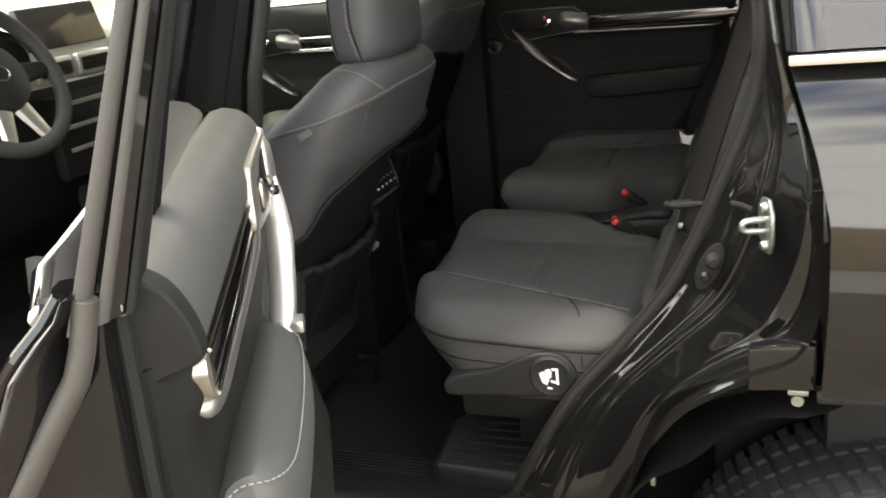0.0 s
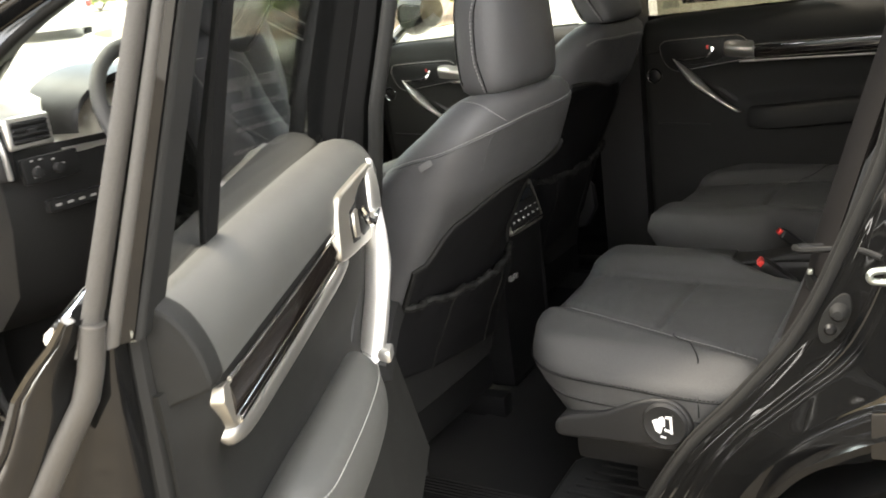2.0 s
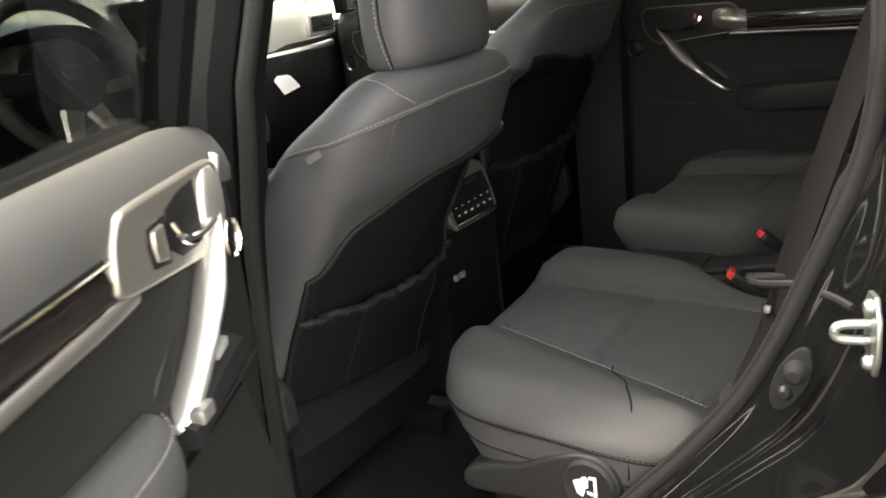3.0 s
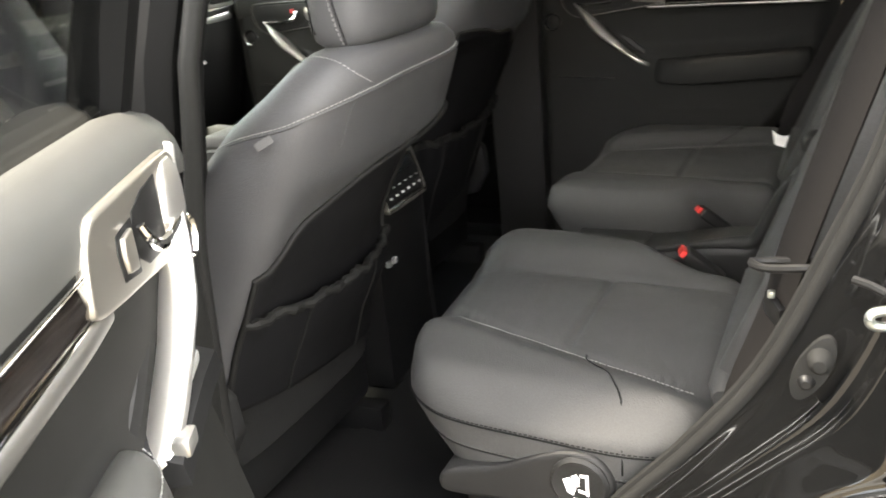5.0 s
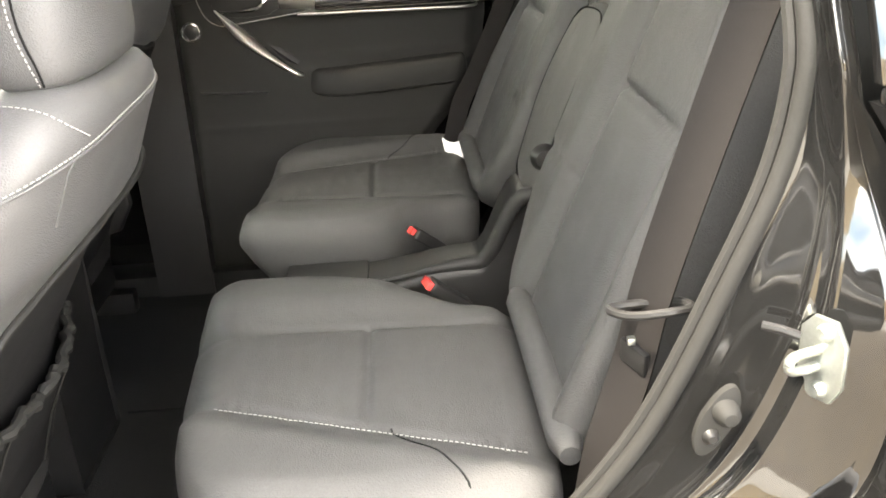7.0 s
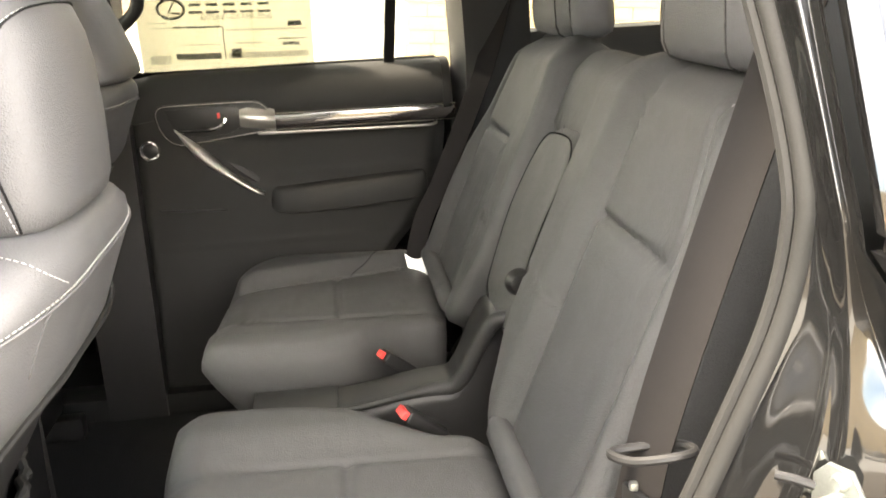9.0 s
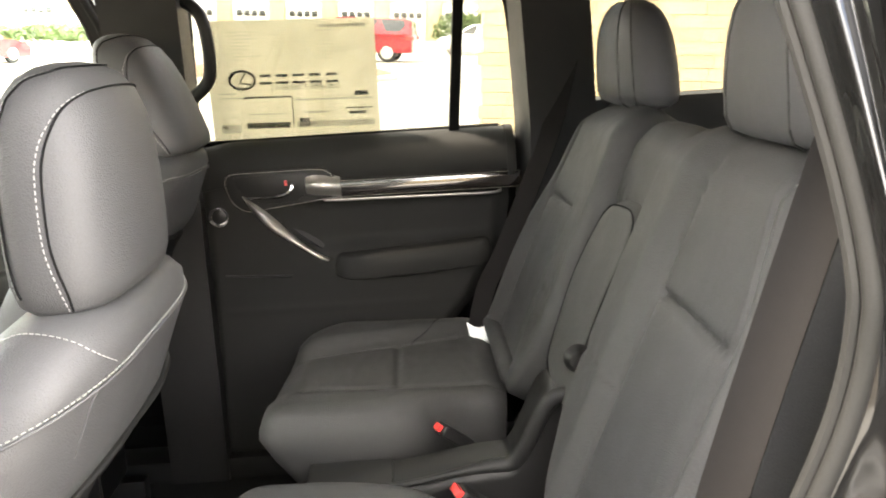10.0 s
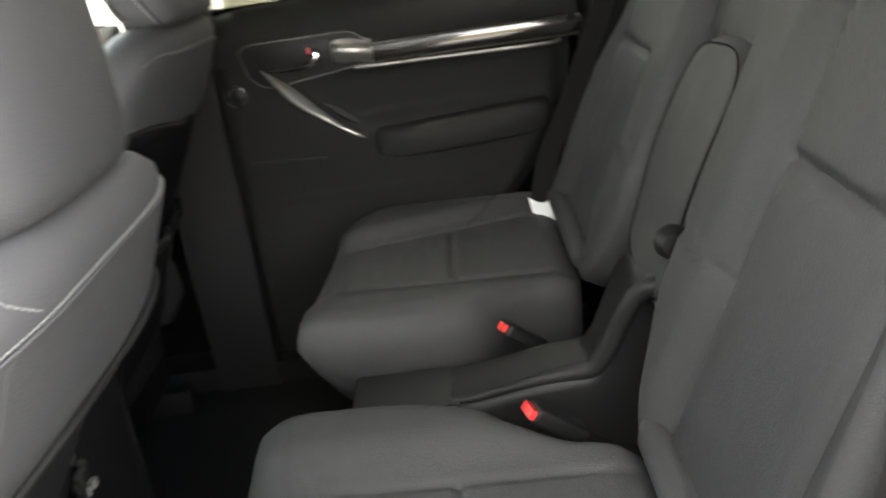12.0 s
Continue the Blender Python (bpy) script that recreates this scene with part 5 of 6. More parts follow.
fold = part("folding_armrest", mv(pad(armo, [(0.01, -0.05), (0.0, -0.02), (0.003, lambda a, q: ca(a, q) - 0.014), (0.012, lambda a, q: ca(a, q) - 0.004), (0.02, ca)], ca, 12, (0.0, 0.26)), lambda c: back_at(c.x, c.y, c.z)), LEATHER, far_seat, "folded-up leather armrest", sharp=70)
# dark line drawn for the shade in the gap round the armrest
part("armrest_gap_shade", tube([back_at(u, q, ca(u, q) - 0.001) for u, q in inset(armo, 0.014)], 0.0014, 6, True), FABRIC, fold)
part("armrest_pivot", shifted(lathe([(0.0005, -0.016), (0.014, -0.015), (0.020, -0.008), (0.022, 0.0)], 24), 0.207, -0.112, 1.10), PLASTIC_DARK, fold, "round black pivot cap")


def buckle(x, y, z, tilt, side, k=1.0):
    b = thing("belt_buckle", "black seat-belt buckle with a red button, standing beside the cushion", "buckle", (x, y, z - 0.05), "seat-belt buckles")
    m = Matrix.Translation((x, y, z)) @ pose(0, 0, 0, 0, tilt, side)
    part("housing", mv(box(-0.011, 0.011, -0.017, 0.017, -0.085, -0.006, 0.006, 3), lambda c: m @ c), PLASTIC_DARK, b)
    part("red_button", mv(box(-0.0065, 0.0065, -0.0145 * k, 0.0145 * k, -0.008, 0.002, 0.0015, 2), lambda c: m @ c), RED, b, "red release button")
    part("stalk", mv(strap([(0, 0, -0.08), (0.0, 0, -0.15), (0.02, 0, -0.2)], (0, 1, 0), 0.025, 0.004), lambda c: m @ c), WEBBING, b)


buckle(0.012, -0.165, 0.928, -50, 14)
buckle(-0.005, 0.100, 0.912, -50, 24, 0.55)

# seat belts
belt = thing("seat_belt", "dark brown-grey seat-belt webbing through a black guide loop", "seat belt", (0.2, -0.665, 0.85), "seat belts")
ACROSS = Vector((0.56, -0.76, -0.31)).normalized()
path = curve([(0.385, -0.654, 1.67), (0.329, -0.661, 1.50), (0.298, -0.661, 1.40), (0.2515, -0.661, 1.25), (0.217, -0.664, 1.135), (0.199, -0.670, 1.06), (0.165, -0.688, 0.96), (0.15, -0.69, 0.86)], 60)
part("webbing", strap(path, ACROSS, 0.046), WEBBING, belt)
part("guide_loop", tube(curve([(0.176, -0.664, 1.118), (0.190, -0.688, 1.121), (0.225, -0.700, 1.128), (0.245, -0.694, 1.128), (0.240, -0.676, 1.126), (0.205, -0.660, 1.119)], 30, True), 0.0046, 8, True), PLASTIC_DARK, belt, "black guide loop")
part("tongue", merge(box(0.192, 0.200, -0.676, -0.668, 1.082, 1.090, 0.002)), ZINC, belt, "metal belt tongue")
part("tongue_grip", mv(box(-0.004, 0.004, -0.016, 0.016, -0.012, 0.012, 0.003, 2), lambda c: Vector((0.200, -0.672, 1.068)) + ACROSS * c.y + Vector((c.x, c.x * 0.6, c.z))), PLASTIC_DARK, belt)
part("belt_label", mv(box(-0.006, 0.02, -0.001, 0.001, -0.025, 0.02, 0.0005), lambda c: Vector((0.125 + c.x, -0.712 + c.y + 0.2 * c.x, 0.83 + c.z))), WHITE, belt, "white care label")
belt2 = thing("seat_belt", "dark seat-belt webbing along the far seat", "seat belt", (0.13, 0.65, 0.85), "seat belts")
part("webbing", strap(curve([(0.355, 0.655, 1.56), (0.315, 0.662, 1.40), (0.262, 0.664, 1.264), (0.183, 0.66, 1.088), (0.138, 0.645, 1.01), (0.105, 0.62, 0.90)], 30), (0.8, -0.45, -0.3), 0.046), WEBBING, belt2)
part("belt_label", mv(grid(lambda u, v: Vector((0.092 + 0.048 * u - 0.008 * v, 0.590 - 0.02 * u, 0.898 + 0.048 * v - 0.012 * math.sin(3 * u))), 6, 4, 0.001, (0, 1, 0)), lambda c: c), WHITE, belt2, "crumpled white care label")
part("tongue", box(0.195, 0.225, 0.636, 0.646, 1.055, 1.063, 0.002), CHROME, belt2)

# console between the rear seats
con = thing("floor_console", "low black plastic console with a lid between the rear seats", "console", (-0.05, 0.0, 0.56))
def con_z(x):
    return 0.872 + 0.024 * step(-0.1, 0.1, x) + 0.125 * step(0.105, 0.185, x)
prof = list(np.linspace(-0.225, 0.215, 40))
part("body", loft([[Vector((x, -0.052, 0.56)), Vector((x, -0.048, con_z(x) - 0.02)), Vector((x, -0.045, con_z(x) - 0.006)), Vector((x, -0.036, con_z(x))), Vector((x, 0.070, con_z(x) - 0.004)), Vector((x, 0.08, con_z(x) - 0.02)), Vector((x, 0.085, 0.56))] for x in prof]), PLASTIC_DARK, con, sharp=50)
part("rim", tube([Vector((x, -0.036 - 0.03 * step(0.1, 0.2, x), con_z(x) + 0.002)) for x in prof if x > -0.09], [0.006 + 0.008 * step(-0.02, 0.12, x) for x in prof if x > -0.09], 10), PLASTIC, con, "raised rounded rim")
part("lid", box(-0.228, -0.085, -0.045, 0.065, 0.864, 0.876, 0.004), PLASTIC_DARK, con, "flat black lid")
for x in (-0.155, -0.105, -0.082):
    part("catch", box(x - 0.006, x + 0.006, -0.056, -0.048, 0.852, 0.880, 0.002), PLASTIC, con)
part("lid_edge", tube([(-0.215, -0.043, 0.877), (-0.16, -0.043, 0.877)], 0.002, 6), PLASTIC, con)


# ---- front seats ----
FS = [  # z, rear x at the middle, half width, depth
    (0.70, -0.585, 0.244, 0.15), (0.77, -0.572, 0.252, 0.17), (0.84, -0.549, 0.257, 0.185), (0.94, -0.500, 0.258, 0.20), (1.03, -0.442, 0.258, 0.24), (1.12, -0.386, 0.257, 0.25), (1.19, -0.342, 0.252, 0.24), (1.25, -0.318, 0.24, 0.20),
    (1.29, -0.300, 0.218, 0.16), (1.318, -0.298, 0.19, 0.13), (1.334, -0.306, 0.16, 0.10), (1.342, -0.322, 0.12, 0.06), (1.344, -0.335, 0.06, 0.03)]


def fs_at(z):
    for a, b in zip(FS, FS[1:]):
        if z <= b[0]:
            t = max(0, (z - a[0]) / (b[0] - a[0]))
            return [a[i] + (b[i] - a[i]) * t for i in range(1, 4)]
    return list(FS[-1][1:])


def corner(z):
    """How square the back is in plan: rounder at the shoulder."""
    return 0.46 + 0.29 * step(1.08, 1.2, z)


def hollow(dy, z):
    """How far the back is drawn in below the shoulder, most on the inboard side."""
    return (0.014 + 0.036 * step(-0.02, -0.20, dy)) * step(1.185, 1.13, z) * step(0.90, 1.02, z) * step(0.235, 0.19, dy)


def fs_rear(dy, z, off=0.0):
    """A point on the back of a front seat, dy from its middle."""
    xr, hw, d = fs_at(z)
    q = min(0.999, abs(dy) / hw)
    return Vector((xr - d / 2 + (d / 2) * (1 - q ** 3.226) ** (corner(z) / 2) + off - hollow(dy, z), dy, z))


def front_seat(s, dx=0.0, dz=0.0, tip=0.0, deep=0.058):
    cy = 0.435
    seat = thing("front_seat", "black leather front seat with a map pocket" + (", facing the wheel" if s < 0 else ", passenger side"), "car seat", (-0.75, s * cy, 0.56), "front seats")
    Y = lambda bm: mv(bm, lambda c: Vector((c.x + dx, s * (cy + c.y), c.z + dz * step(0.75, 1.1, c.z))))      # c.y grows towards the outside
    rows = []
    zs = [FS[0][0] + (FS[-1][0] - FS[0][0]) * (i / 46) for i in range(44)] + [1.318, 1.328, 1.334, 1.339, 1.342, 1.344]
    for z in sorted(set(zs)):
        xr, hw, d = fs_at(z)
        ring = []
        for k in range(64):
            q = 2 * math.pi * k / 64
            c, n = math.cos(q), math.sin(q)
            dy = hw * math.copysign(abs(n) ** 0.62, n)
            ring.append(Vector((xr - d / 2 + d / 2 * math.copysign(abs(c) ** corner(z), c) - (hollow(dy, z) if c > 0 else 0.0), dy, z)))
        rows.append(ring)
    bk = part("backrest", Y(loft(rows)), LEATHER_SIDE, seat, "black leather seat back", sharp=70)
    def run(pts, n=40):
        return curve([fs_rear(dy, z, 0.0015) for dy, z in pts], n)
    def fs_ring(q, z):
        xr, hw, d = fs_at(z)
        c, n = math.cos(radians(q)), math.sin(radians(q))
        return Vector((xr - d / 2 + (d / 2 + 0.001) * math.copysign(abs(c) ** corner(z), c), (hw + 0.0012) * math.copysign(abs(n) ** 0.62, n), z))
    seam = curve([fs_ring(q, z) for q, z in ((-62, 1.292), (-46, 1.302), (-25, 1.300), (-8, 1.298), (6, 1.296), (20, 1.292), (36, 1.287), (54, 1.279), (68, 1.271), (82, 1.261), (98, 1.250), (116, 1.237), (136, 1.221))], 70)
    part("back_stitching", Y(stitches(seam)), THREAD, bk)
    part("back_seam", Y(tube([p + Vector((0.0005, 0, -0.004)) for p in seam], 0.0016, 6)), LEATHER_SIDE, bk)
    cross = curve([fs_ring(q, z) for q, z in ((140, 1.318), (116, 1.333), (90, 1.334), (66, 1.327), (45, 1.313), (26, 1.294))], 24)
    part("shoulder_stitching", Y(stitches([p + Vector((0, 0, 0.001)) for p in cross])), THREAD, bk)
    part("side_seam", Y(tube([fs_rear(0.15, 1.29, 0.0006), fs_rear(0.165, 1.27, 0.0006), fs_rear(0.168, 1.22, 0.0006)], 0.001, 6)), LEATHER_SIDE, bk)
    # pocket panel and elastic pocket
    def top_z(dy):
        return 1.168 + 0.028 * step(0.0, -0.2, dy) - 0.05 * step(0.02, 0.2, dy) - 0.07 * step(0.17, 0.245, dy)
    def pocket(u, v):
        dy = -0.22 + 0.462 * u
        low = 0.778 + 0.15 * dy
        z = low + (top_z(dy) - low) * v
        return fs_rear(dy * (0.96 + 0.04 * v), z, 0.005 - 0.004 * step(0.97, 1.0, v) + 0.002 * noise.noise(Vector((u * 6, v * 6, s))))
    part("back_panel", Y(grid(pocket, 40, 40, 0.004, (1, 0, 0))), FABRIC, seat, "black fabric seat-back panel", sharp=70)
    rim = [pocket(0, v / 20) for v in range(21)] + [pocket(u / 30, 1) for u in range(1, 31)] + [pocket(1, 1 - v / 20) for v in range(1, 21)]
    part("panel_piping", Y(tube([p + Vector((0.003, 0, 0)) for p in rim], 0.0045, 8)), RUBBER, seat)
    def sag(u):
        return 0.958 + 0.022 * u - 0.012 * math.sin(math.pi * u) + 0.003 * math.sin(u * 31)
    def pouch(u, v):
        dy = -0.222 + 0.462 * u
        low = 0.782 + 0.15 * dy
        z = low + (sag(u) - low) * v
        return fs_rear(dy, z, 0.010 + 0.018 * math.sin(math.pi * u) * (0.5 + 0.5 * v) + 0.003 * math.sin(u * 55) * step(0.75, 1.0, v))
    pc = part("pocket", Y(grid(pouch, 70, 20, 0.003, (1, 0, 0))), FABRIC, seat, "gathered elastic map pocket", sharp=70)
    part("elastic_band", Y(tube([pouch(u / 60, 1.0) + Vector((0.002, 0, 0.0015 * math.sin(u * 2.1))) for u in range(61)], [0.0075 + 0.0016 * math.sin(u * 2.3) for u in range(61)], 8)), RUBBER, pc, "gathered elastic band")
    for u in (0.22, 0.72):
        part("pocket_seam", Y(tube([pouch(u, v / 10) + Vector((0.002, 0, 0)) for v in range(11)], 0.0016, 6)), RUBBER, pc)
    part("lower_frame", Y(merge(box(-0.80, -0.66, -0.20, 0.21, 0.62, 0.72, 0.02, 3))), CARPET, seat)
    part("lower_trim", Y(grid(lambda u, v: fs_rear(-0.235 + 0.475 * u, 0.702 + (0.785 + 0.15 * (-0.235 + 0.475 * u) - 0.702) * v, 0.004), 40, 6, 0.003, (1, 0, 0))), CARPET, seat, "dark lower edge of the seat back", sharp=70)
    part("hinge_cover", Y(mv(prism([(-0.66, 0.72), (-0.57, 0.74), (-0.535, 0.80), (-0.54, 0.86), (-0.57, 0.885), (-0.64, 0.87), (-0.69, 0.80)], 0.235, 0.268, 0.008, 3), lambda c: Vector((c.x, c.z, c.y)))), PLASTIC, seat, "black plastic hinge cover")
    for y in (-0.18, 0.19):
        part("seat_rail", Y(box(-1.1, -0.55, y - 0.02, y + 0.02, 0.545, 0.60, 0.005)), PLASTIC_DARK, seat)
    # seat cushion
    cf = [(p.x, p.y) for p in curve([(-1.14, -0.2, 0), (-1.16, 0.0, 0), (-1.14, 0.2, 0), (-1.0, 0.25, 0), (-0.7, 0.26, 0), (-0.58, 0.2, 0), (-0.57, 0.0, 0), (-0.58, -0.2, 0), (-0.7, -0.26, 0), (-1.0, -0.25, 0)], 64, True)]
    cz = lambda x, y: 0.965 + 0.03 * step(0.14, 0.22, abs(y)) - 0.06 * (x + 0.9)
    part("cushion", Y(pad(cf, [(0.02, 0.80), (0.0, 0.84), (0.0, 0.93), (0.01, lambda x, y: cz(x, y) - 0.008), (0.03, cz)], cz, 10)), LEATHER, seat, sharp=70)
    part("seat_base", Y(box(-1.1, -0.6, -0.22, 0.23, 0.60, 0.82, 0.02)), PLASTIC_DARK, seat)
    # headrest
    H = (-0.358 + tip * 0.2, 0.0, 1.452, 0.116, 0.131, deep, tip)
    hd = part("headrest", Y(loft(headrest_mesh(*H, e=2.9, full=True))), LEATHER_SIDE, seat, "rounded black leather headrest with white stitching", sharp=70)
    rows = headrest_mesh(H[0], H[1], H[2], H[3] + 0.001, H[4] + 0.0012, H[5] + 0.0012, H[6], e=2.9, full=True)
    def on_head(t, k):
        j = max(i for i in range(len(HT) - 1) if HT[i] <= t)
        f = (t - HT[j]) / (HT[j + 1] - HT[j])
        k0 = int(math.floor(k))
        g = k - k0
        a = rows[j][k0 % 40].lerp(rows[j][(k0 + 1) % 40], g)
        return a.lerp(rows[j + 1][k0 % 40].lerp(rows[j + 1][(k0 + 1) % 40], g), f)
    inner = [(0.04, 9.0), (0.13, 9.4), (0.28, 9.9), (0.45, 10.0), (0.62, 9.9), (0.74, 9.3), (0.82, 8.0), (0.868, 5.5), (0.885, 2.5), (0.89, 0.0)]
    outer = [(0.10, 12.6), (0.20, 13.2), (0.35, 13.5), (0.50, 13.6), (0.65, 13.5), (0.78, 13.2), (0.87, 12.6), (0.935, 11.3), (0.97, 8.0), (0.975, 4.0), (0.977, 0.0)]
    for line in (inner, outer):
        kk = curve([(t, k, 0) for t, k in line + [(t, -k) for t, k in line[-2::-1]]], 90)
        run_ = [on_head(min(0.995, max(0.01, c.x)), c.y) for c in kk]
        part("headrest_stitching", Y(stitches(run_)), THREAD, hd)
        part("headrest_seam", Y(tube([on_head(min(0.995, max(0.01, c.x)), c.y - 0.35 * (1 if c.y > 0 else -1)) for c in kk], 0.0012, 6)), FABRIC, hd)
    for dy in (-0.065, 0.065):
        part("headrest_post", Y(tube([(-0.365, dy, 1.33), (-0.36, dy, 1.36)], 0.006, 8)), CHROME, seat)
    if s < 0:
        tg = part("airbag_tag", mv(box(-0.012, 0.012, -0.0008, 0.0008, -0.0055, 0.0055, 0.0004), lambda c: Vector((-0.404, -0.6845, 1.245)) + DTX * c.x + DTN * c.y + DTZ * c.z), TAG, seat, "small dark woven airbag tag")
        w1 = merge(shifted(letters("SRS", 0.0046), 0, 0.0008, 0), shifted(letters("AIRBAG", 0.0044), 0, -0.0040, 0))
        part("tag_text", mv(w1, lambda c: Vector((-0.404, -0.6845, 1.245)) + DTX * c.x + DTN * -0.0014 + DTZ * c.y), WHITE, tg)


DTX, DTN = Vector((0.80, 0.40, 0.42)).normalized(), Vector((0.35, -0.93, 0.1)).normalized()
DTZ = DTN.cross(DTX).normalized() * -1
if DTZ.z < 0:
    DTZ = -DTZ
front_seat(-1)
front_seat(1, -0.150, 0.055, -0.085, 0.064)

# ---- front cabin ----
box_ = thing("centre_console", "black centre console with a cream-lit lid and rear air vents", "console", (-0.8, 0.0, 0.55))
part("body", loft([[Vector((x, -0.115, 0.55)), Vector((x, -0.112, z - 0.03)), Vector((x, -0.10, z)), Vector((x, 0.10, z)), Vector((x, 0.112, z - 0.03)), Vector((x, 0.115, 0.55))] for x, z in ((-1.45, 1.0), (-1.1, 1.02), (-1.02, 1.065), (-0.65, 1.085), (-0.625, 1.075), (-0.606, 0.98), (-0.615, 0.75))]), PLASTIC_DARK, box_, sharp=50)
part("lid", box(-1.0, -0.63, -0.115, 0.115, 1.075, 1.105, 0.012, 3), LEATHER, box_, "padded armrest lid")
VT = lambda bm: mv(bm, lambda c: Vector((-0.594 + c.z - 0.20 * (c.y - 0.93), c.x, 0.935 + 0.80 * (c.y - 0.915) - 0.2 * c.z)))      # drawn in (y, z), leaning back
VO = [(p.x, p.y) for p in curve([(-0.092, 0.925, 0), (-0.094, 0.99, 0), (-0.088, 1.048, 0), (-0.06, 1.066, 0), (0.0, 1.07, 0), (0.06, 1.066, 0), (0.088, 1.048, 0), (0.094, 0.99, 0), (0.092, 0.925, 0), (0.06, 0.916, 0), (0.0, 0.915, 0), (-0.06, 0.916, 0)], 72, True)]
vp = part("vent_panel", VT(prism(VO, -0.02, 0.010, 0.006, 3)), SATIN, box_, "satin silver surround of the rear climate panel")
part("panel_face", VT(prism([(-0.080, 0.935), (-0.082, 0.99), (-0.074, 1.036), (0.074, 1.036), (0.082, 0.99), (0.080, 0.935)], -0.01, 0.0125, 0.002)), PLASTIC_DARK, vp, "glossy black climate panel")
part("panel_screen", VT(prism([(-0.066, 1.002), (-0.064, 1.030), (0.064, 1.030), (0.066, 1.002)], 0.008, 0.0135, 0.001)), DARKGLASS, vp, "small dark display")
part("chrome_line", VT(prism([(-0.082, 0.928), (0.082, 0.928), (0.082, 0.934), (-0.082, 0.934)], 0.0, 0.0145, 0.001)), CHROME, vp)
for i in range(6):
    y = -0.066 + 0.0264 * i
    part("button", VT(prism([(y - 0.010, 0.944), (y + 0.010, 0.944), (y + 0.010, 0.964), (y - 0.010, 0.964)], 0.008, 0.0145, 0.001)), PLASTIC, vp)
    part("button_mark", VT(prism([(y - 0.005, 0.953), (y + 0.005, 0.953), (y + 0.004, 0.958), (y - 0.004, 0.958)], 0.0145, 0.0150, 0)), WHITE, vp)
    part("button_mark", VT(prism([(y - 0.004, 0.974), (y + 0.004, 0.974), (y + 0.004, 0.9765), (y - 0.004, 0.9765)], 0.0125, 0.0131, 0)), WHITE, vp)
part("kick_bulge", shifted(mv(lathe([(0.001, -0.03), (0.05, -0.025), (0.075, 0.0), (0.08, 0.06)], 28), lambda c: Vector((-c.y, c.x, c.z))), -0.645, 0.06, 0.83), PLASTIC_DARK, box_)
for y in (-0.070, -0.045):
    part("power_socket", box(-0.612, -0.603, y - 0.007, y + 0.007, 0.815, 0.828, 0.002), GREYBIT, box_)

dash = thing("dashboard", "pale-topped dashboard with silver trim and air vents", "dashboard", (-1.6, 0.0, 0.8))
dprof = [(-2.1, 1.20), (-1.95, 1.33), (-1.75, 1.405), (-1.58, 1.425), (-1.50, 1.405), (-1.47, 1.36), (-1.46, 1.28)]
part("top_pad", loft([[Vector((x + 0.10 * (y / 0.75) ** 4 * -1, y, z)) for x, z in dprof] + [Vector((-2.1, y, 1.1))] for y in np.linspace(-0.76, 0.78, 24)]), DASH, dash, "pale dashboard top", sharp=60)
part("fascia", loft([[Vector((x - 0.08 * (y / 0.75) ** 4, y, z)) for x, z in ((-1.465, 1.30), (-1.45, 1.24), (-1.455, 1.12), (-1.50, 0.95), (-1.62, 0.85), (-1.75, 0.85), (-1.75, 1.30))] for y in np.linspace(-0.75, 0.77, 20)]), PLASTIC_DARK, dash, sharp=60)
part("trim_band", tube([(-1.47 - 0.07 * (y / 0.75) ** 4, y, 1.275) for y in np.linspace(-0.60, 0.72, 24)], 0.012, 8), SILVER, dash, "satin silver trim band")
part("end_panel", mv(prism([(-1.53, 1.402), (-1.475, 1.372), (-1.455, 1.30), (-1.462, 1.238), (-1.64, 1.236), (-1.66, 1.385)], 0.745, 0.775, 0.012, 3), lambda c: Vector((c.x, -c.z, c.y))), PLASTIC, dash)

part("end_trim", tube(curve([(-1.64, -0.772, 1.408), (-1.55, -0.776, 1.405), (-1.49, -0.776, 1.385), (-1.462, -0.776, 1.345), (-1.450, -0.774, 1.30), (-1.454, -0.77, 1.245)], 24), [0.009] * 14 + [0.006] * 11, 8, up=(0, 1, 0)), SILVER, dash, "curved silver end trim")
for y, z in ((-0.722, 1.278), (-0.700, 1.278), (-0.711, 1.262), (-0.703, 1.243), (-0.720, 1.240), (-0.668, 1.272), (-0.668, 1.250), (-0.645, 1.258)):
    part("switch_mark", box(-1.437, -1.4355, y - 0.004, y + 0.004, z - 0.002, z + 0.002, 0), GREYBIT, dash)


def dash_vent(y0, y1, z0, z1, x):
    v = part("air_vent", box(x - 0.02, x, y0, y1, z0, z1, 0.01, 3), SILVER, dash, "air vent in a silver surround")
    part("vent_opening", box(x - 0.01, x + 0.003, y0 + 0.012, y1 - 0.012, z0 + 0.012, z1 - 0.012, 0.004), PLASTIC_DARK, v)
    for i in range(4):
        z = z0 + 0.018 + (z1 - z0 - 0.036) * i / 3
        part("slat", box(x, x + 0.008, y0 + 0.014, y1 - 0.014, z - 0.002, z + 0.004, 0.001), PLASTIC, v)
    part("vent_tab", box(x + 0.004, x + 0.014, (y0 + y1) / 2 - 0.012, (y0 + y1) / 2 + 0.012, (z0 + z1) / 2 - 0.006, (z0 + z1) / 2 + 0.006, 0.002), PLASTIC, v)


dash_vent(-0.757, -0.640, 1.305, 1.380, -1.45)
dash_vent(-0.155, -0.02, 1.285, 1.345, -1.44)
dash_vent(0.0, 0.135, 1.285, 1.345, -1.44)
dash_vent(0.535, 0.66, 1.31, 1.382, -1.45)
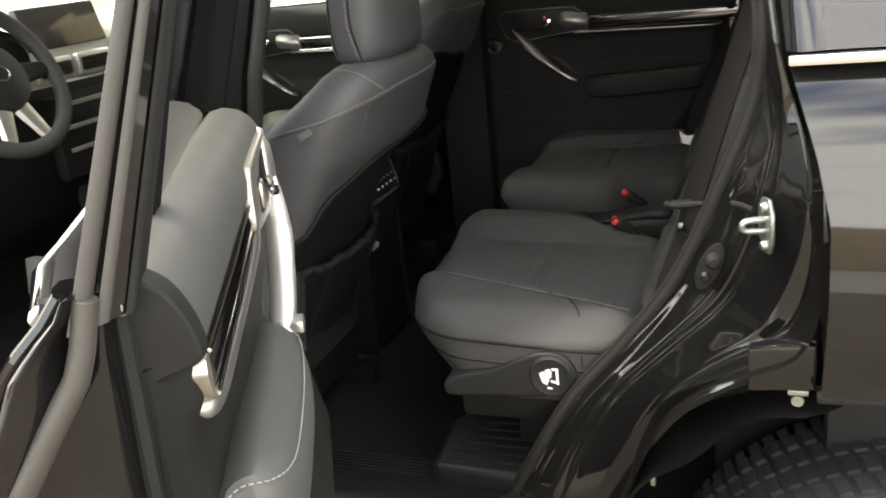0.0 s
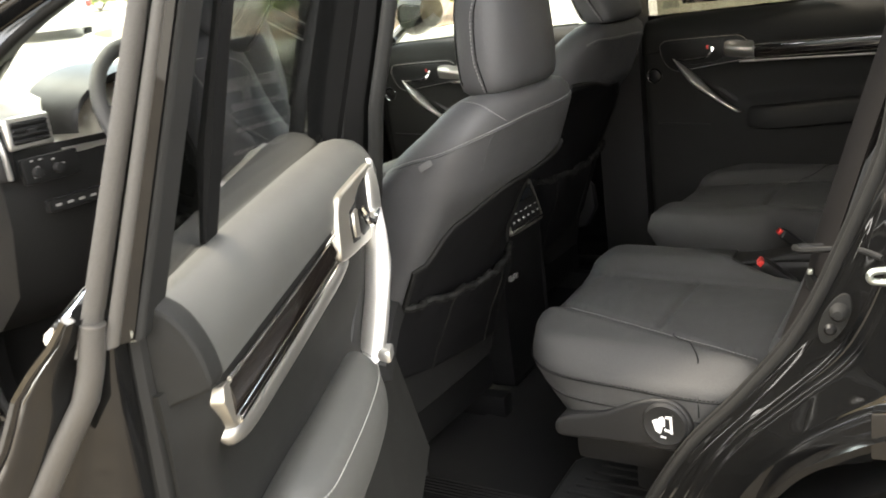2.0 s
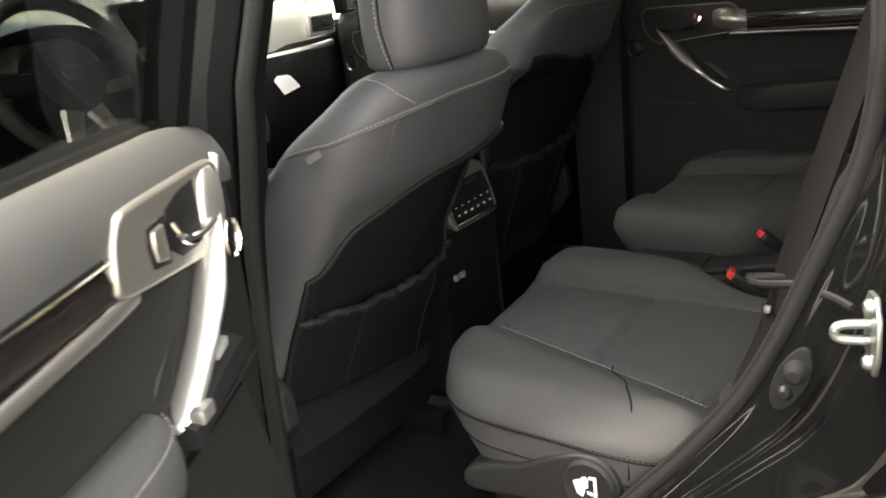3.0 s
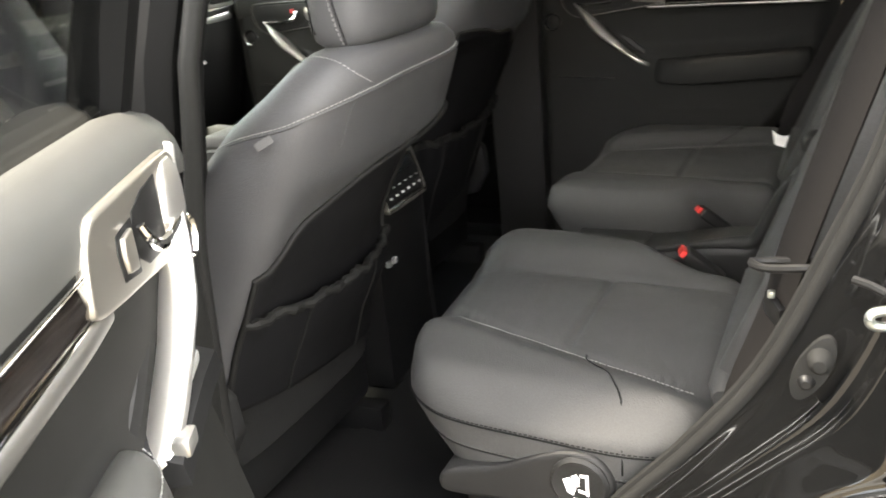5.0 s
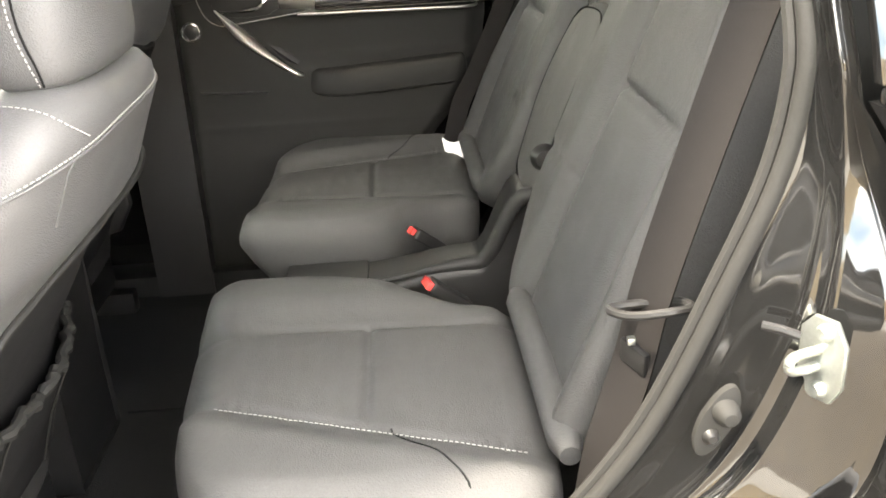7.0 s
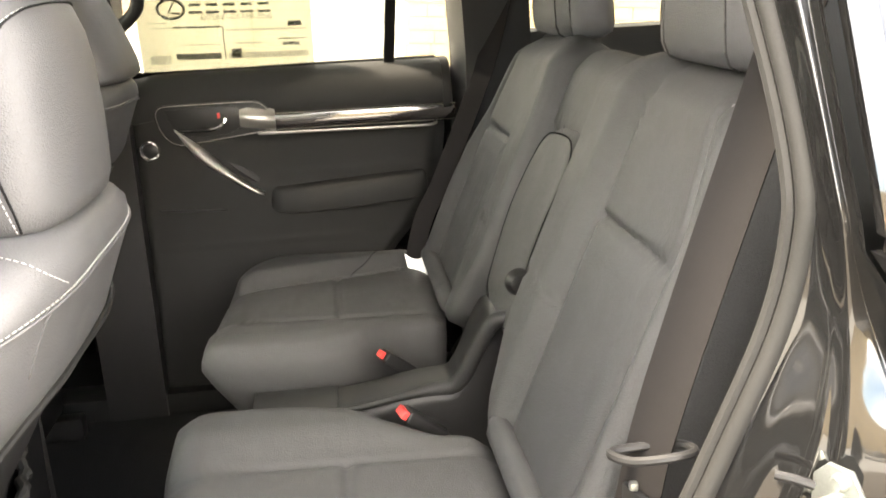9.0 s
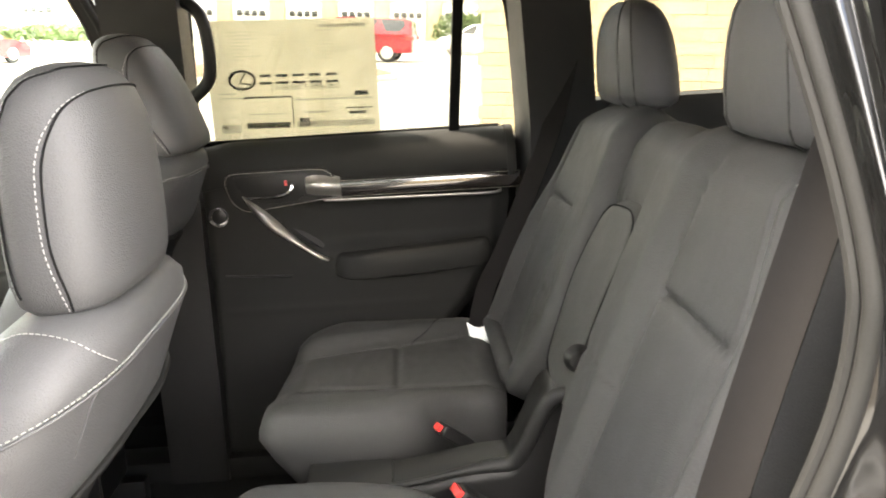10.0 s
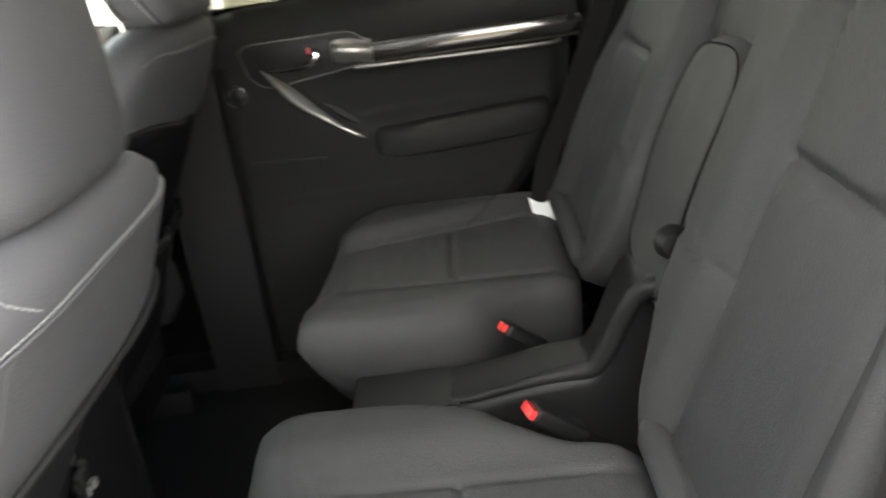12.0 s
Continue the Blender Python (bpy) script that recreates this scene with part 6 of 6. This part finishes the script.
part("screen", mv(box(-0.012, 0.012, -0.145, 0.145, -0.055, 0.055, 0.008, 2), lambda c: Vector((-1.46 + c.x - 0.25 * c.z, -0.015 + c.y, 1.422 + c.z))), SCREEN, dash, "wide dark navigation screen")
part("knob_panel", box(-1.455, -1.437, -0.745, -0.60, 1.225, 1.285, 0.005), PLASTIC_DARK, dash)
for y in (-0.715, -0.66):
    part("round_knob", mv(lathe([(0.002, 0.014), (0.011, 0.013), (0.013, 0.0)], 18, "x"), lambda c: c + Vector((-1.437, y, 1.25))), PLASTIC, dash)
part("switch_plate", box(-1.465, -1.444, -0.70, -0.52, 1.15, 1.18, 0.004), PLASTIC_DARK, dash)
for i in range(5):
    part("button_mark", box(-1.444, -1.442, -0.685 + 0.032 * i, -0.670 + 0.032 * i, 1.162, 1.168, 0), GREYBIT, dash)
part("centre_panel", mv(box(-0.02, 0.02, -0.15, 0.13, -0.12, 0.1, 0.01, 2), lambda c: Vector((-1.435 + c.x, c.y - 0.01, 1.15 + c.z))), PLASTIC_DARK, dash)
for z in (1.10, 1.16, 1.22):
    part("silver_row", box(-1.416, -1.412, -0.13, 0.11, z, z + 0.012, 0.002), SILVER, dash)
part("instrument_hood", grid(lambda u, v: Vector((-1.60 + 0.20 * v + 0.03 * math.sin(math.pi * u) * v, -0.41 - 0.20 * math.cos(math.pi * u), 1.335 + (0.135 - 0.02 * v) * math.sin(math.pi * u) ** 0.7)), 32, 8, 0.016, (0, 0, 1)), PLASTIC_DARK, dash, "dark hood over the instruments", sharp=60)
part("instrument_panel", mv(prism([(-0.185 * math.cos(a), 0.12 * math.sin(a) ** 0.7) for a in np.linspace(0.05, math.pi - 0.05, 20)], 0.0, 0.01, 0.002), lambda c: Vector((-1.53 + c.z - 0.2 * c.y, -0.41 + c.x, 1.335 + c.y))), DARKGLASS, dash, "dark instrument panel")

wheel_ = thing("steering_wheel", "dark leather steering wheel with a silver-ringed hub", "steering wheel", (-1.32, -0.41, 1.34))
SM = Matrix.Translation((-1.32, -0.41, 1.34)) @ pose(0, 0, 0, 0, -24, 0)
W = lambda bm: mv(bm, lambda c: SM @ c)
part("rim", W(tube([(0.0, 0.178 * math.cos(a), 0.178 * math.sin(a)) for a in np.linspace(0, 2 * math.pi, 48, endpoint=False)], 0.0185, 12, True, up=(1, 0, 0))), LEATHER, wheel_)
part("hub", W(mv(lathe([(0.0005, 0.028), (0.05, 0.026), (0.082, 0.014), (0.092, -0.03)], 32, "x"), lambda c: c)), PLASTIC, wheel_)
part("emblem_ring", W(tube([(0.026, 0.024 * math.cos(a), 0.018 * math.sin(a)) for a in np.linspace(0, 2 * math.pi, 28, endpoint=False)], 0.0025, 6, True, up=(1, 0, 0))), CHROME, wheel_)
for q in (0, 180, 250, 290):
    a = radians(q)
    part("spoke", W(tube([(-0.005, 0.05 * math.cos(a), 0.05 * math.sin(a)), (-0.004, 0.17 * math.cos(a), 0.17 * math.sin(a))], [0.03, 0.018], 8, up=(1, 0, 0), flat=0.5)), PLASTIC if q in (0, 180) else SILVER, wheel_)
part("column", W(mv(lathe([(0.05, -0.20), (0.05, -0.03)], 20, "x"), lambda c: c)), PLASTIC_DARK, wheel_)
part("stalk", W(tube([(-0.05, 0.03, 0.02), (-0.045, -0.16, 0.05)], 0.008, 8)), PLASTIC, wheel_)
tagp = thing("paper_tag", "white paper tag hanging near the gear lever", "tag", (-1.15, 0.07, 1.20))
part("card", mv(prism([(-0.026, 0.014), (-0.017, 0.025), (0.009, 0.025), (0.018, 0.019), (0.038, -0.009), (-0.006, -0.023)], -0.001, 0.001, 0.0005), lambda c: Vector((-1.15 + c.z + 0.5 * c.x, 0.072 + 0.9 * c.x, 1.234 + c.y))), WHITE, tagp)
lev = thing("gear_lever", "black gear lever with a silver collar", "gear lever", (-1.22, 0.0, 1.02))
part("shaft", tube([(-1.22, 0, 1.01), (-1.2, 0, 1.12)], 0.012, 10), CHROME, lev)
part("knob", mv(lathe([(0.001, -0.04), (0.02, -0.035), (0.026, 0.0), (0.022, 0.035), (0.001, 0.04)], 20, "z"), lambda c: c + Vector((-1.195, 0, 1.14))), LEATHER, lev)
mirror = thing("far_door_mirror", "black door mirror outside the far front window", "mirror", (-1.5, 0.95, 1.4))
part("housing", mv(lathe([(0.001, -0.07), (0.07, -0.06), (0.095, -0.01), (0.10, 0.03)], 28, "x"), lambda c: Vector((-1.46 - c.x * 0.9, 0.99 + c.y * 1.15, 1.47 + c.z * 0.85))), PAINT, mirror)
part("mirror_glass", mv(lathe([(0.0005, 0.0), (0.09, 0.0), (0.09, -0.004)], 28, "x"), lambda c: Vector((-1.447 + c.x, 0.99 + c.y * 1.12, 1.47 + c.z * 0.82))), CHROME, mirror)
part("foot", tube([(-1.5, 0.84, 1.38), (-1.5, 0.93, 1.42)], 0.02, 8), PAINT, mirror)
solo("floor_mat", grid(lambda u, v: Vector((-0.60 + 0.42 * u, -0.60 + 0.46 * v, 0.552 + 0.003 * math.sin(9 * u) * math.sin(7 * v))), 20, 20, 0.006, (0, 0, 1)), CARPET, "black carpet mat on the rear floor", "floor mat", (-0.4, -0.37, 0.55))
solo("floor_mat", grid(lambda u, v: Vector((-0.60 + 0.42 * u, 0.14 + 0.46 * v, 0.552 + 0.003 * math.sin(9 * u) * math.sin(7 * v))), 20, 20, 0.006, (0, 0, 1)), CARPET, "black carpet mat before the far rear seat", "floor mat", (-0.4, 0.37, 0.55))

# ---- outside ----
gd = bmesh.new()
for x, y in ((-1500, -1500), (1500, -1500), (1500, 1500), (-1500, 1500)):
    gd.verts.new((x, y, 0))
gd.faces.new(gd.verts)
ground = solo("ground", gd, CONCRETE, "pale concrete lot", "ground", (0, 0, 0), kind="structure", outside=True)

pavement = solo("pavement", mv(grid(lambda u, v: Vector((-9 + 18 * u, -7.5 + 7.3 * v, 0.012)), 6, 6, 0.012), lambda c: c), BROWN, "brown paved strip beside the car", "pavement", (0, 0, 0), kind="structure", outside=True)


def stone_wall(name, x0, x1, y, h, face, base_label):
    """A wall of coursed stone blocks on a plain core; face is the side its stones look to (-1: -y)."""
    w = thing(name, base_label, "wall", ((x0 + x1) / 2, y, 0), outside=True, kind="structure")
    ox, oy = (x0 + x1) / 2, y
    part("core", box(x0 - ox, x1 - ox, -0.15, 0.15, 0, h, 0.02), STONE, w)
    return w, ox


wall_e, _ox = stone_wall("wall_east", 1.15, 40.0, 12.7, 7.0, -1, "tan split-face stone wall of a building")
wall_w = thing("wall_west", "tan stone building wall behind the car", "wall", (0, -24, 0), outside=True, kind="structure")
part("core", box(-40, 14, -0.2, 0.2, 0, 4.2, 0.02), STONE, wall_w)


def far_car(name, label, cat, at, turn, length, width, height, paint, kind="sedan"):
    """A parked car, built at its own origin, nose towards +x."""
    c = thing(name, label, cat, at, outside=True, turn=turn, group="parked cars")
    L, Wd, H = length, width, height
    if kind == "sedan":
        lower = [(-0.5, 0.42), (-0.495, 0.62), (-0.44, 0.66), (-0.2, 0.66), (0.1, 0.64), (0.3, 0.60), (0.46, 0.52), (0.5, 0.40), (0.49, 0.16), (-0.49, 0.16)]
        upper = [(-0.36, 0.66), (-0.24, 0.93), (-0.12, 1.0), (0.02, 0.99), (0.12, 0.90), (0.25, 0.63)]
    elif kind == "pickup":
        lower = [(-0.5, 0.38), (-0.5, 0.62), (-0.1, 0.64), (0.2, 0.64), (0.47, 0.60), (0.5, 0.5), (0.5, 0.22), (-0.5, 0.22)]
        upper = [(-0.49, 0.62), (-0.475, 0.93), (-0.44, 0.97), (-0.1, 0.98), (-0.06, 1.0), (0.08, 1.0), (0.14, 0.94), (0.22, 0.64)]
    else:
        lower = [(-0.5, 0.40), (-0.49, 0.60), (-0.2, 0.62), (0.2, 0.61), (0.45, 0.56), (0.5, 0.42), (0.5, 0.2), (-0.5, 0.2)]
        upper = [(-0.47, 0.60), (-0.42, 0.92), (-0.36, 0.98), (-0.1, 1.0), (0.06, 0.98), (0.14, 0.9), (0.26, 0.61)]
    lo = loft([[Vector((u * L * (1 - 0.02 * abs(t) ** 3), t * Wd / 2, v * H)) for u, v in lower] for t in (-1, -0.96, 0, 0.96, 1)])
    part("body", lo, paint, c, sharp=50)
    up = loft([[Vector((u * L, t * Wd / 2 * (1 - 0.18 * (v - 0.6) / 0.4), v * H)) for u, v in upper] for t in (-0.93, -0.9, 0, 0.9, 0.93)])
    part("cabin", up, paint, c, sharp=50)
    n = len(upper)
    for sgn in (-1, 1):
        o = [(u, v) for u, v in upper]
        cx, cy = sum(p[0] for p in o) / n, sum(p[1] for p in o) / n
        ws = [(cx + (u - cx) * 0.86, cy + (v - cy) * 0.74) for u, v in o]
        parts = 3 if kind != "sedan" else 2
        us = [p[0] for p in ws]
        for k in range(parts):
            a, b = min(us) + (max(us) - min(us)) * k / parts + 0.006, min(us) + (max(us) - min(us)) * (k + 1) / parts - 0.006
            seg = [(max(a, min(b, u)), v) for u, v in ws]
            fine = []
            for i in range(n):
                (u0, v0), (u1, v1) = ws[i], ws[(i + 1) % n]
                for q in range(12):
                    t = q / 12
                    uu, vv = u0 + (u1 - u0) * t, v0 + (v1 - v0) * t
                    if a <= uu <= b:
                        fine.append((uu, vv))
            if len(fine) < 3:
                continue
            part("side_window", mv(prism(fine, 0, 0.012, 0), lambda p: Vector((p.x * L, sgn * (Wd / 2 * 0.93 * (1 - 0.18 * (p.y - 0.6) / 0.4) + 0.004 + p.z * 0.5), p.y * H))), DARKGLASS, c)
        for ux in (-0.30, 0.30):
            r = 0.33 if kind == "sedan" else 0.40
            wh = part("wheel", shifted(lathe([(0.05, -0.09), (r, -0.085), (r + 0.01, 0.0), (r, 0.085), (0.05, 0.09)], 28), ux * L, sgn * (Wd / 2 - 0.09), r + 0.01), TYRE, c)
            part("rim", shifted(lathe([(0.02, -0.10), (r * 0.3, -0.098), (r * 0.68, -0.092), (r * 0.68, 0.092), (0.02, 0.10)], 20), ux * L, sgn * (Wd / 2 - 0.09), r + 0.01), SILVER, wh)
        part("tail_lamp", box(-0.505 * L, -0.44 * L, sgn * Wd / 2 - 0.12, sgn * Wd / 2 + 0.006 if sgn > 0 else sgn * Wd / 2 + 0.12, 0.5 * H, 0.6 * H, 0.01) if sgn > 0 else box(-0.505 * L, -0.44 * L, -Wd / 2 - 0.006, -Wd / 2 + 0.12, 0.5 * H, 0.6 * H, 0.01), LAMP, c)
        part("door_mirror", box(0.11 * L, 0.15 * L, sgn * (Wd / 2 + 0.08) - 0.08, sgn * (Wd / 2 + 0.08) + 0.08, 0.63 * H, 0.70 * H, 0.03), paint, c)
    part("bumper", box(-0.515 * L, -0.49 * L, -0.47 * Wd, 0.47 * Wd, 0.22 * H, 0.36 * H, 0.02), SILVER if kind == "pickup" else paint, c)
    part("plate", box(-0.517 * L, -0.50 * L, -0.16, 0.16, 0.43 * H, 0.5 * H, 0.004), WHITE, c)
    if kind != "sedan":
        part("rear_window", mv(box(-0.006, 0.006, -0.38 * Wd, 0.38 * Wd, -0.12 * H, 0.12 * H, 0.002), lambda p: Vector((-0.484 * L + p.x + 0.06 * p.z, p.y, 0.79 * H + p.z))), DARKGLASS, c)
    else:
        part("rear_window", mv(box(-0.004, 0.004, -0.36 * Wd, 0.36 * Wd, -0.13 * H, 0.13 * H, 0.002), lambda p: Vector((-0.305 * L + p.x + p.z / H * 0.44 * L, p.y, 0.80 * H + p.z))), DARKGLASS, c)
    return c


far_car("red_coupe", "bright red two-door car parked across the lot", "car", (-15.6, 31.6, 0), 66, 4.6, 1.78, 1.42, REDCAR)
far_car("maroon_pickup", "dark red pickup truck with a canopy over its bed", "pickup", (-2.2, 38.6, 0), 172, 5.7, 1.98, 1.88, MAROON, "pickup")
far_car("white_suv", "white parked sport utility car", "car", (4.3, 49.2, 0), 176, 4.6, 1.85, 1.68, WHITEP, "suv")
far_car("silver_suv", "silver parked sport utility car", "car", (-8.0, 60, 0), 178, 4.7, 1.85, 1.75, SILVERCAR, "suv")
far_car("white_sedan", "pale sedan parked ahead of the car", "car", (-21.5, 13.5, 0), 150, 4.7, 1.82, 1.45, WHITEP)

# service building with garage doors
bld = thing("service_building", "tan building with white garage doors", "building", (-12, 90, 0), outside=True)
part("wall", box(-55, 45, 0.5, 8, 0, 7.5, 0.05), STUCCO, bld)
for i in range(12):
    x = -34 + 5.2 * i
    part("pillar", box(x - 2.6 - 0.7, x - 2.6 + 0.7, 0, 0.6, 0, 7.5, 0.03), STONE, bld)
    d = part("garage_door", box(x - 1.75, x + 1.75, 0.38, 0.48, 0, 3.6, 0.02), WHITEP, bld, "white sectional garage door")
    for k in range(4):
        part("door_window", box(x - 1.45 + 0.75 * k, x - 0.85 + 0.75 * k, 0.34, 0.40, 2.2, 2.75, 0.01), DARKGLASS, d)
    for k in range(1, 5):
        part("panel_joint", box(x - 1.75, x + 1.75, 0.36, 0.385, 0.72 * k - 0.015, 0.72 * k + 0.015, 0), GREYBIT, d)

# kerbed island and planting beds
def island(name, label, pts, at):
    isl = thing(name, label, "kerb", at, outside=True, kind="structure")
    c = [(p.x, p.y) for p in curve([(x - at[0], y - at[1], 0) for x, y in pts], 60, True)]
    part("kerb", prism(c, 0.0, 0.15, 0.02), KERBC, isl)
    part("bed", prism(inset(c, 0.18), 0.1, 0.17, 0.0), MULCH, isl)
    return isl


island("kerb_island", "kerbed traffic island filled with brown mulch", [(-0.2, 26.5), (-1.0, 24.0), (-3.5, 22.8), (-8.0, 23.5), (-9.0, 27), (-6.0, 31.0), (-2.0, 31.0)], (-4, 27, 0))
island("planting_bed", "mulched planting bed with a concrete kerb", [(-7.6, 11.6), (-8.6, 10.2), (-12, 10.0), (-18, 12), (-18, 17), (-12, 17.5), (-8.5, 15.5)], (-12, 13, 0))


def shrub(name, label, at, rx, ry, h, n, leafm, seed, size):
    """A shrub: short limbs and a crown of many small leaves with an uneven outline."""
    rd = random.Random(seed)
    s = thing(name, label, "shrub", at, outside=True, group="shrubs")
    limbs = []
    for k in range(7):
        a = rd.uniform(0, 6.28)
        limbs.append(tube([(0, 0, 0), (0.3 * rx * math.cos(a), 0.3 * ry * math.sin(a), 0.35 * h), (0.7 * rx * math.cos(a), 0.7 * ry * math.sin(a), 0.7 * h)], [0.03, 0.02, 0.008], 6))
    part("limbs", merge(*limbs), BARK, s)
    verts, faces = [], []
    for k in range(n):
        a, b = rd.uniform(0, 6.283), math.acos(rd.uniform(-0.3, 1))
        rr = (0.72 + 0.3 * rd.random()) * (0.85 + 0.28 * noise.noise(Vector((math.cos(a) * 2.3, math.sin(a) * 2.3, b * 2 + seed))))
        p = Vector((rx * rr * math.sin(b) * math.cos(a), ry * rr * math.sin(b) * math.sin(a), max(0.03, 0.42 * h + 0.58 * h * rr * math.cos(b))))
        d = Vector((rd.gauss(0, 1), rd.gauss(0, 1), rd.gauss(0.6, 1))).normalized()
        e = d.orthogonal().normalized()
        q = rd.uniform(0.6, 1.3) * size
        i = len(verts)
        verts += [p - d * q, p + e * q * 0.45, p + d * q, p - e * q * 0.45]
        faces.append((i, i + 1, i + 2, i + 3))
    me = bpy.data.meshes.new("crown")
    me.from_pydata([v[:] for v in verts], [], faces)
    me.materials.append(leafm)
    o = new("crown", me)
    o.parent = s
    o["kind"] = "stuff"
    return s


shrub("shrub", "bright yellow-green rounded shrub in a mulch bed", (-9.3, 12.4, 0.12), 1.2, 1.1, 1.42, 5200, LEAF, 3, 0.05)
shrub("shrub", "yellow-green shrub beside another in the bed", (-11.4, 12.6, 0.12), 1.3, 1.1, 1.4, 3600, LEAF, 5, 0.06)
for i in range(7):
    shrub("hedge_shrub", "dark green clipped hedge shrub at the lot's edge", (-23 + 3.0 * i if i < 4 else 3.5 + 1.5 * (i - 4), 50 + 0.6 * (i % 2) + (4 if i > 3 else 0), 0), 1.9, 1.2, 1.5 if i < 4 else 2.6, 1300, LEAFD, 11 + i, 0.13)
for i in range(5):
    shrub("hedge_shrub", "bright green shrub along the far kerb", (-30 + 2.6 * i, 22 + 1.5 * i, 0), 1.5, 1.1, 1.2, 900, LEAF, 31 + i, 0.12)

# ---- stones of the building wall, courses of split blocks ----
def block_mesh(w, h, d, rd):
    bm = bmesh.new()
    bmesh.ops.create_cube(bm, size=1)
    for v in bm.verts:
        front = v.co.y < 0
        v.co = Vector((v.co.x * (w - 0.005), v.co.y * d + (rd.uniform(-0.008, 0.008) if front else 0), v.co.z * (h - 0.005)))
    bmesh.ops.bevel(bm, geom=[e for e in bm.edges if all(v.co.y < 0 for v in e.verts)], offset=0.006, segments=1, affect="EDGES")
    me = bpy.data.meshes.new("stone")
    bm.to_mesh(me)
    bm.free()
    me.materials.append(STONEB)
    return me


STONEB = mat("split_stone", (0.46, 0.37, 0.24), 0.9, grain=18, bump=0.7, var=0.22, blotch=2.2, dist=0.02)
sn, sl_ = STONEB.node_tree.nodes, STONEB.node_tree.links
s_info, s_map, s_mul = sn.new("ShaderNodeObjectInfo"), sn.new("ShaderNodeMapRange"), sn.new("ShaderNodeMixRGB")
s_map.inputs[3].default_value, s_map.inputs[4].default_value = 0.90, 1.08
s_mul.blend_type = "MULTIPLY"
s_mul.inputs[0].default_value = 1.0
s_ramp = [n for n in sn if n.bl_idname == "ShaderNodeValToRGB"][0]
sl_.new(s_info.outputs["Random"], s_map.inputs[0])
sl_.new(s_ramp.outputs["Color"], s_mul.inputs[1])
sl_.new(s_map.outputs[0], s_mul.inputs[2])
sl_.new(s_mul.outputs["Color"], sn["Principled BSDF"].inputs["Base Color"])
rd = random.Random(21)
COURSE = 0.20
kinds = [(w, [block_mesh(w, COURSE, 0.10, rd) for k in range(3)]) for w in (0.28, 0.40, 0.55, 0.75)]
base_x = (1.15 + 40.0) / 2
count, rest = 0, []
for row in range(24):
    x = 1.15 - rd.uniform(0.0, 0.1) * (row % 2)
    while x < 7.8:
        w, shapes = rd.choice(kinds)
        cx, cz = x + w / 2, COURSE * (row + 0.5)
        x += w
        if count >= 300:
            continue
        count += 1
        st_ = new("stone", rd.choice(shapes))
        st_.parent = wall_e
        st_.location = (cx - base_x, -0.19, cz)
